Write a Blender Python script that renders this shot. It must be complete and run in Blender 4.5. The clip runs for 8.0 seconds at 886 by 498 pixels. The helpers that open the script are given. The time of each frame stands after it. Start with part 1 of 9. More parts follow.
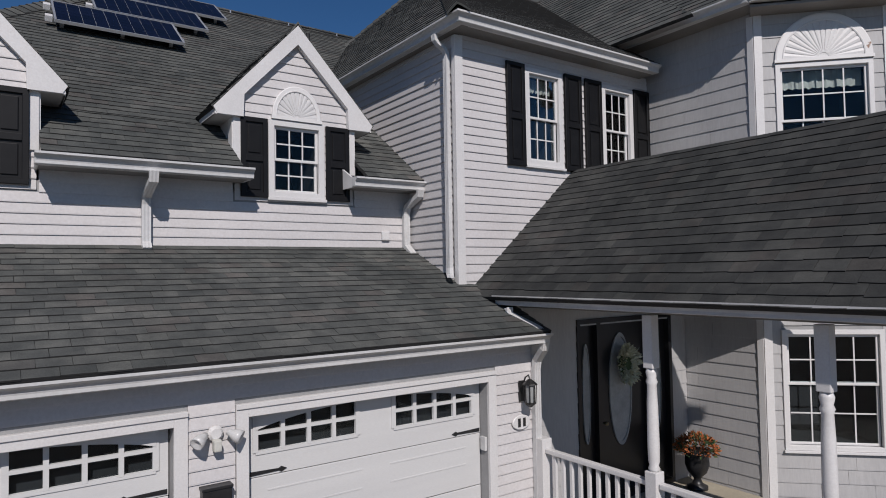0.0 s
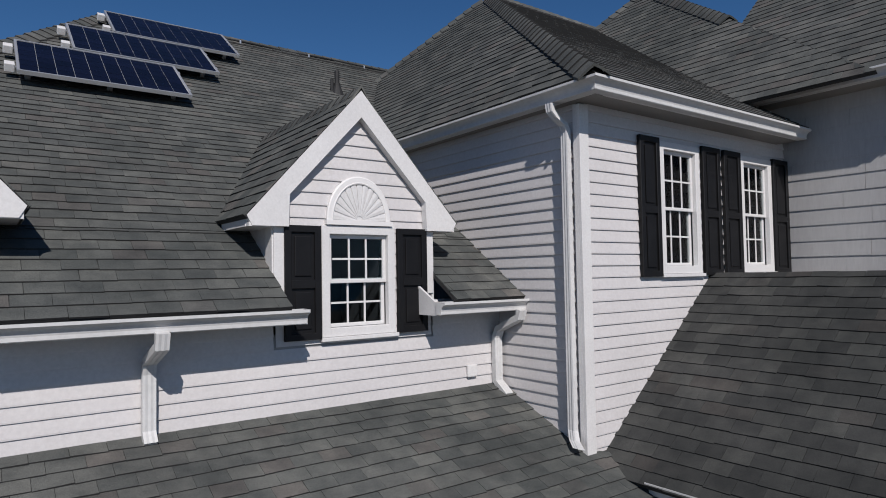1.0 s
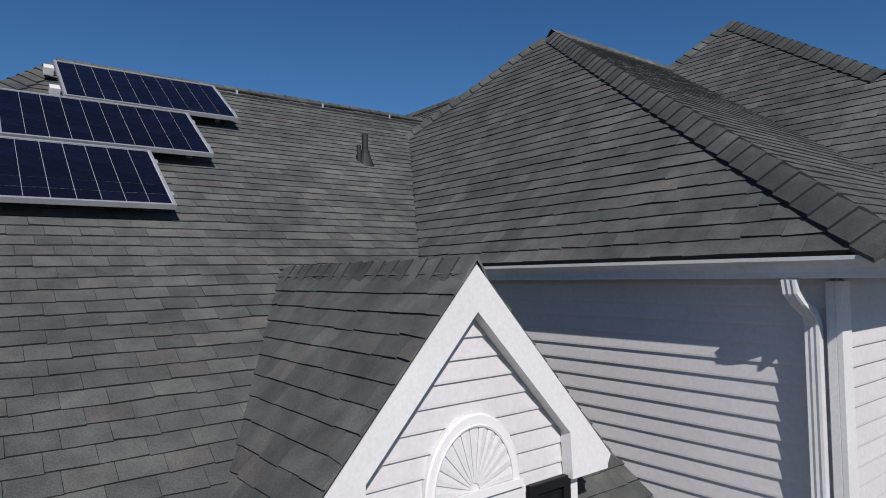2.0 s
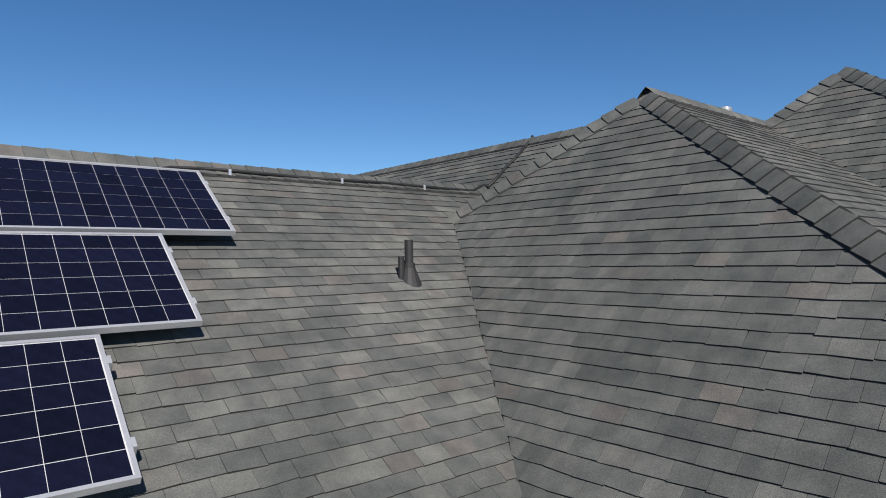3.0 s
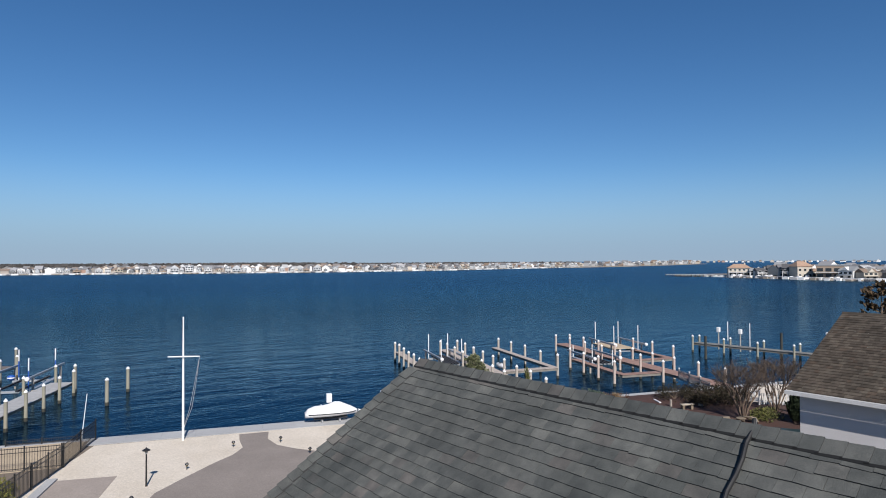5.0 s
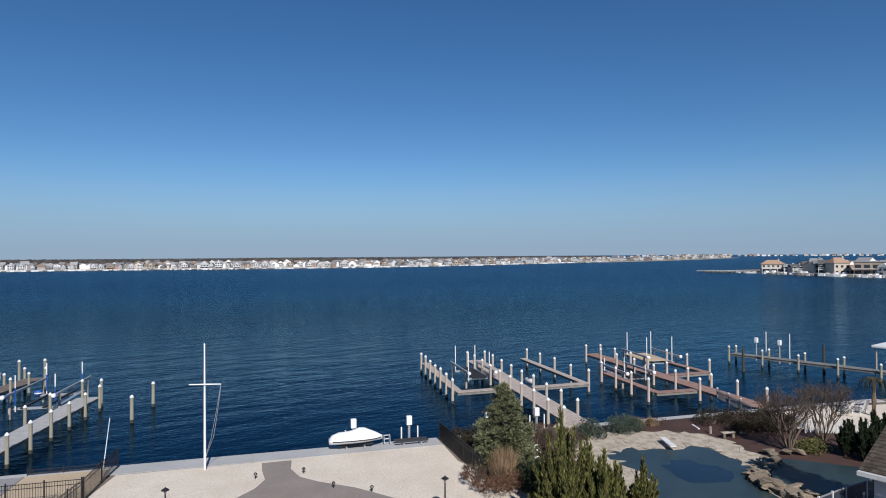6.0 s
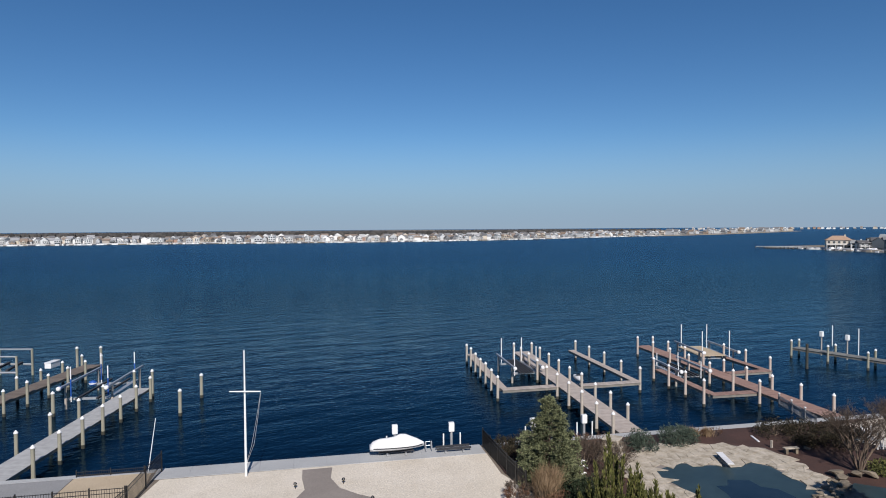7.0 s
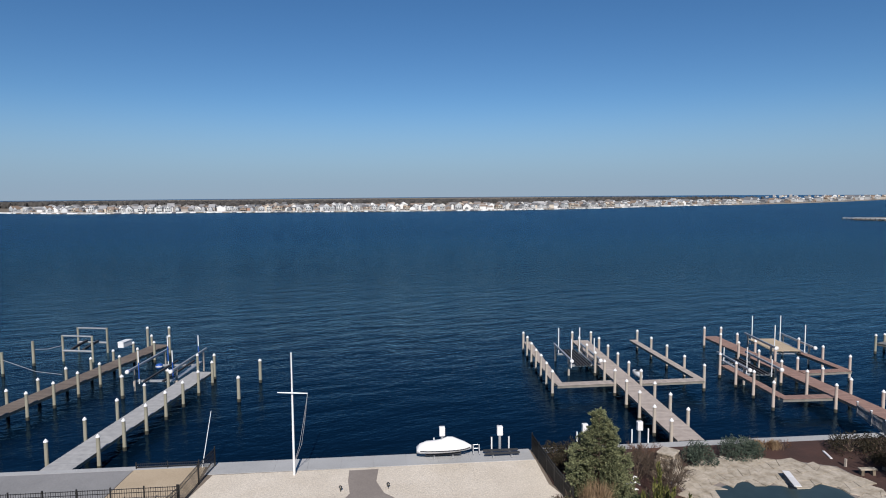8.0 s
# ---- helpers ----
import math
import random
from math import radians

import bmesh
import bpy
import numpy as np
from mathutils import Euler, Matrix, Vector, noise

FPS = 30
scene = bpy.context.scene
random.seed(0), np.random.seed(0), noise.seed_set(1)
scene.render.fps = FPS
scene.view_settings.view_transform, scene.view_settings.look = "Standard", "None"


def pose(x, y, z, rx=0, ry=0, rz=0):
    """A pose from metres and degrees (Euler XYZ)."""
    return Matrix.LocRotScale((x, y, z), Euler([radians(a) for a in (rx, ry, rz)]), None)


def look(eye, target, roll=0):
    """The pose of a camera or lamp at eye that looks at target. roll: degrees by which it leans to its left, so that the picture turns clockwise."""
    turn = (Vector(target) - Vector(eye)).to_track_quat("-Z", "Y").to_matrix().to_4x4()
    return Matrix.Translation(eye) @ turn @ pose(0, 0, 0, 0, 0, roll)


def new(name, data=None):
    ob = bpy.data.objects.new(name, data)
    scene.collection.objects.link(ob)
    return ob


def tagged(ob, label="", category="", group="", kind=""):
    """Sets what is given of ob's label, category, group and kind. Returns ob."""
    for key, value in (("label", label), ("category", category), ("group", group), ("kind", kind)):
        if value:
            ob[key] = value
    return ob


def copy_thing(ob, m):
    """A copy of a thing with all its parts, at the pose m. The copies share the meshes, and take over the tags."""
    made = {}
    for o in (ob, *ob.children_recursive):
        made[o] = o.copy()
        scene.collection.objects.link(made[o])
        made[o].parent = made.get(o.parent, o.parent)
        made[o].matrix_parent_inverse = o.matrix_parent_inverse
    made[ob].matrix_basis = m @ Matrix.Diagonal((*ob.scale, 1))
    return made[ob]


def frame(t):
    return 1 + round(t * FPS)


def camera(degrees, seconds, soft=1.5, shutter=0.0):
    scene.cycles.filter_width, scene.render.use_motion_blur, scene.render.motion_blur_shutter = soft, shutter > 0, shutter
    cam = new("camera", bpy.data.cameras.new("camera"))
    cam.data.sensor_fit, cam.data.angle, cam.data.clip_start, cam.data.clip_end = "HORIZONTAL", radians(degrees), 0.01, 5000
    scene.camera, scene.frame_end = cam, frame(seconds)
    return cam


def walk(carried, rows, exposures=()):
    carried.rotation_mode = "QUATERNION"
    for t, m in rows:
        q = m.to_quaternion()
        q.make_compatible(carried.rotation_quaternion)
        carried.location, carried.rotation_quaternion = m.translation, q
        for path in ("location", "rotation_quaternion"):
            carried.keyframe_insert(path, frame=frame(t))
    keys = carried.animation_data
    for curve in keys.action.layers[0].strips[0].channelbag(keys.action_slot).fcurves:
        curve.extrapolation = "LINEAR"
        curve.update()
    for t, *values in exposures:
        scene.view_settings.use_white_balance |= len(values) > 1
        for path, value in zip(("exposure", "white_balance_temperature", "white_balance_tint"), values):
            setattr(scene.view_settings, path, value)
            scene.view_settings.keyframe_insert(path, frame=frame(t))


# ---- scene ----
cam = camera(69.8, 8.0, 1.0)

PATH = [
    (0, (-0.519, -0.55, 3.269), (0.626, 1.088, 3.342), -1.0),
    (0.5, (-0.379, 0.586, 3.953), (0.783, 2.212, 4.032), -1.0),
    (1, (-0.239, 1.804, 4.648), (0.944, 3.414, 4.727), -1.0),
    (1.5, (0.037, 3.008, 5.404), (1.242, 4.603, 5.484), -1.0),
    (2, (0.333, 4.112, 6.155), (1.561, 5.689, 6.23), -1.2),
    (3.5, (1.265, 7.101, 8.407), (2.551, 8.633, 8.43), -0.7),
    (4, (1.563, 7.972, 9.162), (2.839, 9.512, 9.195), -0.5),
    (4.5, (1.816, 8.828, 9.916), (3.078, 10.379, 9.953), -0.3),
    (6, (3.093, 10.907, 12.62), (4.272, 12.523, 12.638), -0.4),
    (6.5, (3.673, 11.531, 13.637), (4.798, 13.185, 13.62), -0.3),
    (7, (4.416, 12.071, 14.625), (5.465, 13.772, 14.557), -0.4),
    (7.5, (5.173, 12.509, 15.658), (6.131, 14.26, 15.538), -0.35),
    (8, (6.102, 12.73, 16.721), (6.965, 14.526, 16.551), -0.4),
]
EXPOSURES = [(0, -0.14, 5120, 9), (1.5, 0.19, 5080, 7), (2.2, 0.34, 5050, 7), (3.3, 0.91, 5300, 6), (4.5, 0.72, 5180, 6), (6, 0.45, 5090, 6), (8, 0.44, 5190, 6)]
walk(cam, [(t, look(eye, target, roll)) for t, eye, target, roll in PATH], EXPOSURES)

# ---- world and sun ----
SUN_ELEV, SUN_AZ = radians(39.0), math.atan2(0.395, 0.919)
world = bpy.data.worlds.new("world")
scene.world = world
world.use_nodes = True
wn = world.node_tree
sky = wn.nodes.new("ShaderNodeTexSky")
sky.sky_type, sky.sun_disc = "NISHITA", False
sky.sun_elevation, sky.sun_rotation = SUN_ELEV, math.pi + SUN_AZ
sky.altitude, sky.air_density, sky.dust_density, sky.ozone_density = 1500, 1.0, 0.0, 1.0
wn.nodes["Background"].inputs["Strength"].default_value = 0.0465
# a thin pale haze low over the horizon
w_co, w_xyz, w_map, w_mix = (wn.nodes.new(k) for k in ("ShaderNodeTexCoord", "ShaderNodeSeparateXYZ", "ShaderNodeMapRange", "ShaderNodeMix"))
w_map.interpolation_type, w_mix.data_type = "SMOOTHSTEP", "RGBA"
for key, value in (("From Min", 0.0), ("From Max", 0.15), ("To Min", 0.85), ("To Max", 0.0)):
    w_map.inputs[key].default_value = value
w_mix.inputs["B"].default_value = (4.5, 5.25, 6.15, 1)
wn.links.new(w_co.outputs["Generated"], w_xyz.inputs[0])
wn.links.new(w_xyz.outputs["Z"], w_map.inputs["Value"])
wn.links.new(w_map.outputs["Result"], w_mix.inputs["Factor"])
w_sat = wn.nodes.new("ShaderNodeHueSaturation")
w_sat.inputs["Saturation"].default_value = 1.17
wn.links.new(sky.outputs["Color"], w_sat.inputs["Color"])
wn.links.new(w_sat.outputs["Color"], w_mix.inputs["A"])
wn.links.new(w_mix.outputs["Result"], wn.nodes["Background"].inputs["Color"])
sun_data = bpy.data.lights.new("sun", "SUN")
sun_data.energy, sun_data.angle, sun_data.color = 5.0, radians(0.5), (1.0, 0.79, 0.59)
sun = new("sun", sun_data)
sun.matrix_world = look((-0.395 * 60, -0.919 * 60, math.tan(SUN_ELEV) * 60), (0, 0, 0))


# ---- materials ----
def node_mat(name):
    m = bpy.data.materials.new(name)
    m.use_nodes = True
    nt = m.node_tree
    return m, nt, nt.nodes["Principled BSDF"]


def ramp(nt, fac, stops):
    r = nt.nodes.new("ShaderNodeValToRGB")
    while len(r.color_ramp.elements) < len(stops):
        r.color_ramp.elements.new(0.5)
    for e, (p, c) in zip(r.color_ramp.elements, stops):
        e.position, e.color = p, (*c, 1)
    nt.links.new(fac, r.inputs["Fac"])
    return r.outputs["Color"]


def noise_tex(nt, scale, detail=4.0, rough=0.55, stretch=None, coords="Object"):
    tc = nt.nodes.new("ShaderNodeTexCoord")
    n = nt.nodes.new("ShaderNodeTexNoise")
    n.inputs["Scale"].default_value, n.inputs["Detail"].default_value = scale, detail
    n.inputs["Roughness"].default_value = rough
    src = tc.outputs[coords]
    if stretch:
        mp = nt.nodes.new("ShaderNodeMapping")
        mp.inputs["Scale"].default_value = stretch
        nt.links.new(src, mp.inputs["Vector"])
        src = mp.outputs["Vector"]
    nt.links.new(src, n.inputs["Vector"])
    return n.outputs["Fac"]


def mix(nt, fac, a, b, mode="MIX"):
    m = nt.nodes.new("ShaderNodeMix")
    m.data_type, m.blend_type = "RGBA", mode
    for socket, v in ((m.inputs["Factor"], fac), (m.inputs["A"], a), (m.inputs["B"], b)):
        if hasattr(v, "is_linked"):
            nt.links.new(v, socket)
        elif isinstance(v, (int, float)):
            socket.default_value = v
        else:
            socket.default_value = (*v, 1)
    return m.outputs["Result"]


def bump(nt, bsdf, height, strength, distance):
    b = nt.nodes.new("ShaderNodeBump")
    b.inputs["Strength"].default_value, b.inputs["Distance"].default_value = strength, distance
    nt.links.new(height, b.inputs["Height"])
    nt.links.new(b.outputs["Normal"], bsdf.inputs["Normal"])


TONE = 0.86      # scales base colours down, so shade reads deeper at a raised exposure


def dimmed(c, k=None):
    return tuple(v * (k or TONE) for v in c)


def surface(name, c1, c2, rough=0.6, scale=3.0, fine=60.0, relief=0.15, depth=0.004, metal=0.0, stretch=None, spec=0.5, coords="Object"):
    """A plain material: two tones mixed by a broad noise, a fine grain, and a fine relief."""
    m, nt, b = node_mat(name)
    broad = noise_tex(nt, scale, 5, 0.6, stretch, coords)
    grain = noise_tex(nt, fine, 3, 0.6, stretch, coords)
    col = ramp(nt, broad, ((0.32, dimmed(c1)), (0.68, dimmed(c2))))
    g = ramp(nt, grain, ((0.25, (0.86, 0.86, 0.86)), (0.75, (1.0, 1.0, 1.0))))
    nt.links.new(mix(nt, 1.0, col, g, "MULTIPLY"), b.inputs["Base Color"])
    b.inputs["Roughness"].default_value, b.inputs["Metallic"].default_value = rough, metal
    b.inputs["Specular IOR Level"].default_value = spec
    if relief:
        bump(nt, b, grain, relief, depth)
    return m


def shingle_mat(name, stops, tint=(0.30, 0.22, 0.20)):
    """Asphalt shingles: each tab its own tone, with granules, streaks and a few warm tabs."""
    m, nt, b = node_mat(name)
    geo, info = nt.nodes.new("ShaderNodeNewGeometry"), nt.nodes.new("ShaderNodeObjectInfo")
    add = nt.nodes.new("ShaderNodeMath")
    add.operation = "ADD"
    nt.links.new(geo.outputs["Random Per Island"], add.inputs[0])
    nt.links.new(info.outputs["Random"], add.inputs[1])
    fr_ = nt.nodes.new("ShaderNodeMath")
    fr_.operation = "FRACT"
    nt.links.new(add.outputs[0], fr_.inputs[0])
    tone = ramp(nt, fr_.outputs[0], [(p, dimmed(c, 0.9)) for p, c in stops])
    wn_ = nt.nodes.new("ShaderNodeTexWhiteNoise")
    wn_.noise_dimensions = "1D"
    nt.links.new(fr_.outputs[0], wn_.inputs["W"])
    warm = ramp(nt, wn_.outputs["Value"], ((0.86, (0, 0, 0)), (0.95, (0.5, 0.5, 0.5))))
    tone = mix(nt, warm, tone, tint)
    pos = nt.nodes.new("ShaderNodeNewGeometry").outputs["Position"]
    def at(scale, detail):
        n = nt.nodes.new("ShaderNodeTexNoise")
        n.inputs["Scale"].default_value, n.inputs["Detail"].default_value = scale, detail
        nt.links.new(pos, n.inputs["Vector"])
        return n.outputs["Fac"]
    blot, stain, gran = at(1.3, 7), at(0.42, 5), at(160, 2)
    tone = mix(nt, 1.0, tone, ramp(nt, stain, ((0.34, (0.84, 0.86, 0.84)), (0.56, (1.03, 1.03, 1.01)))), "MULTIPLY")
    tone = mix(nt, 1.0, tone, ramp(nt, blot, ((0.3, (0.74, 0.75, 0.74)), (0.7, (1.20, 1.19, 1.16)))), "MULTIPLY")
    mottle = ramp(nt, at(6.5, 5), ((0.32, (0.80, 0.81, 0.82)), (0.68, (1.19, 1.18, 1.16))))
    tone = mix(nt, 1.0, tone, mottle, "MULTIPLY")
    tone = mix(nt, 1.0, tone, ramp(nt, gran, ((0.3, (0.7, 0.7, 0.7)), (0.7, (1.25, 1.25, 1.25)))), "MULTIPLY")
    nt.links.new(tone, b.inputs["Base Color"])
    b.inputs["Roughness"].default_value = 0.9
    b.inputs["Specular IOR Level"].default_value = 0.2
    bump(nt, b, gran, 0.35, 0.003)
    return m


MAT_SHINGLE = shingle_mat("asphalt_shingle", ((0.0, (0.075, 0.079, 0.080)), (0.3, (0.086, 0.090, 0.090)), (0.75, (0.100, 0.103, 0.102)), (1.0, (0.117, 0.119, 0.116))), (0.106, 0.094, 0.091))
# porch copy of the shingle, darkened to imitate the slope's weaker light
MAT_SHINGLE_SHADED = shingle_mat("shaded_porch_shingle", ((0.0, (0.040, 0.041, 0.042)), (0.4, (0.050, 0.051, 0.052)), (1.0, (0.066, 0.067, 0.066))), (0.056, 0.050, 0.048))
# near-black underlay, also painted on shingle edges as their shadow lines
MAT_FELT_SHADE = surface("underlay_and_shade_line", (0.02, 0.02, 0.02), (0.03, 0.03, 0.03), 0.9)
MAT_SIDING = surface("white_vinyl_siding", (0.61, 0.59, 0.585), (0.67, 0.65, 0.645), 0.5, 1.2, 40, 0.05, 0.002)
MAT_GREY_SIDING = surface("pale_shake_siding", (0.42, 0.415, 0.415), (0.50, 0.495, 0.49), 0.6, 1.6, 45, 0.2, 0.003, stretch=(1, 1, 0.15))
MAT_TRIM = surface("white_trim_paint", (0.70, 0.69, 0.68), (0.76, 0.75, 0.74), 0.42, 2.0, 60, 0.04, 0.002)
MAT_WORN, pnt, pb_ = node_mat("peeling_white_paint")
peel = ramp(pnt, noise_tex(pnt, 3.2, 5, 0.6), ((0.66, (0.63, 0.62, 0.61)), (0.69, (0.22, 0.13, 0.08))))
pnt.links.new(peel, pb_.inputs["Base Color"])
pb_.inputs["Roughness"].default_value = 0.5
MAT_GUTTER = surface("white_aluminium_gutter", (0.58, 0.58, 0.575), (0.68, 0.68, 0.675), 0.35, 2.5, 30, 0.03, 0.002)
# soffits and ceiling coloured dark to hold the shade under the eaves
MAT_SOFFIT_SHADED = surface("shaded_soffit_paint", (0.22, 0.21, 0.195), (0.28, 0.27, 0.25), 0.55, 2.0)
MAT_SHUTTER = surface("black_shutter_vinyl", (0.006, 0.006, 0.007), (0.010, 0.010, 0.011), 0.5, 6, 70, 0.1, spec=0.25)
MAT_BLACK = surface("black_painted_metal", (0.012, 0.012, 0.013), (0.025, 0.025, 0.026), 0.4, 10)
# near-black, so the gloom of unlit rooms is in the colour
MAT_ROOM_SHADE = surface("unlit_interior_black", (0.012, 0.013, 0.016), (0.03, 0.032, 0.036), 0.9, 1.5)
MAT_CURTAIN = surface("pale_curtain", (0.55, 0.55, 0.50), (0.68, 0.68, 0.63), 0.9, 8, 50, 0.2)
MAT_WALL_CORE = surface("sheathing", (0.30, 0.30, 0.30), (0.38, 0.38, 0.38), 0.8)


def glass_mat(name, tint=(0.75, 0.8, 0.82)):
    m = bpy.data.materials.new(name)
    m.use_nodes = True
    nt = m.node_tree
    nt.nodes.remove(nt.nodes["Principled BSDF"])
    out = nt.nodes["Material Output"]
    fres, gl, tr, mx = (nt.nodes.new(k) for k in ("ShaderNodeFresnel", "ShaderNodeBsdfGlossy", "ShaderNodeBsdfTransparent", "ShaderNodeMixShader"))
    fres.inputs["IOR"].default_value = 1.36
    gl.inputs["Roughness"].default_value = 0.02
    tr.inputs["Color"].default_value = (*tint, 1)
    nt.links.new(fres.outputs[0], mx.inputs[0])
    nt.links.new(tr.outputs[0], mx.inputs[1])
    nt.links.new(gl.outputs[0], mx.inputs[2])
    nt.links.new(mx.outputs[0], out.inputs["Surface"])
    return m


MAT_GLASS = glass_mat("window_glass")


# ---- builders ----
def thing(name, label, category, m=None, group="", kind=""):
    ob = new(name)
    ob.empty_display_size = 0.2
    if m is not None:
        ob.matrix_basis = m
    return tagged(ob, label, category, group, kind)


def mesh_of(name, bm):
    me = bpy.data.meshes.new(name)
    bm.to_mesh(me)
    bm.free()
    return me


def part(name, bm, material, parent=None, label="", m=None, smooth=False, kind=""):
    me = bm if isinstance(bm, bpy.types.Mesh) else mesh_of(name, bm)
    if not me.materials:
        me.materials.append(material)
    if smooth:
        me.polygons.foreach_set("use_smooth", [True] * len(me.polygons))
    ob = new(name, me)
    if parent is not None:
        ob.parent = parent
    if m is not None:
        ob.matrix_basis = m
    return tagged(ob, label=label, kind=kind)


def box(bm, x0, x1, y0, y1, z0, z1, bevel=0.0):
    vs = [bm.verts.new(p) for p in ((x0, y0, z0), (x1, y0, z0), (x1, y1, z0), (x0, y1, z0), (x0, y0, z1), (x1, y0, z1), (x1, y1, z1), (x0, y1, z1))]
    fs = [bm.faces.new([vs[i] for i in q]) for q in ((0, 3, 2, 1), (4, 5, 6, 7), (0, 1, 5, 4), (1, 2, 6, 5), (2, 3, 7, 6), (3, 0, 4, 7))]
    if bevel:
        es = list({e for f in fs for e in f.edges})
        bmesh.ops.bevel(bm, geom=es, offset=bevel, segments=2, affect="EDGES", profile=0.6)
    return vs


def boxes(*rows, bevel=0.0):
    bm = bmesh.new()
    for r in rows:
        box(bm, *r, bevel=bevel)
    return bm


def prism(bm, profile, p0, p1, up=(0, 0, 1)):
    """A profile of (side, up) points swept straight from p0 to p1; side points to the right of the way."""
    p0, p1, up = Vector(p0), Vector(p1), Vector(up)
    way = (p1 - p0).normalized()
    side = way.cross(up).normalized()
    top = side.cross(way)
    rings = [[bm.verts.new(p + side * a + top * b) for a, b in profile] for p in (p0, p1)]
    n = len(profile)
    for i in range(n):
        bm.faces.new((rings[0][i], rings[0][(i + 1) % n], rings[1][(i + 1) % n], rings[1][i]))
    bm.faces.new(rings[0][::-1])
    bm.faces.new(rings[1])
    return bm


def tube(bm, points, radius, sides=8, closed_ends=True):
    """A round tube along points; radius is a number or one per point."""
    pts = [Vector(p) for p in points]
    rad = radius if isinstance(radius, (list, tuple)) else [radius] * len(pts)
    rings = []
    for i, p in enumerate(pts):
        way = (pts[min(i + 1, len(pts) - 1)] - pts[max(i - 1, 0)]).normalized()
        side = way.cross(Vector((0, 0, 1)))
        side = side.normalized() if side.length > 1e-3 else Vector((1, 0, 0))
        top = side.cross(way)
        rings.append([bm.verts.new(p + (side * math.cos(a) + top * math.sin(a)) * rad[i]) for a in (2 * math.pi * k / sides for k in range(sides))])
    for a, b in zip(rings, rings[1:]):
        for k in range(sides):
            bm.faces.new((a[k], a[(k + 1) % sides], b[(k + 1) % sides], b[k]))
    if closed_ends:
        bm.faces.new(rings[0][::-1])
        bm.faces.new(rings[-1])
    return bm


def lathe(bm, profile, sides=16, at=(0, 0, 0)):
    """A turned shape from (radius, height) points, bottom to top."""
    x, y, z = at
    rings = [[bm.verts.new((x + r * math.cos(2 * math.pi * k / sides), y + r * math.sin(2 * math.pi * k / sides), z + h)) for k in range(sides)] for r, h in profile]
    for a, b in zip(rings, rings[1:]):
        for k in range(sides):
            bm.faces.new((a[k], a[(k + 1) % sides], b[(k + 1) % sides], b[k]))
    bm.faces.new(rings[0][::-1])
    bm.faces.new(rings[-1])
    return bm


def poly_slab(bm, pts, z0, z1):
    """An upright slab over a plan outline given counter-clockwise."""
    lo, hi = [bm.verts.new((x, y, z0)) for x, y in pts], [bm.verts.new((x, y, z1)) for x, y in pts]
    n = len(pts)
    for i in range(n):
        bm.faces.new((lo[i], lo[(i + 1) % n], hi[(i + 1) % n], hi[i]))
    bm.faces.new(hi)
    bm.faces.new(lo[::-1])
    return bm


def axes(origin, u, out, up=(0, 0, 1)):
    """A pose whose x runs along a wall, y out of it and z up."""
    u, out, up = Vector(u), Vector(out), Vector(up)
    return Matrix(((u.x, out.x, up.x, origin[0]), (u.y, out.y, up.y, origin[1]), (u.z, out.z, up.z, origin[2]), (0, 0, 0, 1)))


def facing_front(x, y, z=0.0):
    """Frame of a wall that faces -y: x to the right, y outwards."""
    return axes((x, y, z), (1, 0, 0), (0, -1, 0))


def facing_left(x, y, z=0.0):
    """Frame of a wall that faces -x: local x runs towards -y."""
    return axes((x, y, z), (0, -1, 0), (-1, 0, 0))


R2 = math.sqrt(0.5)


def facing_chamfer(x, y, z=0.0):
    return axes((x, y, z), (R2, -R2, 0), (-R2, -R2, 0))


def wall_with_holes(name, m, width, z0, z1, holes, parent, thick=0.16, label="", material=None):
    """A wall as blocks round its openings, in its own frame; its face lies at y = 0 and it reaches inwards."""
    bm = bmesh.new()
    us = sorted({0.0, width, *(h[0] for h in holes), *(h[1] for h in holes)})
    zs = sorted({z0, z1, *(h[2] for h in holes), *(h[3] for h in holes)})
    grid = {}
    def v(i, j, k):
        if (i, j, k) not in grid:
            grid[i, j, k] = bm.verts.new((us[i], -thick * k, zs[j]))
        return grid[i, j, k]
    def solid(i, j):
        if not (0 <= i < len(us) - 1 and 0 <= j < len(zs) - 1):
            return False
        cu, cz = (us[i] + us[i + 1]) / 2, (zs[j] + zs[j + 1]) / 2
        return not any(h[0] < cu < h[1] and h[2] < cz < h[3] for h in holes)
    for i in range(len(us) - 1):
        for j in range(len(zs) - 1):
            if not solid(i, j):
                continue
            bm.faces.new((v(i, j, 0), v(i, j + 1, 0), v(i + 1, j + 1, 0), v(i + 1, j, 0)))
            bm.faces.new((v(i, j, 1), v(i + 1, j, 1), v(i + 1, j + 1, 1), v(i, j + 1, 1)))
            if not solid(i - 1, j):
                bm.faces.new((v(i, j, 0), v(i, j, 1), v(i, j + 1, 1), v(i, j + 1, 0)))
            if not solid(i + 1, j):
                bm.faces.new((v(i + 1, j, 0), v(i + 1, j + 1, 0), v(i + 1, j + 1, 1), v(i + 1, j, 1)))
            if not solid(i, j - 1):
                bm.faces.new((v(i, j, 0), v(i + 1, j, 0), v(i + 1, j, 1), v(i, j, 1)))
            if not solid(i, j + 1):
                bm.faces.new((v(i, j + 1, 0), v(i, j + 1, 1), v(i + 1, j + 1, 1), v(i + 1, j + 1, 0)))
    bmesh.ops.recalc_face_normals(bm, faces=bm.faces[:])
    return part(name, bm, material or MAT_WALL_CORE, parent, label, m)


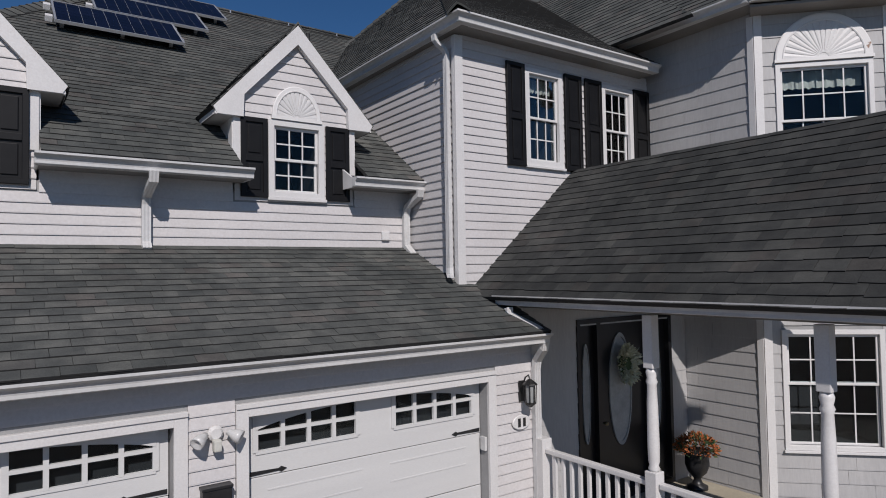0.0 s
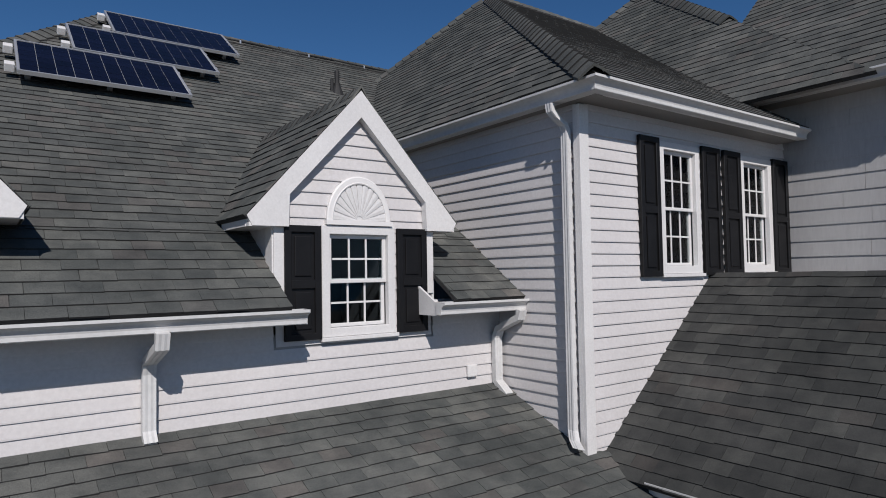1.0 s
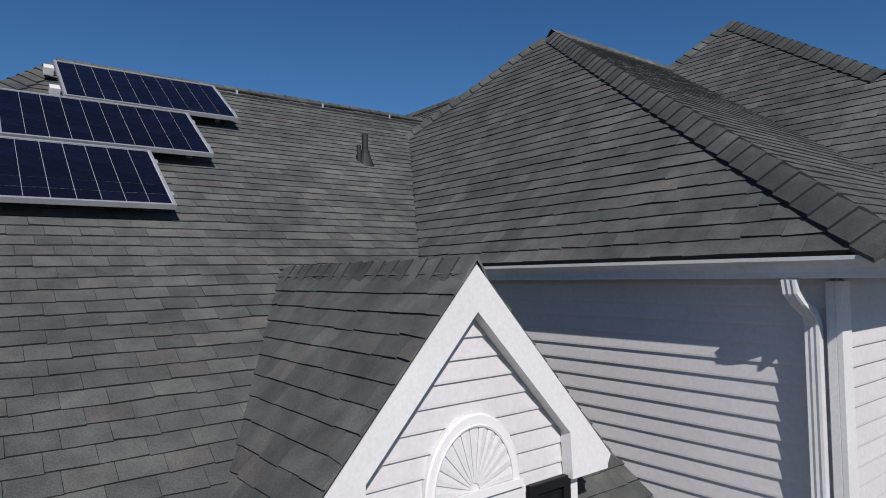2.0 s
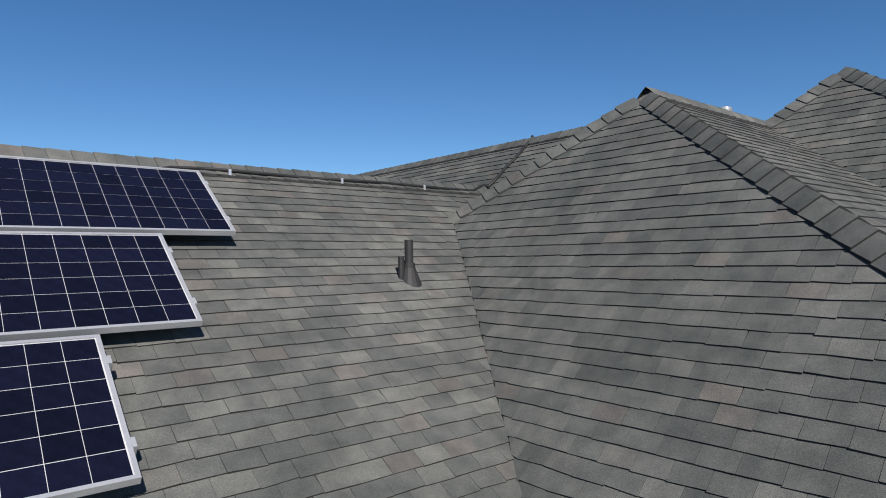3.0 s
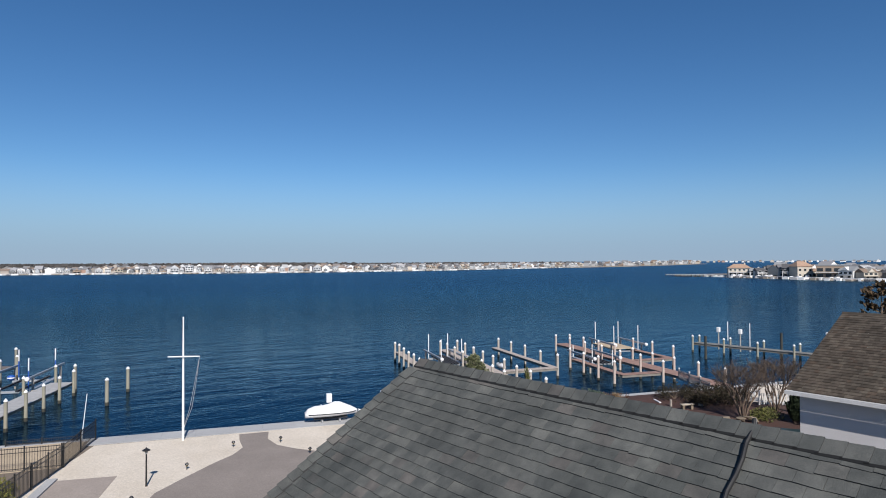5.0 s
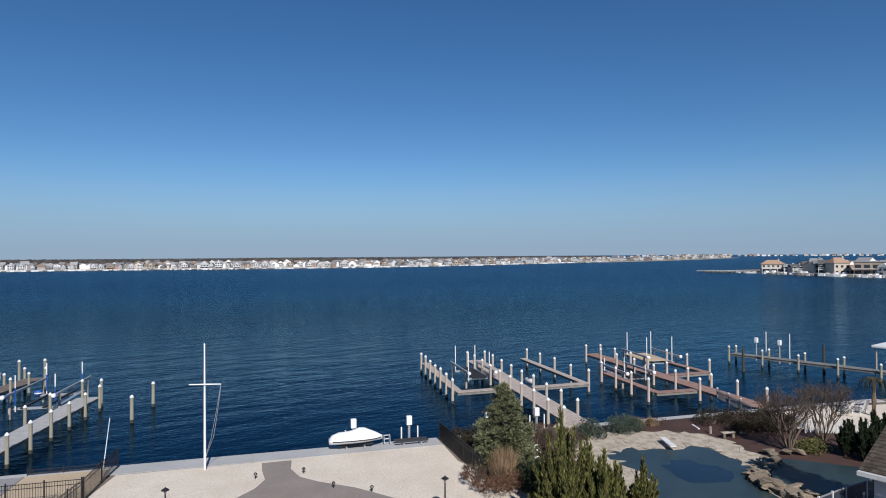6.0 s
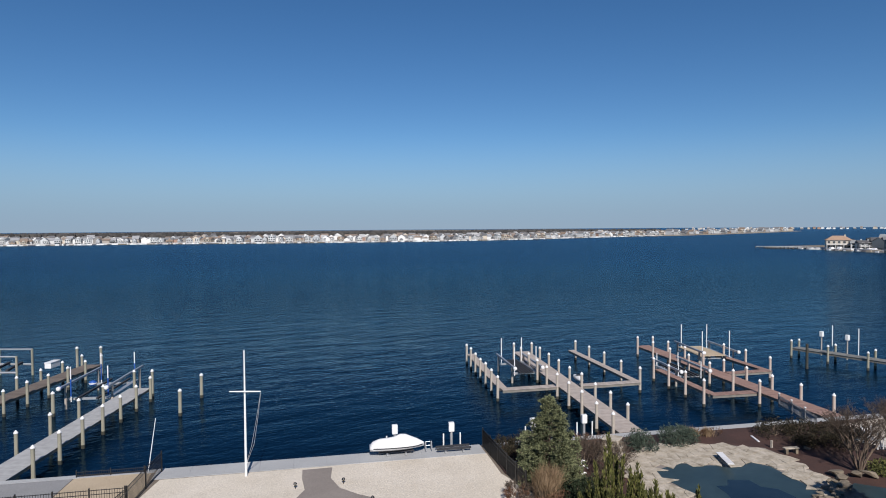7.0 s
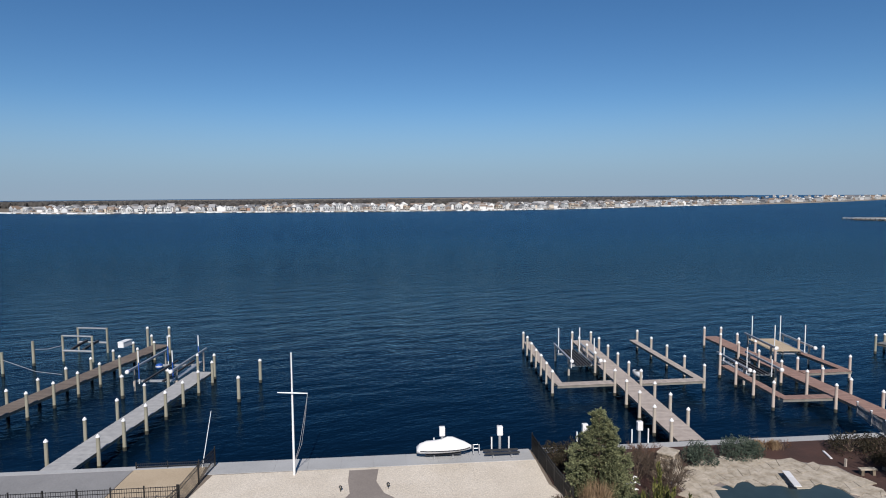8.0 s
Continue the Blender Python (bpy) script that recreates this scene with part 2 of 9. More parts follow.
def siding(parent, spans, z0, z1, lap, material=None, proud=0.022, step=None, name="siding_board"):
    """Lapped boards on a wall, in its frame. spans(z) gives the (left, right) pieces at a height."""
    rng = random.Random(int(z0 * 100) + int(z1 * 37))
    z = z0
    while z < z1 - 0.01:
        zt = min(z + lap, z1)
        lo, hi = spans(z + 0.004), spans(zt - 0.004)
        if len(lo) != len(hi):
            mid = spans((z + zt) / 2)
            lo = hi = mid
        for (a0, b0), (a1, b1) in zip(lo, hi):
            if b0 - a0 < 0.01 and b1 - a1 < 0.01:
                continue
            cuts = [0.0, 1.0]
            if step:
                n = max(1, int((b0 - a0) / step))
                cuts = [0.0] + sorted(min(0.98, max(0.02, (k + rng.uniform(-0.35, 0.35)) / n)) for k in range(1, n)) + [1.0]
            for c0, c1 in zip(cuts, cuts[1:]):
                gap = 0.0015 if step else 0.0
                drop = rng.uniform(-0.003, 0.003) if step else 0.0
                bm = bmesh.new()
                p = proud + rng.uniform(-0.001, 0.001)
                A0, B0 = a0 + (b0 - a0) * c0 + gap, a0 + (b0 - a0) * c1 - gap
                A1, B1 = a1 + (b1 - a1) * c0 + gap, a1 + (b1 - a1) * c1 - gap
                v = [bm.verts.new(q) for q in ((A0, 0.003, z + drop), (B0, 0.003, z + drop), (B0, p, z + drop), (A0, p, z + drop), (A0, p, z + 0.012), (B0, p, z + 0.012), (A1, 0.006, zt), (B1, 0.006, zt))]
                for q in ((0, 3, 2, 1), (3, 4, 5, 2), (4, 6, 7, 5), (0, 6, 4, 3), (1, 2, 5, 7)):
                    bm.faces.new([v[i] for i in q][::-1])
                part(name, bm, material or MAT_SIDING, parent)
        z = zt


def holes_to_spans(left, right, holes):
    """Span function for a rectangular wall with openings."""
    def spans(z):
        cuts = sorted((h[0], h[1]) for h in holes if h[2] < z < h[3])
        out, a = [], left
        for c0, c1 in cuts:
            if c0 > a:
                out.append((a, c0))
            a = max(a, c1)
        if a < right:
            out.append((a, right))
        return out
    return spans


TAB_W, TAB_E = 0.215, 0.127
_tab_meshes = {}


def tab_mesh(w, e, mat):
    key = (round(w, 3), round(e, 3), mat.name)
    if key not in _tab_meshes:
        bm = bmesh.new()
        _tab(bm, 0.0014, w - 0.0014, 0, e, None)
        me = mesh_of("shingle", bm)
        me.materials.append(mat)
        me.materials.append(MAT_FELT_SHADE)
        _tab_meshes[key] = me
    return _tab_meshes[key]


def _tab(bm, a0, b0, v0, e, top, h=0.0132, slant=0.0, curl=0.0):
    """One tab: a thin wedge, thick at its lower edge, which may run slightly askew or curl at one end."""
    a1, b1 = top if top else (a0, b0)
    pts = ((a0, v0 - slant, 0), (b0, v0 + slant, 0), (b0, v0 + slant, h + curl), (a0, v0 - slant, h - curl), (a1, v0 + e + 0.02, 0.002), (b1, v0 + e + 0.02, 0.002))
    vs = [bm.verts.new(p) for p in pts]
    for q in ((0, 1, 2, 3), (3, 2, 5, 4), (0, 3, 4), (1, 5, 2)):
        fc = bm.faces.new([vs[i] for i in q])
        # lower edge near-black, a painted shadow line under each course
        fc.material_index = 1 if q == (0, 1, 2, 3) else 0


def shingle_roof(house, name, origin, u, v, left, right, length, near=None, label="", limit=300, seed=1, thick=0.035, e=TAB_E, w=TAB_W, mat=None):
    """A roof slope. origin is its lower corner, u runs along the eave, v up the slope; left(t) and right(t) bound it at
    t metres up the slope. The deck is one mesh; tabs lie on it, those inside the stretch near(u, v) as objects of their own."""
    mat = mat or MAT_SHINGLE
    u, v = Vector(u).normalized(), Vector(v).normalized()
    nrm = u.cross(v)
    m = Matrix(((u.x, v.x, nrm.x, origin[0]), (u.y, v.y, nrm.y, origin[1]), (u.z, v.z, nrm.z, origin[2]), (0, 0, 0, 1)))
    bm = bmesh.new()
    steps = [length * k / 8 for k in range(9)]
    ring = [(left(t), t) for t in steps] + [(right(t), t) for t in reversed(steps)]
    ring = [p for k, p in enumerate(ring) if k == 0 or (Vector(p) - Vector(ring[k - 1])).length > 1e-3]
    lo, hi = [bm.verts.new((a, b, -thick)) for a, b in ring], [bm.verts.new((a, b, -0.002)) for a, b in ring]
    n = len(ring)
    for i in range(n):
        bm.faces.new((lo[i], lo[(i + 1) % n], hi[(i + 1) % n], hi[i]))
    bm.faces.new(hi)
    bm.faces.new(lo[::-1])
    bmesh.ops.recalc_face_normals(bm, faces=bm.faces[:])
    deck = part(name, bm, MAT_FELT_SHADE, house, label, m)
    rng = random.Random(seed)
    rest, count = bmesh.new(), 0
    rows = int(math.ceil((length - 0.02) / e))
    for r in range(rows):
        v0 = r * e
        ee = min(e, length - v0)
        l0, r0, l1, r1 = left(v0), right(v0), left(v0 + ee), right(v0 + ee)
        off = (r % 2) * 0.5 * w + rng.uniform(-0.03, 0.03)
        lmin, rmax = min(l0, l1), max(r0, r1)
        k = math.floor((lmin - off) / w)
        a = k * w + off
        while a < rmax:
            b = a + w
            inside = a >= max(l0, l1) and b <= min(r0, r1) and ee > e - 1e-6
            if inside and count < limit and (near is None or near(a + w / 2, v0)):
                ob = new("shingle", tab_mesh(w, e, mat))
                ob.parent = deck
                ob.matrix_basis = pose(a, v0 - rng.choice((0, 0, 0.004)), rng.uniform(0, 0.0025), 0, rng.uniform(-0.45, 0.45), rng.uniform(-1.3, 1.3) if r else 0)
                count += 1
            else:
                A0, B0, A1, B1 = (min(max(x, lo_), hi_) for x, lo_, hi_ in ((a + 0.0014, l0, r0), (b - 0.0014, l0, r0), (a + 0.0014, l1, r1), (b - 0.0014, l1, r1)))
                if B0 - A0 > 0.01 or B1 - A1 > 0.01:
                    _tab(rest, A0, B0, v0 + (rng.uniform(-0.004, 0.004) if r else 0.0), ee - 0.001, (A1, B1), h=0.0118 + rng.uniform(0, 0.004), slant=rng.uniform(-0.006, 0.006) if r else 0.0, curl=rng.uniform(-0.003, 0.003))
            a = b
    field = part("shingle_field", rest, mat, deck, kind="stuff")
    field.data.materials.append(MAT_FELT_SHADE)
    return deck


def ridge_caps(house, name, p0, p1, n1, n2, e=0.165, w=0.15, vent=False):
    """Cap shingles folded over a ridge or hip, laid from p0 up to p1; n1, n2 are the two slopes' normals. A ridge may lie on a vent strip."""
    p0, p1 = Vector(p0), Vector(p1)
    way = (p1 - p0).normalized()
    s1 = Vector(n1).normalized().cross(way).normalized()
    s2 = way.cross(Vector(n2).normalized()).normalized()
    up = (Vector(n1).normalized() + Vector(n2).normalized()).normalized()
    if s1.dot(up) > 0:
        s1 = -s1
    if s2.dot(up) > 0:
        s2 = -s2
    run = thing_part(name, house)
    n = int((p1 - p0).length / e)
    base = 0.034 if vent else 0.012
    folds = [k / 4 for k in range(-4, 5)]
    bm = bmesh.new()

    def ring(t, lift, sag=0.0):
        return [bm.verts.new(way * (t - sag * (1 - f * f)) + (s1 if f < 0 else s2) * (abs(f) * w) + up * (lift + 0.034 * (1 - abs(f) ** 1.6))) for f in folds]
    low, a, b = ring(0.0, -0.004, 0.016), ring(0.0, 0.011 if vent else 0.022, 0.016), ring(e + 0.03, 0.0)
    for k in range(8):
        bm.faces.new((a[k], a[k + 1], b[k + 1], b[k]))
        # near-black butt paints the shadow below each cap
        bm.faces.new((low[k], low[k + 1], a[k + 1], a[k])).material_index = 1
    for k in (0, 8):
        skirt = [bm.verts.new(v_.co - up * 0.022) for v_ in (a[k], b[k])]
        # skirt near-black too, a painted shadow along the cap's side
        bm.faces.new((a[k], b[k], skirt[1], skirt[0])).material_index = 1
    bmesh.ops.recalc_face_normals(bm, faces=bm.faces[:])
    me = mesh_of("cap_shingle", bm)
    me.materials.append(MAT_SHINGLE)
    me.materials.append(MAT_FELT_SHADE)
    if vent:
        vb, rings = bmesh.new(), []
        for t in (0.0, (p1 - p0).length):
            c = p0 + way * t
            rings.append([vb.verts.new(q) for q in (c + s1 * w * 0.98, c + s1 * w * 0.98 + up * 0.032, c + up * 0.040, c + s2 * w * 0.98 + up * 0.032, c + s2 * w * 0.98, c)])
        for k in range(6):
            vb.faces.new((rings[0][k], rings[0][(k + 1) % 6], rings[1][(k + 1) % 6], rings[1][k]))
        vb.faces.new(rings[0][::-1])
        vb.faces.new(rings[1])
        bmesh.ops.recalc_face_normals(vb, faces=vb.faces[:])
        part("ridge_vent", vb, MAT_FELT_SHADE, run, "thin black vent strip under the cap shingles")
    first = me.copy()
    first.materials[1] = MAT_SHINGLE
    rng = random.Random(n)
    for k in range(n):
        ob = new("cap_shingle", me if k else first)
        ob.parent = run
        ob.matrix_basis = Matrix.Translation(p0 + way * (k * e + rng.uniform(-0.008, 0.008)) + up * (base + rng.uniform(0, 0.004)))
    return run


def thing_part(name, house):
    ob = new(name)
    ob.parent = house
    ob.empty_display_size = 0.1
    return ob


GUTTER = ((0.0, 0.0), (0.066, 0.0), (0.072, 0.006), (0.072, 0.030), (0.078, 0.050), (0.092, 0.068), (0.113, 0.082), (0.127, 0.088), (0.127, 0.108), (0.119, 0.108), (0.117, 0.094), (0.088, 0.076), (0.070, 0.052), (0.064, 0.012), (0.008, 0.010), (0.008, 0.11), (0.0, 0.11))


def gutter(house, p0, p1, label=""):
    """A K-style gutter from p0 to p1 with its back edge on that line; it opens upwards and its front is to the right of the way."""
    bm = bmesh.new()
    prism(bm, GUTTER, p0, p1)
    bmesh.ops.recalc_face_normals(bm, faces=bm.faces[:])
    return part("gutter", bm, MAT_GUTTER, house, label)


def downspout(house, pts, side, out, w=0.075, d=0.055, label="white aluminium downspout"):
    """A downspout with a ribbed rectangular section, through points; side and out are its cross directions."""
    side, out = Vector(side), Vector(out)
    sec = []
    for k in range(6):
        a = -w / 2 + w * k / 5
        sec.append((a, d / 2 + (0.004 if k % 2 else 0)))
    sec += [(w / 2, -d / 2), (-w / 2, -d / 2)]
    bm = bmesh.new()
    rings = []
    P = [Vector(p) for p in pts]
    for i, p in enumerate(P):
        way = (P[min(i + 1, len(P) - 1)] - P[max(i - 1, 0)]).normalized()
        o = (out - way * out.dot(way)).normalized()
        rings.append([bm.verts.new(p + side * a + o * b) for a, b in sec])
    n = len(sec)
    for a, b in zip(rings, rings[1:]):
        for k in range(n):
            bm.faces.new((a[k], a[(k + 1) % n], b[(k + 1) % n], b[k]))
    bm.faces.new(rings[0][::-1])
    bm.faces.new(rings[-1])
    bmesh.ops.recalc_face_normals(bm, faces=bm.faces[:])
    return part("downspout", bm, MAT_GUTTER, house, label)


def ring_frame(x0, x1, z0, z1, r, y0, y1):
    """A rectangular frame in one piece, in a wall frame."""
    bm = bmesh.new()
    rect = lambda a, y: [bm.verts.new(p) for p in ((x0 + a, y, z0 + a), (x1 - a, y, z0 + a), (x1 - a, y, z1 - a), (x0 + a, y, z1 - a))]
    loops = [rect(0.0, y0), rect(0.0, y1 - 0.004), rect(0.004, y1), rect(r - 0.004, y1), rect(r, y1 - 0.004), rect(r, y0)]
    for a, b in zip(loops, loops[1:] + loops[:1]):
        for k in range(4):
            bm.faces.new((a[k], a[(k + 1) % 4], b[(k + 1) % 4], b[k]))
    bmesh.ops.recalc_face_normals(bm, faces=bm.faces[:])
    return bm


def window(house, m, w, h, cols=3, rows=2, casing=0.07, sill=0.03, curtain=False, fixed=False, label="white double-hung window with divided panes", split=0.5):
    """A double-hung window in a wall frame; m puts its lower left outer corner. It fills w x h with casing, two sashes, bars and glass."""
    ob = part("window", ring_frame(0, w, 0.001, h, casing, -0.02, 0.035), MAT_TRIM, house, label, m)
    part("sill", boxes((-0.015, w + 0.015, -0.02, 0.06, -sill, 0.0), bevel=0.004), MAT_TRIM, ob)
    a, b, c, d = casing, w - casing, casing, h - casing
    mid = c + (d - c) * split
    for k, (z0, z1, y) in enumerate(((mid - 0.02, d, -0.005), (c, mid + 0.02, -0.035))):
        r = 0.032
        s = ring_frame(a, b, z0, z1, r, y - 0.025, y)
        part("upper_sash" if k == 0 else "lower_sash", s, MAT_TRIM, ob)
        g0, g1, h0, h1 = a + r, b - r, z0 + r, z1 - r
        bars = bmesh.new()
        for i in range(1, cols):
            x = g0 + (g1 - g0) * i / cols
            box(bars, x - 0.008, x + 0.008, y - 0.010, y - 0.003, h0, h1)
        for j in range(1, rows):
            z = h0 + (h1 - h0) * j / rows
            for i in range(cols):
                x0, x1 = g0 + (g1 - g0) * i / cols + 0.0085, g0 + (g1 - g0) * (i + 1) / cols - 0.0085
                box(bars, x0, x1, y - 0.010, y - 0.003, z - 0.008, z + 0.008)
        part("grille", bars, MAT_TRIM, ob)
        pane = part("pane", boxes((g0, g1, y - 0.016, y - 0.012, h0, h1)), MAT_GLASS, ob)
        pane.visible_shadow = False
    # open box behind the sashes, coloured near-black as an unlit room
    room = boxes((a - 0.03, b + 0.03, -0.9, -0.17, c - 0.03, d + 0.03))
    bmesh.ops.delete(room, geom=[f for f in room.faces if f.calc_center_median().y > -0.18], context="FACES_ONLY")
    part("dark_room", room, MAT_ROOM_SHADE, ob)
    if curtain:
        bmc = bmesh.new()
        n = 24
        top, low = [], []
        for k in range(n + 1):
            x = a + 0.02 + (b - a - 0.04) * k / n
            y = -0.14 + 0.012 * math.sin(k * 1.9)
            top.append(bmc.verts.new((x, y, d - 0.01)))
            low.append(bmc.verts.new((x, y + 0.01, d - (d - c) * 0.17 + 0.012 * math.sin(k * 2.6))))
        for k in range(n):
            bmc.faces.new((top[k], low[k], low[k + 1], top[k + 1]))
        part("valance", bmc, MAT_CURTAIN, ob, "short pale curtain valance")
    return ob


def shutter(house, m, w, h):
    """A raised-panel shutter in a wall frame, from its lower left corner."""
    r = 0.055
    ob = part("shutter", ring_frame(0, w, 0, h, r, 0.0, 0.035), MAT_SHUTTER, house, "black raised-panel shutter", m)
    part("cross_rail", boxes((r, w - r, 0, 0.034, h * 0.45, h * 0.45 + r * 1.2), bevel=0.003), MAT_SHUTTER, ob)
    for z0, z1 in ((r, h * 0.45), (h * 0.45 + r * 1.2, h - r)):
        part("panel", boxes((r, w - r, 0, 0.014, z0, z1)), MAT_SHUTTER, ob)
        part("panel_field", boxes((r + 0.03, w - r - 0.03, 0.014, 0.026, z0 + 0.03, z1 - 0.03), bevel=0.006), MAT_SHUTTER, ob)
    return ob


def sunburst(house, m, w, h, rays=13):
    """A half-round sunburst panel above a window: a flat fan of thin wedges and a plain rim; m puts the middle of its base."""
    rx, rz = w / 2, h

    def P(r, a, y):
        return (rx * r * math.cos(a), y, rz * r * math.sin(a))
    bm = bmesh.new()
    n = 36
    arc = [math.pi * k / n for k in range(n + 1)]
    disc = [bm.verts.new(P(0.86, a, 0.019)) for a in arc]
    bm.faces.new(disc)
    bmesh.ops.recalc_face_normals(bm, faces=bm.faces[:])
    fan = part("sunburst_panel", bm, MAT_TRIM, house, "white half-round sunburst panel with fan ribs", m)
    for k in range(rays):
        a0, a1 = math.pi * (k + 0.07) / rays, math.pi * (k + 0.93) / rays
        rib = bmesh.new()
        q = [rib.verts.new(P(r, a, y)) for r, a, y in ((0.10, a0, 0.024), (0.82, a0, 0.026), (0.82, (a0 + a1) / 2, 0.030), (0.82, a1, 0.026), (0.10, a1, 0.024))]
        lo = [rib.verts.new(P(r, a, 0.0195)) for r, a in ((0.10, a0), (0.82, a0), (0.82, a1), (0.10, a1))]
        rib.faces.new(q)
        rib.faces.new((q[0], q[1], lo[1], lo[0]))
        rib.faces.new((q[3], q[4], lo[3], lo[2]))
        bmesh.ops.recalc_face_normals(rib, faces=rib.faces[:])
        part("fan_rib", rib, MAT_TRIM, fan)
    rim = bmesh.new()
    prof = ((0.82, 0.0), (0.82, 0.034), (0.845, 0.038), (0.86, 0.031), (0.97, 0.031), (1.0, 0.024), (1.0, 0.0))
    rings = [[rim.verts.new(P(r, a, y)) for r, y in prof] for a in arc]
    for a, b in zip(rings, rings[1:]):
        for k in range(len(prof) - 1):
            rim.faces.new((a[k], a[k + 1], b[k + 1], b[k]))
    box(rim, -rx - 0.01, rx + 0.01, 0, 0.040, -0.040, 0.0)
    bmesh.ops.recalc_face_normals(rim, faces=rim.faces[:])
    part("rim", rim, MAT_WORN, fan, "white rim with peeling brown patches")
    return fan


def corner_post(house, m, z0, z1, w=0.09, leg=None):
    """An outside corner board in a wall frame, wrapping x = 0."""
    return part("corner_trim", boxes((-0.03, w, 0.0, 0.03, z0, z1), (-0.03, 0.0, -(leg or w), 0.0, z0, z1), bevel=0.003), MAT_TRIM, house, "", m)


# ---- the house: shell ----
house = thing("house", "large white sided house with grey shingle hip roofs", "house")
EAVE_Y, EAVE_Z, PITCH = 6.13, 4.422, 0.686      # main slope
DORMERS = (2.335, -0.965)


def main_z(y):
    return EAVE_Z + PITCH * (y - EAVE_Y)


def main_y(z):
    return EAVE_Y + (z - EAVE_Z) / PITCH


# upper front wall, between the garage roof and the main eave
WU = 6.51
m = facing_front(-3.1, WU)
holes = [(c - 0.745 + 3.1, c + 0.745 + 3.1, 4.12, 4.42) for c in DORMERS]
upper_wall = wall_with_holes("upper_front_wall", m, 7.0, 2.9, 4.42, holes, house, label="white lap siding wall above the garage roof")
siding(upper_wall, holes_to_spans(0, 6.99, holes), 3.385, 4.42, 0.1005, proud=0.018)

# wing walls
WING_X, WING_Y = 3.89, 5.435
side = wall_with_holes("wing_side_wall", facing_left(WING_X, 10.4), 4.965, 2.6, 6.25, [], house, label="white lap siding wall of the wing")
siding(side, holes_to_spans(0, 4.94, []), 2.948, 6.12, 0.103, proud=0.019)
w_holes = [(4.966 - WING_X + 0.01, 5.645 - WING_X - 0.01, 4.625, 5.87), (6.415 - WING_X + 0.01, 7.075 - WING_X - 0.01, 4.625, 5.87)]
wing = wall_with_holes("wing_front_wall", facing_front(WING_X, WING_Y), 3.56, 2.6, 6.25, w_holes, house, label="white lap siding wall of the wing")
siding(wing, holes_to_spans(0.06, 3.56, w_holes), 2.948, 6.12, 0.103, proud=0.018)
corner_post(house, facing_front(WING_X, WING_Y), 2.95, 6.073, 0.085, 0.045)
for x in (4.966, 6.415):
    window(house, facing_front(x, WING_Y, 4.612), 0.672, 1.268, 3, 2, 0.075, curtain=True)
for x0, x1 in ((4.645, 4.945), (5.665, 5.985), (6.06, 6.39), (7.09, 7.435)):
    shutter(house, facing_front(x0, WING_Y - 0.024, 4.59), x1 - x0, 1.31)

# bay block at the other end of the porch
BAY_X, BAY_Y = 7.45, 3.76
bay_side = wall_with_holes("bay_side_wall", facing_left(BAY_X, 6.9), 6.9 - BAY_Y, 0.2, 6.75, [], house, label="pale shake-sided wall of the bay")
for z0, z1 in ((0.21, 2.88), (4.239, 6.55)):
    siding(bay_side, holes_to_spans(0.02, 6.9 - BAY_Y - 0.03, []), z0, z1, 0.178, MAT_GREY_SIDING, 0.016, step=0.75, name="shake_board")
b_holes = [(0.24, 1.36, 4.35, 5.84), (0.20, 1.36, 0.98, 2.46)]
chamfer = wall_with_holes("bay_chamfer_wall", facing_chamfer(BAY_X, BAY_Y), 1.58, 0.2, 6.75, b_holes, house, label="pale shake-sided wall with windows")
for z0, z1 in ((0.21, 2.88), (4.239, 6.55)):
    siding(chamfer, holes_to_spans(0.02, 1.56, b_holes), z0, z1, 0.178, MAT_GREY_SIDING, 0.016, step=0.5, name="shake_board")
bx, by = BAY_X + 1.58 * R2, BAY_Y - 1.58 * R2
bay_front = wall_with_holes("bay_front_wall", facing_front(bx, by), 3.0, 0.2, 6.75, [], house)
siding(bay_front, holes_to_spans(0.02, 3.0, []), 0.3, 6.55, 0.189, MAT_GREY_SIDING, 0.018, name="shake_board")
window(house, facing_chamfer(BAY_X, BAY_Y) @ pose(0.23, 0, 4.34), 1.14, 1.51, 4, 2, 0.06, curtain=True, label="wide white window with divided panes", split=0.52)
sunburst(house, facing_chamfer(BAY_X, BAY_Y) @ pose(0.80, 0.02, 5.90), 1.14, 0.565, 17)
window(house, facing_chamfer(BAY_X, BAY_Y) @ pose(0.19, 0, 0.97), 1.18, 1.50, 4, 2, 0.06, label="wide white porch window with divided panes", split=0.555)
for z0, z1 in ((0.3, 2.8), (4.2, 6.5)):
    part("corner_trim", boxes((-0.085, 0.0, 0, 0.03, z0, z1), bevel=0.003), MAT_TRIM, house, "", facing_left(BAY_X, BAY_Y))
    part("corner_trim", boxes((-0.012, 0.085, 0, 0.03, z0, z1), bevel=0.003), MAT_TRIM, house, "", facing_chamfer(BAY_X, BAY_Y))
    part("corner_trim", boxes((1.50, 1.58, 0, 0.03, z0, z1), bevel=0.003), MAT_TRIM, house, "", facing_chamfer(BAY_X, BAY_Y))

# ---- roofs ----
S1 = math.hypot(1, PITCH)
HIP_K = 0.712
W_EX, W_EY, W_EZ = 3.67, 5.07, 6.215
W_AX, W_AY, W_AZ = 6.69, 9.79, 9.31
WL, WF = (W_AZ - W_EZ) / (W_AX - W_EX), (W_AZ - W_EZ) / (W_AY - W_EY)
M_RIDGE_Y = 12.1
BS, BX, BZ = 0.786, 7.58, 9.27      # rear range: slope and ridge


def main_left(t):
    return 1.27 - (M_RIDGE_Y - EAVE_Y - t / S1) * HIP_K


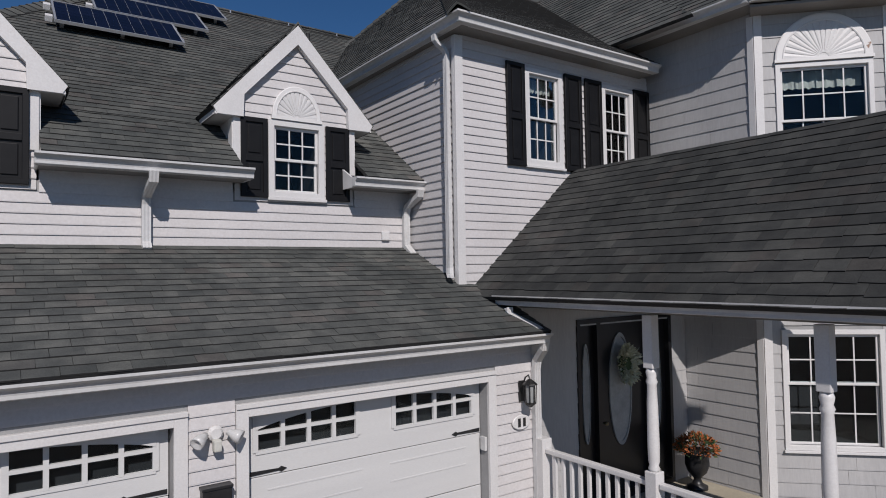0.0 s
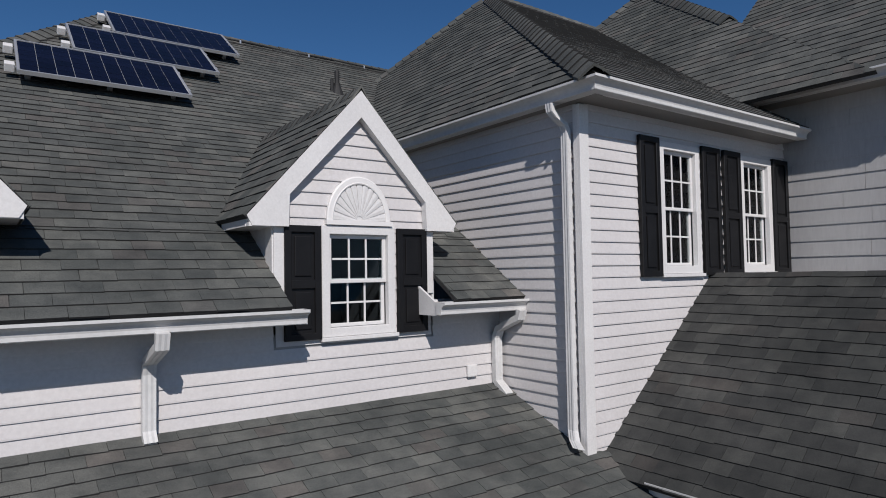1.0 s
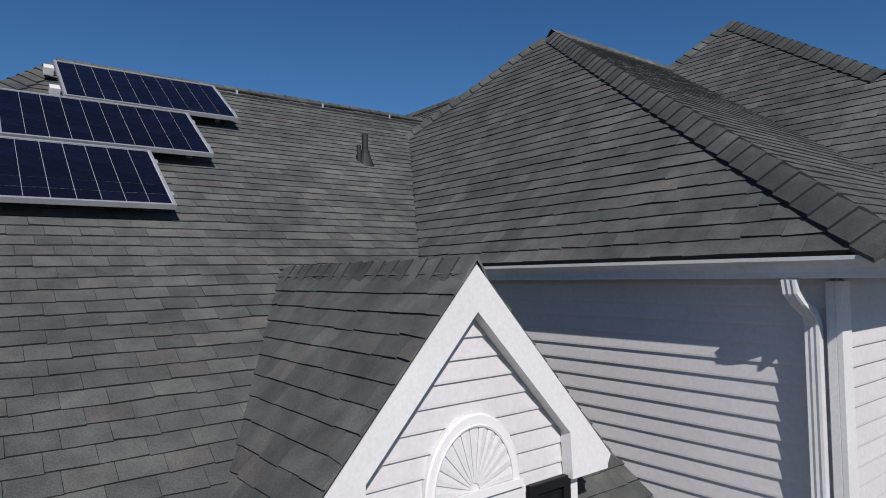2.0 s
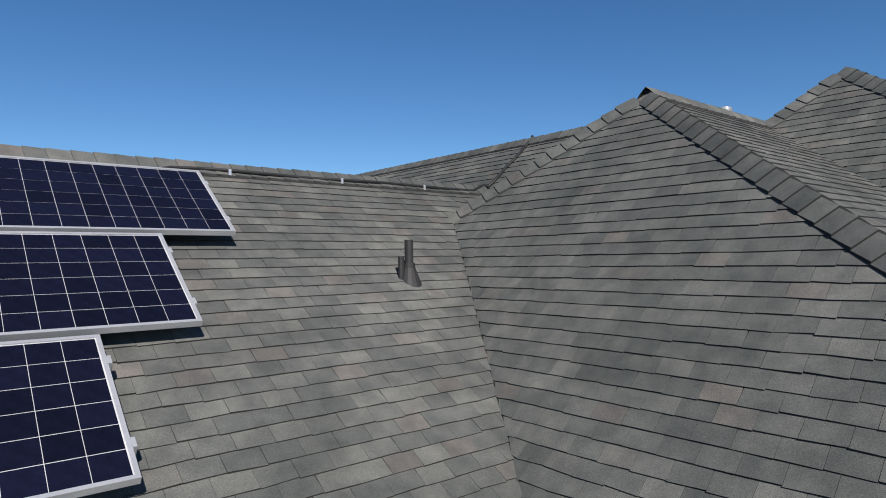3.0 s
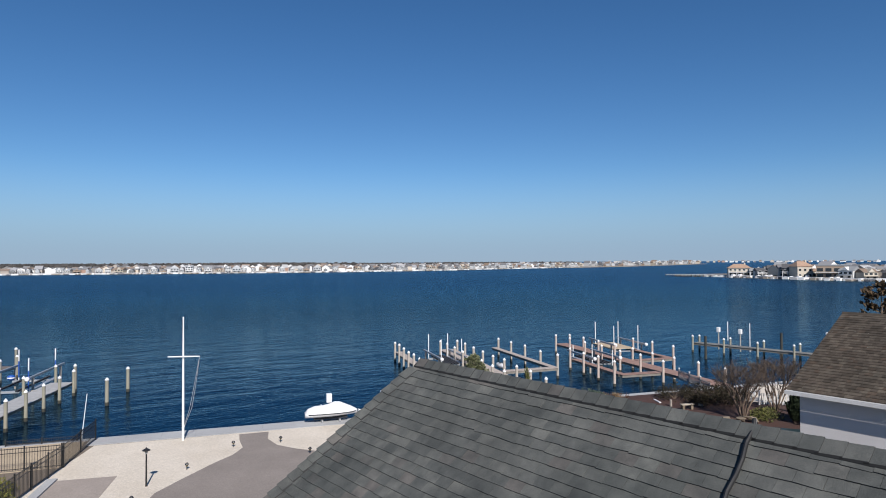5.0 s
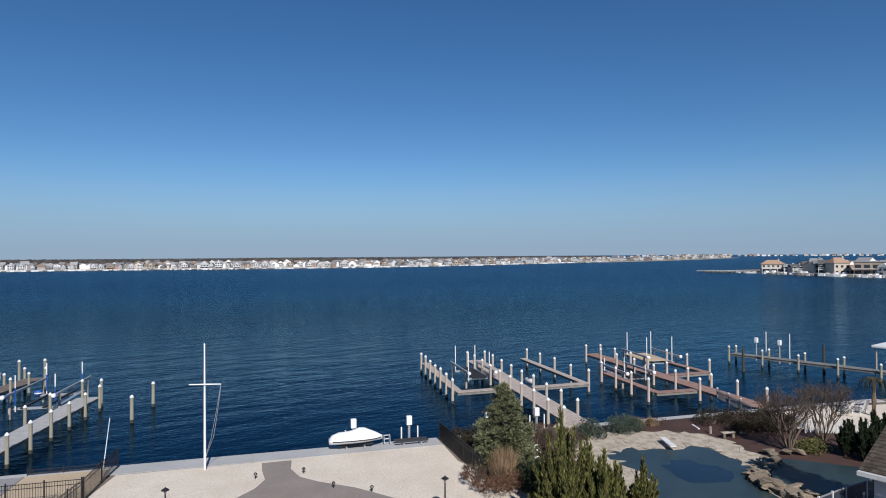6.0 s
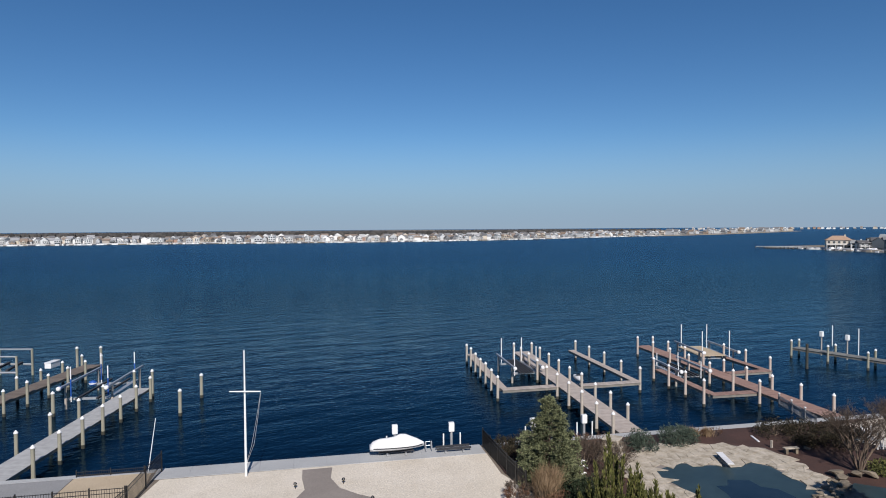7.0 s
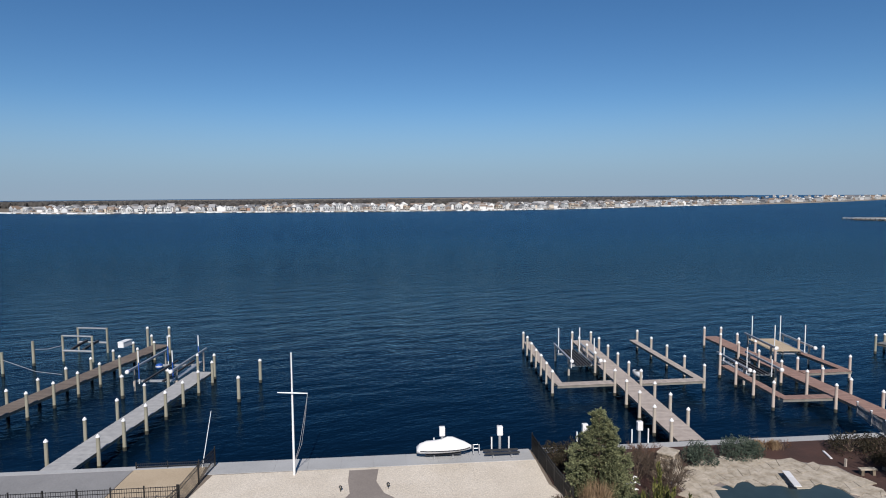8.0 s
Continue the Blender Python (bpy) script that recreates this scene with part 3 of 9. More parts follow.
def main_right(t):
    z = EAVE_Z + t * PITCH / S1
    return max(3.885, W_EX + (z - W_EZ) / WL) if z < 8.07 else BX - (BZ - z) / BS


CUT = (7.0 - EAVE_Y) * S1
spans = ((main_left, lambda t: DORMERS[1] - 0.745), (lambda t: DORMERS[1] + 0.745, lambda t: DORMERS[0] - 0.745), (lambda t: DORMERS[0] + 0.745, lambda t: 3.885))
for k, (l, r) in enumerate(spans):
    shingle_roof(house, "main_roof_skirt", (0, EAVE_Y, EAVE_Z), (1, 0, 0), (0, 1, PITCH), l, r, CUT, seed=3 + k, label="grey asphalt shingle slope")
uy = 7.0
shingle_roof(house, "main_roof", (0, uy, main_z(uy)), (1, 0, 0), (0, 1, PITCH), lambda t: main_left(t + CUT), lambda t: main_right(t + CUT), (M_RIDGE_Y - uy) * S1, near=lambda u, v: u > 2.4 and 2.3 < v < 6.3, seed=8, label="weathered grey asphalt shingle slope")
# far side of the main roof and its hipped end
shingle_roof(house, "main_roof_back", (6.6, 16.9, main_z(M_RIDGE_Y) - (16.9 - M_RIDGE_Y) * 0.686 - 0.02), (-1, 0, 0), (0, -1, 0.686), lambda t: 0, lambda t: 6.6 - 1.27, (16.9 - M_RIDGE_Y) * S1, limit=0, seed=9)
hl = 1 / HIP_K * PITCH
shingle_roof(house, "main_roof_hip", (1.27 - (M_RIDGE_Y - EAVE_Y) * HIP_K, EAVE_Y, EAVE_Z), (0, -1, 0), (1, 0, hl),
             lambda t: -2 * (M_RIDGE_Y - EAVE_Y) + t / math.hypot(1, hl) / HIP_K, lambda t: -t / math.hypot(1, hl) / HIP_K, (M_RIDGE_Y - EAVE_Y) * HIP_K * math.hypot(1, hl), limit=0, seed=10)

# wing: left hip slope, front slope, back slope
SL, SF = math.hypot(1, WL), math.hypot(1, WF)
K1, K2 = (W_AY - W_EY) / (W_AX - W_EX), 1.44


def wing_back(t):
    dx = t / SL
    z = W_EZ + WL * dx
    return -(min(main_y(z), W_AY + (W_AX - W_EX - dx) * K2) - W_EY)


shingle_roof(house, "wing_roof_side", (W_EX, W_EY, W_EZ), (0, -1, 0), (1, 0, WL), wing_back, lambda t: -t / SL * K1, (W_AX - W_EX) * SL, near=lambda u, v: u < -2.6 and v > 0.6, seed=12, label="weathered grey asphalt shingle hip slope")
shingle_roof(house, "wing_roof_front", (W_EX, W_EY, W_EZ), (1, 0, 0), (0, 1, WF), lambda t: t / SF / K1,
             lambda t: max(7.3, 9.5 - (W_AZ - (W_EZ + WF * t / SF)) / 1.07) - W_EX, (W_AY - W_EY) * SF, near=lambda u, v: u < 3.6, seed=13, label="grey asphalt shingle front slope")
BK = WL / K2
shingle_roof(house, "wing_roof_back", (9.0, W_AY + 2.6, W_AZ - 2.6 * BK), (-1, 0, 0), (0, -1, BK), lambda t: 0.0, lambda t: 9.0 - W_AX + (2.6 - t / math.hypot(1, BK)) / K2, 2.6 * math.hypot(1, BK), limit=0, seed=14)
# rear range behind the main ridge
SB = math.hypot(1, BS)
shingle_roof(house, "rear_roof", (BX - 5.2, 17.0, BZ - 5.2 * BS), (0, -1, 0), (1, 0, BS), lambda t: -0.25 * (5.2 - t / SB), lambda t: 7.2, 5.2 * SB, near=lambda u, v: 0.4 < u < 5.2 and v > 3.9, seed=15, label="grey asphalt shingle slope of the rear range")
shingle_roof(house, "rear_roof_back", (BX + 4.4, 9.9, BZ - 4.4 * BS), (0, 1, 0), (-1, 0, BS), lambda t: 0, lambda t: 7.1 + 0.25 * (4.4 - t / SB), 4.4 * SB, limit=0, seed=16)
part("rear_gable_wall", prism(bmesh.new(), ((-5.2, -4.4), (0, 0), (5.2, -4.4)), (BX, 16.9, BZ - 0.15), (BX, 17.0, BZ - 0.15)), MAT_SIDING, house)

# high roof at the far end: side slope with hip, and the bay roof in front of it
RX, RY, RZ, RS = 10.03, 9.06, 9.98, 1.07
hx, hy = RX - 8.37, RY - 6.55
SR = math.hypot(1, RS)
shingle_roof(house, "tower_roof_side", (RX - 3.2, RY, RZ - 3.2 * RS), (0, -1, 0), (1, 0, RS), lambda t: -(3.2 - t / SR) * 1.17, lambda t: (3.2 - t / SR) * hy / hx, 3.2 * SR, near=lambda u, v: True, seed=17, label="grey asphalt shingle hip slope")
fs = hx / hy * RS
shingle_roof(house, "tower_roof_front", (RX, RY - 4.2, RZ - 4.2 * fs), (1, 0, 0), (0, 1, fs), lambda t: -(4.2 - t / math.hypot(1, fs)) * hx / hy, lambda t: 3.0, 4.2 * math.hypot(1, fs), limit=0, seed=18)
T_EX, T_EZ, T_S, T_BACK = 7.03, 6.655, 0.95, 6.5
ST = math.hypot(1, T_S)
shingle_roof(house, "bay_roof_side", (T_EX, 3.58, T_EZ), (0, -1, 0), (1, 0, T_S), lambda t: -(T_BACK - 3.58), lambda t: -t / ST * 0.414, 4.0 * ST, near=lambda u, v: True, seed=19, label="grey asphalt shingle slope over the bay")
ch_m = (T_EX, 3.58, T_EZ)
shingle_roof(house, "bay_roof_chamfer", ch_m, (R2, -R2, 0), (R2, R2, T_S), lambda t: t / ST * 0.414, lambda t: 1.95 - t / ST * 0.414, 2.35 * ST, limit=60, seed=20)
fx, fy = T_EX + 1.95 * R2, 3.58 - 1.95 * R2
shingle_roof(house, "bay_roof_front", (fx, fy, T_EZ), (1, 0, 0), (0, 1, T_S), lambda t: t / ST * 0.414, lambda t: 3.4, 4.0 * ST, limit=0, seed=21)
part("bay_roof_gable", prism(bmesh.new(), ((0, 0), (4.0, 4.0 * T_S), (7.4, 4.0 * T_S), (7.4, 0)), (T_EX, T_BACK - 0.08, T_EZ - 0.12), (T_EX, T_BACK, T_EZ - 0.12)), MAT_FELT_SHADE, house)

# plain walls that close the far sides
part("rear_wall", boxes((-2.9, 11.6, 16.5, 16.7, -0.3, 5.2)), MAT_SIDING, house)
part("left_wall", boxes((-2.95, -2.8, 6.6, 16.5, -0.3, 4.4)), MAT_SIDING, house)
part("garage_end_wall", boxes((-3.2, -3.05, 4.81, 6.43, -0.1, 2.7)), MAT_SIDING, house)
part("right_wall", boxes((11.6, 11.8, 2.75, 16.7, -0.3, 5.9)), MAT_SIDING, house)
# garage and porch slopes
GS = 0.439
SG = math.hypot(1, GS)
shingle_roof(house, "garage_roof", (0, 4.30, 2.628), (1, 0, 0), (0, 1, GS), lambda t: -3.4, lambda t: 4.24 if t < 1.12 * SG else 3.9, (WU - 4.30) * SG, near=lambda u, v: u > -0.6, seed=22, label="grey asphalt shingle slope over the garage")
PS = 0.872
PORCH_END = 0.95      # open front end of the porch roof
SP = math.hypot(1, PS)
shingle_roof(house, "porch_roof", (3.96, WING_Y, 2.975), (0, -1, 0), (1, 0, PS), lambda t: 0, lambda t: WING_Y - PORCH_END, 1.865 * SP, near=lambda u, v: u < 3.9, seed=23, label="grey asphalt shingle porch slope in a shaded tone", mat=MAT_SHINGLE_SHADED)
part("porch_ridge_board", boxes((5.82, 5.86, PORCH_END, WING_Y - 0.03, 4.44, 4.585)), MAT_TRIM, house)

# ridge and hip caps
nM, nWL, nWF, nB, nR = (0, -PITCH, 1), (-WL, 0, 1), (0, -WF, 1), (-BS, 0, 1), (-RS, 0, 1)
ridge_caps(house, "main_ridge", (1.27, M_RIDGE_Y, main_z(M_RIDGE_Y)), (6.62, M_RIDGE_Y, main_z(M_RIDGE_Y)), nM, (0, PITCH, 1), vent=True)
ridge_caps(house, "main_hip", (1.27 - 5 * HIP_K, M_RIDGE_Y - 5, main_z(M_RIDGE_Y - 5)), (1.27, M_RIDGE_Y, main_z(M_RIDGE_Y)), nM, (-hl, 0, 1))
ridge_caps(house, "wing_hip", (W_EX, W_EY, W_EZ + 0.01), (W_AX, W_AY, W_AZ), nWL, nWF)
ridge_caps(house, "wing_back_hip", (W_AX - 1.21, W_AY + 1.21 * K2, W_AZ - 1.21 * WL), (W_AX, W_AY, W_AZ), nWL, (0, BK, 1))
ridge_caps(house, "wing_ridge", (9.5, W_AY, W_AZ), (W_AX, W_AY, W_AZ), nWF, (0, BK, 1), vent=True)
ridge_caps(house, "rear_ridge", (BX, 10.0, BZ), (BX, 17.0, BZ), nB, (BS, 0, 1), w=0.105, vent=True)
ridge_caps(house, "rear_hip", (BX - 5.2, 17.0 + 1.3, BZ - 5.2 * BS), (BX, 17.0, BZ), nB, (0, 1, 0.3))
ridge_caps(house, "tower_hip", (RX - hx, RY - hy, RZ - hx * RS), (RX, RY, RZ), nR, (0, -fs, 1))
ridge_caps(house, "tower_back_hip", (RX - 0.7, RY + 0.82, RZ - 0.75), (RX, RY, RZ), nR, (0, 0.9, 1))


# dormers
def dormer(cx):
    """A gabled dormer on the main slope: face, cheeks, roof, rake boards, window, shutters, sunburst."""
    YF, HW = WU, 0.745
    holes = [(HW - 0.335, HW + 0.335, 4.165, 5.05)]
    face = wall_with_holes("dormer_wall", facing_front(cx - HW, YF), 2 * HW, 4.12, 5.06, holes, house, label="white lap siding dormer face")
    siding(face, holes_to_spans(0.02, 2 * HW - 0.02, holes), 4.11, 5.05, 0.1033, proud=0.018)
    bm = bmesh.new()
    tri = [(-HW, 5.06), (HW, 5.06), (0.0, 5.06 + HW * 1.22)]
    a = [bm.verts.new((x, 0, z)) for x, z in tri]
    b = [bm.verts.new((x, -0.12, z)) for x, z in tri]
    bm.faces.new(a), bm.faces.new(b[::-1])
    for i in range(3):
        bm.faces.new((a[i], b[i], b[(i + 1) % 3], a[(i + 1) % 3]))
    bmesh.ops.recalc_face_normals(bm, faces=bm.faces[:])
    gable = part("gable_wall", bm, MAT_WALL_CORE, house, "", facing_front(cx, YF))
    siding(gable, lambda z: [(-min(0.74, (5.985 - z) * 1.0), min(0.74, (5.985 - z) * 1.0))] if z > 5.30 else [(-0.70, 0.70)], 5.013, 5.98, 0.1033, proud=0.018)
    # rake boards
    s = (6.19 - 5.10) / 0.985
    for sgn in (-1, 1):
        prof = [(0, 6.190), (0.972, 5.110), (0.93, 5.035), (0.645, 5.035), (0.635, 5.285), (0, 5.965)]
        bm = bmesh.new()
        a = [bm.verts.new((sgn * x, 0.090, z)) for x, z in prof]
        b = [bm.verts.new((sgn * x, 0.02, z)) for x, z in prof]
        bm.faces.new(a), bm.faces.new(b[::-1])
        for i in range(6):
            bm.faces.new((a[i], b[i], b[(i + 1) % 6], a[(i + 1) % 6]))
        bmesh.ops.recalc_face_normals(bm, faces=bm.faces[:])
        part("rake_board", bm, MAT_TRIM, house, "white rake board", facing_front(cx, YF))
        # corner board, cheek wall and soffit
        x0, x1 = (HW - 0.085, HW) if sgn > 0 else (-HW, -HW + 0.085)
        part("corner_trim", boxes((x0, x1, 0.0, 0.035, 4.48, 5.06), bevel=0.003), MAT_TRIM, house, "", facing_front(cx, YF))
        ck = bmesh.new()
        yb = main_y(5.12)
        pts = [(YF, 4.2), (YF, 5.12), (yb + 0.05, 5.12), (main_y(4.75), 4.70)]
        xa, xb = cx + sgn * HW, cx + sgn * (HW - 0.08)
        a = [ck.verts.new((xa, y, z)) for y, z in pts]
        b = [ck.verts.new((xb, y, z)) for y, z in pts]
        ck.faces.new(a), ck.faces.new(b[::-1])
        for i in range(4):
            ck.faces.new((a[i], b[i], b[(i + 1) % 4], a[(i + 1) % 4]))
        bmesh.ops.recalc_face_normals(ck, faces=ck.faces[:])
        part("dormer_cheek", ck, MAT_SIDING, house)
        part("corner_trim", boxes((xa - 0.012, xa + 0.012, YF - 0.02, YF + 0.11, 4.42, 5.06)), MAT_TRIM, house)
        part("dormer_soffit", boxes((min(xa, cx + sgn * 0.955), max(xa, cx + sgn * 0.955), YF - 0.08, main_y(5.06), 5.03, 5.06)), MAT_TRIM, house)
        part("dormer_fascia", boxes((min(cx + sgn * 0.94, cx + sgn * 0.96), max(cx + sgn * 0.94, cx + sgn * 0.96), YF - 0.02, main_y(5.06), 5.03, 5.11)), MAT_TRIM, house)
        # roof slope
        yf = YF - 0.082
        xe, ze = cx + sgn * 0.985, 5.105
        q = math.hypot(1, s)
        back = lambda t: main_y(ze + t * s / q) - yf
        if sgn < 0:
            shingle_roof(house, "dormer_roof", (xe, yf, ze), (0, -1, 0), (1, 0, s), lambda t: -back(t), lambda t: 0.0, 0.985 * q, seed=30, thick=0.03, label="grey asphalt shingle dormer slope")
        else:
            shingle_roof(house, "dormer_roof", (xe, yf, ze), (0, 1, 0), (-1, 0, s), lambda t: 0.0, back, 0.985 * q, seed=31, thick=0.03, label="grey asphalt shingle dormer slope")
    ridge_caps(house, "dormer_ridge", (cx, YF - 0.075, 6.168), (cx, main_y(6.168), 6.168), (-s, 0, 1), (s, 0, 1), w=0.13, e=0.135)
    window(house, facing_front(cx - 0.345, YF, 4.155), 0.69, 0.905, 3, 2, 0.072)
    for x in (cx - 0.665, cx + 0.36):
        shutter(house, facing_front(x, YF - 0.024, 4.15), 0.305, 0.90)
    sunburst(house, facing_front(cx, YF - 0.014, 5.105), 0.60, 0.37, 13)


for c in DORMERS:
    dormer(c)


# ---- eaves, gutters and downspouts ----
def eave_front(x0, x1, y_back, z_top, y_wall):
    run = gutter(house, (x0, y_back, z_top - 0.11), (x1, y_back, z_top - 0.11), "white aluminium gutter with a ribbed face")
    part("fascia", boxes((x0 + 0.01, x1 - 0.01, y_back + 0.002, y_back + 0.022, z_top - 0.112, z_top - 0.005)), MAT_TRIM, house)
    part("soffit", boxes((x0 + 0.01, x1 - 0.01, y_back + 0.024, y_wall - 0.002, z_top - 0.112, z_top - 0.09)), MAT_SOFFIT_SHADED, house)
    return run


def eave_left(y0, y1, x_back, z_top, x_wall):
    """Eave that faces -x, from y0 (far) to y1 (near)."""
    run = gutter(house, (x_back, y0, z_top - 0.11), (x_back, y1, z_top - 0.11), "white aluminium gutter with a ribbed face")
    part("fascia", boxes((x_back + 0.002, x_back + 0.022, y1 + 0.01, y0 - 0.01, z_top - 0.112, z_top - 0.005)), MAT_TRIM, house)
    part("soffit", boxes((x_back + 0.024, x_wall - 0.002, y1 + 0.01, y0 - 0.01, z_top - 0.112, z_top - 0.09)), MAT_SOFFIT_SHADED, house)
    return run


for x0, x1 in ((-3.0, DORMERS[1] - 0.72), (-0.27, 1.70), (2.90, 3.875)):
    eave_front(x0, x1, 6.195, 4.412, WU)
for x in (-0.25, 1.68, 2.92):
    er = bmesh.new()
    rim = [(6.196, 4.295), (WU - 0.03, 4.295), (WU - 0.03, 4.55 if x > 2 else 4.40), (6.196, 4.40)]
    sides = [[er.verts.new((x + dx, y, z)) for y, z in rim] for dx in (-0.012, 0.012)]
    er.faces.new(sides[0][::-1])
    er.faces.new(sides[1])
    for i in range(4):
        er.faces.new((sides[0][i], sides[0][(i + 1) % 4], sides[1][(i + 1) % 4], sides[1][i]))
    bmesh.ops.recalc_face_normals(er, faces=er.faces[:])
    part("eave_return", er, MAT_TRIM, house)
front_run = eave_front(3.765, 7.28, 5.16, 6.203, WING_Y)
side_run = eave_left(8.62, 5.16, 3.765, 6.200, WING_X)
for v_ in front_run.data.vertices:
    if v_.co.x < 4.0:
        v_.co.x = 3.765 - (5.16 - v_.co.y)
for v_ in side_run.data.vertices:
    if v_.co.y < 6.0:
        v_.co.y = 5.16 - (3.765 - v_.co.x)
END = [(0, 0), (0.072, 0), (0.076, 0.048), (0.092, 0.068), (0.127, 0.086), (0.127, 0.108), (0, 0.11)]
for gx0, gy_, gz in ((7.278, 5.16, 6.093), (-0.272, 6.195, 4.302), (1.698, 6.195, 4.302), (2.898, 6.195, 4.302), (4.243, 4.40, 2.505)):
    cap = bmesh.new()
    prism(cap, END, (gx0, gy_, gz), (gx0 + 0.004, gy_, gz))
    bmesh.ops.recalc_face_normals(cap, faces=cap.faces[:])
    part("gutter_end_cap", cap, MAT_GUTTER, house)
eave_front(-3.3, 4.245, 4.40, 2.615, 4.6)
eave_left(4.93, PORCH_END, 4.085, 3.005, 4.36)
eave_left(6.4, 3.62, 7.12, 6.66, BAY_X)
bm = prism(bmesh.new(), GUTTER, (7.12, 3.62, 6.55), (7.12 + 1.9 * R2, 3.62 - 1.9 * R2, 6.55))
bmesh.ops.recalc_face_normals(bm, faces=bm.faces[:])
part("gutter", bm, MAT_GUTTER, house)
part("soffit", poly_slab(bmesh.new(), [(7.12, 3.62), (8.46, 2.28), (8.6, 2.7), (7.44, 3.80)], 6.50, 6.53), MAT_SOFFIT_SHADED, house)

downspout(house, [(0.71, 6.10, 4.31), (0.71, 6.12, 4.22), (0.70, 6.42, 4.10), (0.70, 6.455, 4.01), (0.70, 6.455, 3.63), (0.70, 6.39, 3.55)], (1, 0, 0), (0, -1, 0), 0.085)
downspout(house, [(3.80, 6.10, 4.31), (3.80, 6.12, 4.24), (3.80, 6.41, 4.12), (3.80, 6.455, 4.03), (3.80, 6.455, 3.62), (3.80, 6.30, 3.50)], (1, 0, 0), (0, -1, 0), 0.085)
downspout(house, [(3.69, 5.575, 6.085), (3.695, 5.57, 6.02), (3.73, 5.555, 5.97), (3.80, 5.53, 5.91), (3.822, 5.525, 5.85), (3.822, 5.525, 5.5), (3.822, 5.525, 3.32), (3.80, 5.49, 3.24), (3.74, 5.39, 3.20)], (0, 1, 0), (-1, 0, 0), 0.068, 0.046)
downspout(house, [(7.08, 5.72, 6.55), (7.09, 5.72, 6.48), (7.16, 5.66, 6.42), (7.20, 5.60, 6.41)], (0, 1, 0), (-1, 0, 0), 0.08)
downspout(house, [(4.02, 4.72, 2.87), (4.02, 4.70, 2.80), (4.10, 4.52, 2.72), (4.14, 4.40, 2.66), (4.14, 4.34, 2.62)], (1, 0, 0), (0, -1, 0), 0.08)
downspout(house, [(4.20, 4.36, 2.51), (4.20, 4.38, 2.44), (4.24, 4.53, 2.30), (4.24, 4.55, 2.2), (4.24, 4.55, 0.1)], (1, 0, 0), (0, -1, 0), 0.085)

# small white outlet cover low on the upper wall
part("vent_cover", boxes((3.45, 3.56, WU - 0.05, WU - 0.014, 3.685, 3.80), bevel=0.012), MAT_TRIM, house, "small white square wall vent")

# ---- garage front ----
GY = 4.6
g_open = [(-1.95, 0.565), (1.13, 3.60)]
g_holes = [(a + 3.2, b + 3.2, -0.05, 2.135) for a, b in g_open]
garage = wall_with_holes("garage_wall", facing_front(-3.2, GY), 7.5, -0.05, 2.62, g_holes, house, 0.2, "white lap siding garage wall")
sid_holes = [(a + 3.2 - 0.105, b + 3.2 + 0.105, -0.05, 2.25) for a, b in g_open]
siding(garage, holes_to_spans(0, 7.47, sid_holes), 0.02, 2.49, 0.1033, proud=0.018)
part("garage_side_wall", boxes((4.16, 4.30, GY + 0.2, 4.9, 0, 2.85)), MAT_SIDING, house)
corner_post(house, axes((4.30, GY, 0), (-1, 0, 0), (0, -1, 0)), 0.0, 2.46, 0.085)
MAT_DOOR = surface("white_garage_door", (0.66, 0.66, 0.655), (0.71, 0.71, 0.70), 0.4, 1.5, 90, 0.12, 0.002, stretch=(0.3, 1, 4))


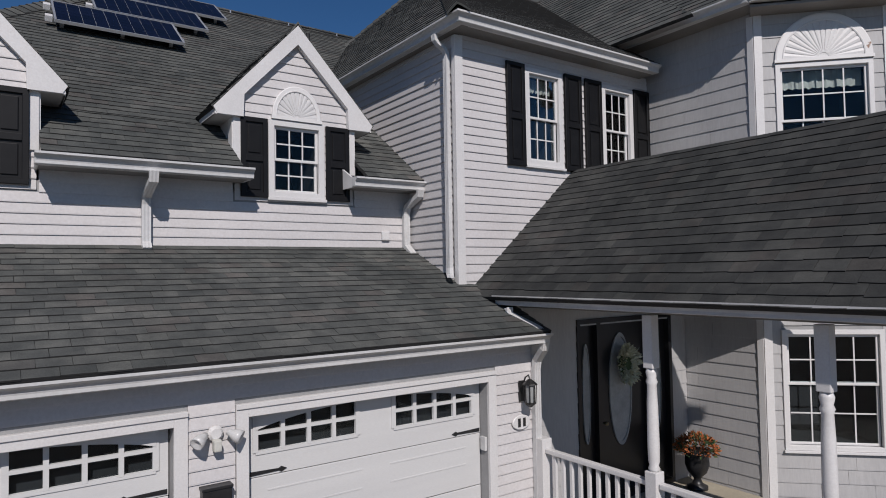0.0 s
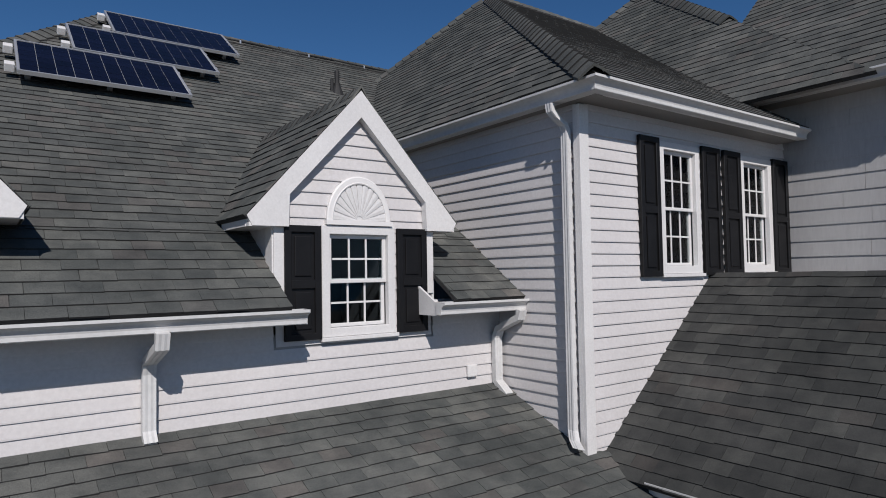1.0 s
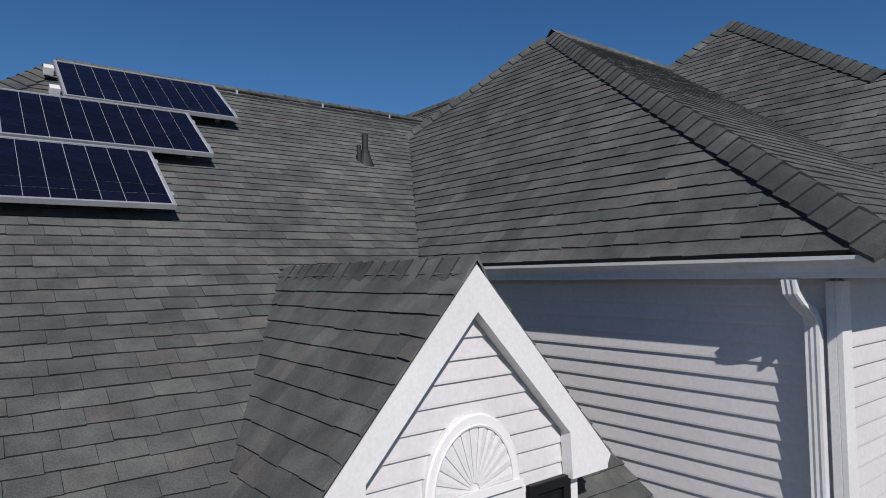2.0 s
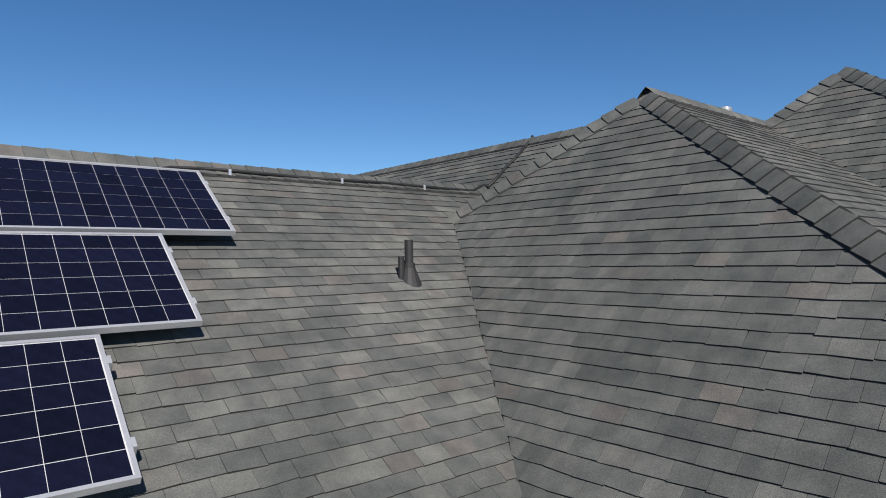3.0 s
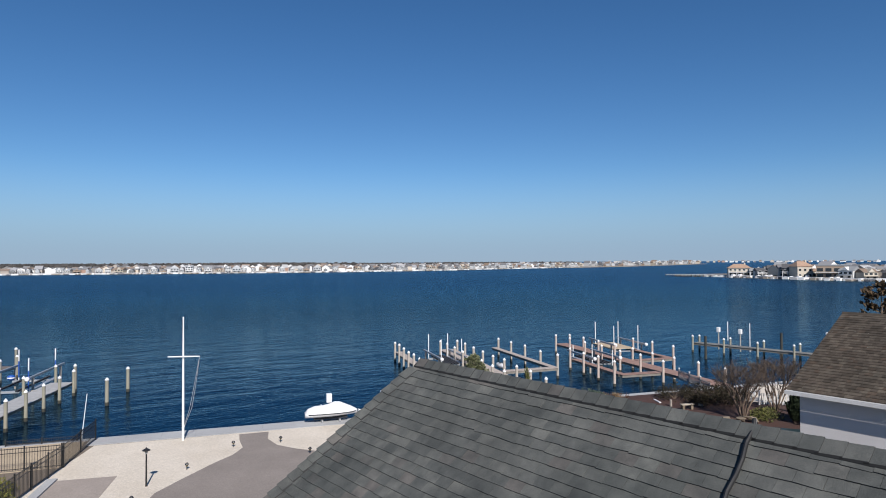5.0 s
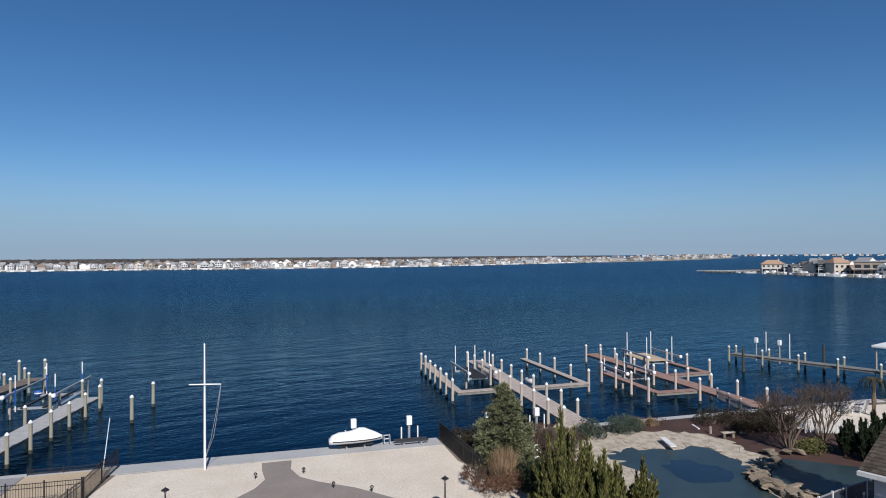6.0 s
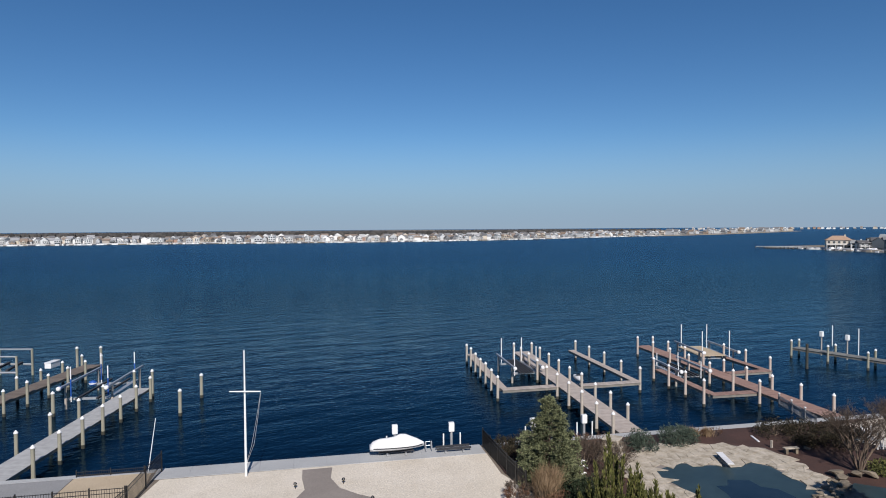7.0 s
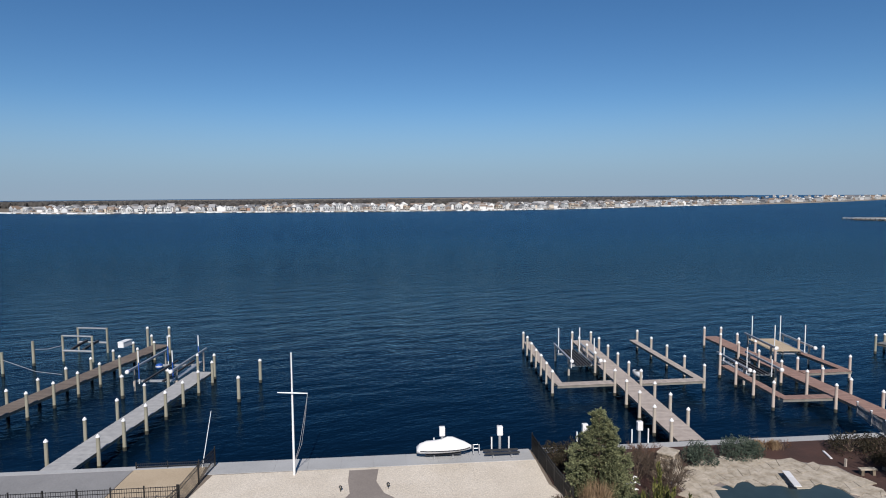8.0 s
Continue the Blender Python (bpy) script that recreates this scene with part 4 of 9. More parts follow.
def garage_door(x0, x1):
    w, h = x1 - x0, 2.135
    trim = boxes((-0.10, 0.0, 0.0, 0.035, 0, 2.245), (w, w + 0.10, 0.0, 0.035, 0, 2.245), (0.0, w, 0.0, 0.035, h, 2.245), (-0.10, w + 0.10, 0.035, 0.05, 2.205, 2.245), bevel=0.004)
    part("garage_door_trim", trim, MAT_TRIM, house, "", facing_front(x0, GY))
    m = facing_front(x0, GY + 0.12)
    sec = bmesh.new()
    for k in range(4):
        z0 = 0.01 + k * 0.53
        if k < 3:
            box(sec, 0.01, w - 0.01, -0.05, 0.0, z0, z0 + 0.522, 0.006)
    win_z0, win_z1 = 1.80, 2.115
    g1, g2 = (0.10, 1.045), (w - 1.125, w - 0.185)
    g2 = (w - 1.045, w - 0.10)
    z0 = 1.60
    for a, b, c, d in ((0.01, w - 0.01, z0, win_z0), (0.01, w - 0.01, win_z1, h - 0.004), (0.01, g1[0], win_z0, win_z1), (g1[1], g2[0], win_z0, win_z1), (g2[1], w - 0.01, win_z0, win_z1)):
        box(sec, a, b, -0.05, 0.0, c, d)
    door = part("garage_door", sec, MAT_DOOR, house, "white sectional garage door with arched windows", m)
    for n, (a, b) in enumerate((g1, g2)):
        bars = bmesh.new()
        for i in range(0, 5):
            x = a + (b - a) * i / 4
            r = 0.018 if 0 < i < 4 else 0.022
            box(bars, x - r, x + r, -0.02, 0.012, win_z0, win_z1)
        box(bars, a, b, -0.02, 0.010, win_z0 - 0.02, win_z0 + 0.012)
        for i in range(4):
            xa, xb = a + (b - a) * i / 4 + 0.018, a + (b - a) * (i + 1) / 4 - 0.018
            box(bars, xa, xb, -0.02, 0.010, 1.945, 1.975)
        # arched head: a filler that leaves the inner side high and the outer side low
        n_ = 10
        top, low, lb = [], [], []
        for i in range(n_ + 1):
            x = a + (b - a) * i / n_
            f_ = (i / n_) if n == 0 else (1 - i / n_)
            z = 1.985 + (2.105 - 1.985) * math.sin(f_ * math.pi / 2) ** 0.8
            top.append(bars.verts.new((x, 0.017, win_z1 + 0.01)))
            low.append(bars.verts.new((x, 0.017, z)))
            lb.append(bars.verts.new((x, -0.02, z)))
        for i in range(n_):
            bars.faces.new((top[i], low[i], low[i + 1], top[i + 1]))
            bars.faces.new((low[i], lb[i], lb[i + 1], low[i + 1]))
        part("window_grille", bars, MAT_DOOR, door)
        pane = part("pane", boxes((a, b, -0.03, -0.024, win_z0, win_z1)), MAT_GLASS, door)
        pane.visible_shadow = False
        # near-black block in place of the garage's unlit inside
        part("dark_room", boxes((a - 0.03, b + 0.03, -0.6, -0.09, win_z0 - 0.1, win_z1 + 0.02)), MAT_ROOM_SHADE, door)
    for sgn, x in ((1, 0.02), (-1, w - 0.02)):
        hin = bmesh.new()
        pts = [(0, -0.018), (0.28, -0.010), (0.30, -0.024), (0.35, 0.0), (0.30, 0.024), (0.28, 0.010), (0, 0.018)]
        f0 = [hin.verts.new((x + sgn * px, 0.008, 1.63 + pz)) for px, pz in pts]
        f1 = [hin.verts.new((x + sgn * px, 0.0, 1.63 + pz)) for px, pz in pts]
        hin.faces.new(f0), hin.faces.new(f1[::-1])
        for i in range(7):
            hin.faces.new((f0[i], f1[i], f1[(i + 1) % 7], f0[(i + 1) % 7]))
        bmesh.ops.recalc_face_normals(hin, faces=hin.faces[:])
        part("strap_hinge", hin, MAT_BLACK, door, "black spear-ended strap hinge")
    lines = bmesh.new()
    for zc in (1.30, 1.47, 0.9, 0.72):
        for a, b in ((0.2, w / 2 - 0.15), (w / 2 + 0.15, w - 0.2)):
            box(lines, a, b, 0.0, 0.004, zc, zc + 0.012)
    part("embossing", lines, MAT_DOOR, door, kind="stuff")


for a, b in g_open:
    garage_door(a, b)

# ---- porch ----
FLOOR = 0.35
MAT_PORCH = surface("tan_porch_floor", (0.40, 0.36, 0.27), (0.47, 0.43, 0.33), 0.7, 2.0, 50, 0.1)
part("porch_floor", boxes((4.02, 7.44, -1.5, 4.9, 0.0, FLOOR), bevel=0.01), MAT_PORCH, house, "tan porch floor")
part("porch_ceiling", boxes((4.34, 5.80, PORCH_END, 4.9, 2.855, 2.88)), MAT_SOFFIT_SHADED, house)
# unseen slab, its outline cut to place the sunlit edge on the bay wall
part("porch_ceiling", poly_slab(bmesh.new(), [(5.81, 4.89), (5.81, 4.2), (6.75, 4.2), (7.18, 3.2), (7.43, 2.62), (7.43, 4.89)], 2.855, 2.88), MAT_SOFFIT_SHADED, house)
DY = 4.9
d_hole = [(5.235 - 4.16, 7.09 - 4.16, FLOOR - 0.1, 2.66)]
door_wall = wall_with_holes("porch_wall", facing_front(4.16, DY), 3.29, 0.0, 2.9, d_hole, house, 0.16, "white lap siding wall beside the front door")
siding(door_wall, holes_to_spans(0.15, 3.27, d_hole), 0.36, 2.84, 0.185, MAT_GREY_SIDING, 0.014, name="shake_board")
MAT_DOOR_BLACK = surface("black_front_door", (0.008, 0.008, 0.009), (0.014, 0.014, 0.016), 0.3, 4, 60, 0.05)
MAT_FROST = surface("frosted_door_glass", (0.30, 0.31, 0.31), (0.40, 0.41, 0.41), 0.15, 6, 40, 0.3)
dm = facing_front(5.235, DY, FLOOR)
fd = part("front_door", ring_frame(0, 1.855, 0, 2.31, 0.06, -0.1, 0.03), MAT_DOOR_BLACK, house, "black front door with an oval glass and sidelights", dm)
part("door_leaf", boxes((0.43, 1.34, -0.09, -0.045, 0.03, 2.25), bevel=0.004), MAT_DOOR_BLACK, fd)
part("threshold", boxes((0.06, 1.795, -0.1, 0.04, 0.06, 0.075)), MAT_DOOR_BLACK, fd)
for a in (0.36, 1.34):
    part("mullion", boxes((a, a + 0.07, -0.1, 0.02, 0.075, 2.25)), MAT_DOOR_BLACK, fd)
for a, b in ((0.06, 0.36), (1.41, 1.795)):
    part("sidelight", boxes((a, b, -0.09, -0.05, 0.03, 2.25)), MAT_DOOR_BLACK, fd)


def oval(cx, cz, rx, rz, y):
    bm = bmesh.new()
    n = 40
    ring = [[bm.verts.new((cx + rx * s * math.cos(2 * math.pi * k / n), yy, cz + rz * s * math.sin(2 * math.pi * k / n))) for k in range(n)] for s, yy in ((1.0, y - 0.02), (1.0, y + 0.012), (0.93, y + 0.012), (0.93, y))]
    for a, b in zip(ring, ring[1:]):
        for k in range(n):
            bm.faces.new((a[k], a[(k + 1) % n], b[(k + 1) % n], b[k]))
    bm.faces.new(ring[-1])
    bmesh.ops.recalc_face_normals(bm, faces=bm.faces[:])
    return bm


part("oval_glass", oval(0.845, 1.38, 0.215, 0.72, -0.038), MAT_FROST, fd, "frosted oval door glass")
part("oval_glass", oval(0.21, 1.38, 0.07, 0.62, -0.043), MAT_FROST, fd)
part("oval_glass", oval(1.60, 1.38, 0.08, 0.62, -0.043), MAT_FROST, fd)
MAT_BRASS = surface("dull_brass", (0.20, 0.17, 0.10), (0.28, 0.24, 0.15), 0.35, 10, metal=0.9)
kn = bmesh.new()
lathe(kn, ((0.012, 0), (0.012, 0.03), (0.028, 0.04), (0.03, 0.055), (0.018, 0.068)), 12)
part("door_knob", kn, MAT_BRASS, fd, "", pose(0.52, -0.045, 0.98, -90))


def porch_post(y):
    """A turned porch post with square ends."""
    t = thing("porch_post", "white turned wooden porch post with square ends", "post", pose(4.27, y, FLOOR), "porch posts")
    part("base_block", boxes((-0.06, 0.06, -0.06, 0.06, 0, 1.12), bevel=0.008), MAT_TRIM, t)
    bm = bmesh.new()
    lathe(bm, ((0.040, 1.12), (0.054, 1.14), (0.040, 1.17), (0.050, 1.21), (0.053, 1.35), (0.048, 1.7), (0.041, 1.88), (0.052, 1.91), (0.040, 1.94), (0.052, 1.99), (0.042, 2.03)), 18)
    part("turned_shaft", bm, MAT_TRIM, t, smooth=True)
    part("top_block", boxes((-0.051, 0.051, -0.051, 0.051, 2.03, 2.505), bevel=0.008), MAT_TRIM, t)
    return t


for y in (3.08, 1.61):
    porch_post(y)
part("porch_half_post", boxes((4.20, 4.34, 4.43, 4.57, FLOOR, 1.48), bevel=0.008), MAT_TRIM, house)


def porch_railing(y0, y1):
    t = thing("porch_railing", "white porch railing with square balusters", "railing", pose(4.27, y0, FLOOR), "porch railings")
    n = y0 - y1
    part("top_rail", boxes((-0.035, 0.035, -n, 0, 0.98, 1.03), bevel=0.01), MAT_TRIM, t)
    part("bottom_rail", boxes((-0.025, 0.025, -n, 0, 0.08, 0.12), bevel=0.006), MAT_TRIM, t)
    bal = mesh_of("baluster", boxes((-0.016, 0.016, -0.016, 0.016, 0.12, 0.98)))
    bal.materials.append(MAT_TRIM)
    k = int(n / 0.115)
    for i in range(1, k):
        part("baluster", bal, MAT_TRIM, t, m=pose(0, -n * i / k, 0))


porch_railing(4.43, 3.15)
porch_railing(3.01, 1.68)

# ---- things on the front ----
MAT_LEAF_PALE = surface("dried_wreath_leaves", (0.44, 0.45, 0.28), (0.74, 0.73, 0.58), 0.8, 20)
MAT_RUST = surface("rust_flowers", (0.30, 0.08, 0.02), (0.46, 0.16, 0.04), 0.8, 25)
MAT_GREEN = surface("dark_leaves", (0.03, 0.06, 0.02), (0.07, 0.11, 0.04), 0.7, 20)


def leaf_cloud(count, place, size, seed, flat=0.4):
    """Many small four-sided leaves; place(rng) gives a point and a direction."""
    rng = random.Random(seed)
    verts, faces = [], []
    for _ in range(count):
        p, d = place(rng)
        p, d = Vector(p), Vector(d)
        d = (d + Vector((rng.uniform(-1, 1), rng.uniform(-1, 1), rng.uniform(-1, 1))) * flat).normalized()
        s = d.cross(Vector((rng.uniform(-1, 1), rng.uniform(-1, 1), rng.uniform(-1, 1)))).normalized()
        L = size * rng.uniform(0.6, 1.3)
        i = len(verts)
        nrm = d.cross(s) * L * 0.12
        verts += [p, p + d * L * 0.5 + s * L * 0.28 + nrm, p + d * L, p + d * L * 0.5 - s * L * 0.28 + nrm]
        faces += [(i, i + 1, i + 2), (i, i + 2, i + 3)]
    me = bpy.data.meshes.new("leaves")
    me.from_pydata([tuple(v) for v in verts], [], faces)
    return me


wreath = thing("wreath", "pale dried-flower wreath hung on the black front door", "wreath", pose(6.12, DY - 0.02, FLOOR + 1.70))
part("ring", lathe(bmesh.new(), ((0.11, -0.02), (0.14, 0.0), (0.11, 0.02)), 20), MAT_GREEN, wreath, m=pose(0, 0, 0, 90))


def on_ring(rng):
    a = rng.uniform(0, 2 * math.pi)
    r = rng.uniform(0.06, 0.19)
    return (r * math.cos(a), rng.uniform(-0.07, -0.01), r * 1.25 * math.sin(a)), (math.cos(a), -0.8, math.sin(a))


part("dried_leaves", leaf_cloud(420, on_ring, 0.07, 4), MAT_LEAF_PALE, wreath, kind="stuff")

urn = thing("flower_urn", "black urn of rust-orange chrysanthemums on the porch floor", "planter", pose(7.08, 4.53, FLOOR))
bm = bmesh.new()
lathe(bm, ((0.13, 0), (0.13, 0.04), (0.07, 0.07), (0.045, 0.13), (0.07, 0.17), (0.12, 0.22), (0.155, 0.32), (0.15, 0.42), (0.17, 0.47), (0.19, 0.50), (0.17, 0.505), (0.14, 0.46)), 24)
part("urn", bm, MAT_BLACK, urn, "black footed urn", smooth=True)


def on_dome(rng):
    a, e = rng.uniform(0, 2 * math.pi), math.asin(rng.uniform(0.05, 1))
    r = rng.uniform(0.75, 1.0)
    return (0.26 * r * math.cos(a) * math.cos(e), 0.26 * r * math.sin(a) * math.cos(e), 0.46 + 0.24 * r * math.sin(e)), (math.cos(a) * math.cos(e), math.sin(a) * math.cos(e), math.sin(e))


part("foliage", leaf_cloud(350, on_dome, 0.06, 6), MAT_GREEN, urn, kind="stuff")
part("blossoms", leaf_cloud(700, lambda r: (lambda p, d: ((p[0] * 1.08, p[1] * 1.08, p[2] + 0.02), d))(*on_dome(r)), 0.045, 7), MAT_RUST, urn, kind="stuff")

lantern = thing("wall_lantern", "black metal wall lantern with a caged glass", "wall lamp", pose(4.06, GY - 0.03, 2.0))
part("back_plate", boxes((-0.045, 0.045, -0.0, 0.03, -0.12, 0.10), bevel=0.006), MAT_BLACK, lantern)
part("arm", tube(bmesh.new(), [(0, -0.01, 0.05), (0, -0.05, 0.14), (0, -0.10, 0.17), (0, -0.12, 0.13)], 0.009, 8), MAT_BLACK, lantern)
bm = bmesh.new()
lathe(bm, ((0.02, 0.13), (0.075, 0.085), (0.08, 0.075), (0.02, 0.08)), 8, (0, -0.12, 0))
part("roof_cap", bm, MAT_BLACK, lantern)
bar = mesh_of("cage_bar", tube(bmesh.new(), [(0.066, 0, 0.08), (0.058, 0, -0.12)], 0.006, 5))
for k in range(8):
    part("cage_bar", bar, MAT_BLACK, lantern, m=pose(0, -0.12, 0, 0, 0, 45 * k))
part("cage_base", lathe(bmesh.new(), ((0.02, -0.16), (0.062, -0.125), (0.064, -0.11), (0.02, -0.115)), 8, (0, -0.12, 0)), MAT_BLACK, lantern)
gl = bmesh.new()
lathe(gl, ((0.045, -0.11), (0.05, 0.0), (0.05, 0.075)), 12, (0, -0.12, 0))
part("lamp_glass", gl, MAT_FROST, lantern)

plaque = thing("number_plaque", "white oval house plaque with dark marks", "sign", pose(4.03, GY - 0.026, 1.665))
pm = bmesh.new()
lathe(pm, ((0.125, 0), (0.125, 0.012), (0.115, 0.018)), 28)
bmesh.ops.scale(pm, vec=(1.0, 0.62, 1.0), verts=pm.verts[:])
part("oval_plate", pm, MAT_TRIM, plaque, "", pose(0, 0, 0, 90))
for x in (-0.035, 0.035):
    part("dark_bar", boxes((x - 0.018, x + 0.018, -0.022, -0.018, -0.045, 0.045)), MAT_BLACK, plaque)

flood = thing("floodlight", "white twin-head floodlight with a sensor on the garage wall", "wall lamp", pose(0.865, GY - 0.03, 2.02))
bm = bmesh.new()
lathe(bm, ((0.06, 0), (0.06, 0.02), (0.04, 0.04)), 16)
part("mount", bm, MAT_TRIM, flood, m=pose(0, 0, 0.03, 90))
part("sensor", boxes((-0.03, 0.03, -0.09, -0.02, -0.10, -0.01), bevel=0.012), MAT_CURTAIN, flood)
for sgn in (-1, 1):
    h = bmesh.new()
    lathe(h, ((0.022, 0), (0.03, 0.03), (0.05, 0.08), (0.055, 0.12), (0.045, 0.118), (0.0, 0.09)), 16)
    part("lamp_head", h, MAT_GUTTER, flood, "", pose(sgn * 0.08, -0.05, 0.04, 115, 0, sgn * 55), True)

mail = thing("wall_box", "black wall-mounted letter box with a pale rim", "letter box", pose(0.86, GY - 0.03, 1.30))
part("box_body", boxes((-0.11, 0.11, -0.09, 0.0, 0, 0.34), bevel=0.006), MAT_BLACK, mail)
part("box_lid", boxes((-0.118, 0.118, -0.10, 0.0, 0.34, 0.362), bevel=0.004), MAT_BLACK, mail)
keypad = thing("keypad", "small grey door keypad on the garage jamb", "keypad", pose(3.60, GY + 0.05, 1.50))
part("case", boxes((-0.03, 0.0, -0.04, 0.04, -0.07, 0.07), bevel=0.006), MAT_GUTTER, keypad)

# ---- on the roof ----
MAT_CELL, cnt, cb = node_mat("solar_cell")
ci = cnt.nodes.new("ShaderNodeObjectInfo")
ctc = noise_tex(cnt, 14.0, 4, 0.7)
ccol = ramp(cnt, ci.outputs["Random"], ((0.0, (0.004, 0.0045, 0.010)), (0.5, (0.005, 0.0055, 0.0135)), (1.0, (0.006, 0.0068, 0.017))))
cnt.links.new(mix(cnt, 1.0, ccol, ramp(cnt, ctc, ((0.3, (0.7, 0.7, 0.75)), (0.7, (1.2, 1.2, 1.3)))), "MULTIPLY"), cb.inputs["Base Color"])
cb.inputs["Roughness"].default_value = 0.18
cb.inputs["Specular IOR Level"].default_value = 0.14
MAT_ALU = surface("panel_frame", (0.62, 0.63, 0.65), (0.72, 0.73, 0.75), 0.3, 4, 60, 0.05, metal=0.6)
MAT_BACK = surface("panel_backsheet", (0.45, 0.46, 0.48), (0.52, 0.53, 0.55), 0.25, 4)
PW, PH = 1.65, 0.992
cell_me = mesh_of("cell", boxes((0, 0.1565, 0, 0.1515, 0, 0.0015)))
cell_me.materials.append(MAT_CELL)


def solar_panel(x, y):
    s = 1 / S1
    nrm = Vector((0, -PITCH * s, s))
    o = Vector((x, y, main_z(y))) + nrm * 0.125
    m = Matrix(((1, 0, 0, o.x), (0, s, nrm.y, o.y), (0, PITCH * s, nrm.z, o.z), (0, 0, 0, 1)))
    t = thing("solar_panel", "dark blue solar panel in a silver frame mounted above the shingles", "solar panel", m, "solar panels")
    part("frame", boxes((0, PW, 0, 0.022, 0, 0.042), (0, PW, PH - 0.022, PH, 0, 0.042), (0, 0.022, 0.022, PH - 0.022, 0, 0.042), (PW - 0.022, PW, 0.022, PH - 0.022, 0, 0.042)), MAT_ALU, t, "silver frame")
    part("backsheet", boxes((0.022, PW - 0.022, 0.022, PH - 0.022, 0.028, 0.034)), MAT_BACK, t)
    gx, gy = (PW - 0.052) / 10, (PH - 0.048) / 6
    for i in range(10):
        for j in range(6):
            part("cell", cell_me, MAT_CELL, t, m=pose(0.026 + gx * i, 0.024 + gy * j, 0.0355))
    for yy in (0.2, 0.78):
        part("mounting_rail", boxes((-0.07, PW + 0.03, yy, yy + 0.04, -0.05, -0.003)), MAT_ALU, t)
        part("end_clamp", boxes((-0.10, -0.012, yy - 0.03, yy + 0.07, -0.055, 0.03), bevel=0.006), MAT_TRIM, t, "white end clamp")
        for xx in (0.1, 0.85, 1.5):
            part("roof_foot", boxes((xx - 0.025, xx + 0.025, yy, yy + 0.04, -0.135, -0.05)), MAT_ALU, t)
        part("side_clip", boxes((PW, PW + 0.025, yy - 0.01, yy + 0.05, -0.04, 0.03), bevel=0.003), MAT_ALU, t)


for x, y in ((0.06, 9.275), (0.625, 10.135), (1.175, 10.99)):
    solar_panel(x, y)

MAT_LEAD = surface("dark_vent_pipe", (0.010, 0.010, 0.011), (0.018, 0.018, 0.019), 0.7, 12)
py_ = 10.60
pipe = thing("vent_pipe", "dark plumbing vent pipe with a flashing boot on the shingles", "vent pipe", pose(4.24, py_, main_z(py_)))
part("pipe", lathe(bmesh.new(), ((0.038, -0.05), (0.038, 0.34), (0.030, 0.34), (0.030, 0.2)), 16), MAT_LEAD, pipe, smooth=False)
bm = bmesh.new()
lathe(bm, ((0.13, -0.09), (0.10, -0.02), (0.055, 0.10), (0.052, 0.14)), 16)
part("boot", bm, MAT_LEAD, pipe)
part("side_pipe", tube(bmesh.new(), [(-0.085, 0.0, -0.03), (-0.085, 0.0, 0.20)], 0.026, 10), MAT_LEAD, pipe)
MAT_GALV = surface("galvanised_cap", (0.42, 0.43, 0.44), (0.62, 0.63, 0.64), 0.35, 8, metal=0.7)

cowl = thing("roof_vent", "galvanised metal roof vent with a round cap", "roof vent", pose(9.80, 10.52, 8.55))
part("stack", lathe(bmesh.new(), ((0.06, 0), (0.06, 1.08), (0.055, 1.08)), 18), MAT_GALV, cowl, smooth=False)
bm = bmesh.new()
lathe(bm, ((0.065, 1.03), (0.105, 1.05), (0.11, 1.07), (0.11, 1.17), (0.095, 1.20), (0.03, 1.22)), 20)
part("cap", bm, MAT_GALV, cowl)
part("storm_collar", lathe(bmesh.new(), ((0.16, 0.0), (0.09, 0.14)), 18), MAT_GALV, cowl)
rear_pipe = thing("vent_pipe", "short dark vent pipe on the rear slope", "vent pipe", pose(5.66, 14.36, BZ - (BX - 5.66) * BS))
part("pipe", lathe(bmesh.new(), ((0.05, -0.05), (0.05, 0.14), (0.04, 0.14), (0.04, 0.06)), 14), MAT_LEAD, rear_pipe)
part("boot", lathe(bmesh.new(), ((0.13, -0.09), (0.06, 0.08)), 14), MAT_LEAD, rear_pipe)

MAT_CABLE = surface("black_conduit", (0.012, 0.012, 0.012), (0.02, 0.02, 0.02), 0.5, 10)
rz = main_z(M_RIDGE_Y)
cable = thing("conduit", "black solar conduit run along the roof ridge", "cable")
pts = [(2.56, 11.70, main_z(11.70) + 0.03), (2.56, 11.88, main_z(11.88) + 0.035), (2.60, 11.96, main_z(11.96) + 0.06), (2.68, 11.99, main_z(11.99) + 0.06)]
pts += [(2.68 + 0.29 * k, 12.0 + 0.012 * math.sin(k * 1.7), main_z(12.0) + 0.062 + 0.006 * math.sin(k)) for k in range(1, 13)]
pts += [(6.30, 12.01, main_z(12.01) + 0.055), (6.44, 12.05, rz + 0.05), (6.54, 12.11, rz + 0.07)]
part("ridge_run", tube(bmesh.new(), pts, 0.017, 8), MAT_CABLE, cable)
up = [(6.54 + k * (BX - 6.54) / 8, 12.11 + 0.01 * k + 0.012 * math.sin(k * 2.0), BZ - (BX - 6.54) * (1 - k / 8) * BS + 0.04) for k in range(9)]
up[0] = (6.54, 12.11, rz + 0.07)
up += [(BX + 0.03, 12.20, BZ + 0.10), (BX + 0.10, 12.21, BZ + 0.0)]
part("slope_run", tube(bmesh.new(), up, 0.020, 8), MAT_CABLE, cable)
for x in (3.2, 4.4, 5.5):
    part("clip", boxes((x - 0.012, x + 0.012, 11.97, 12.03, main_z(12.0) + 0.02, main_z(12.0) + 0.077)), MAT_ALU, cable)


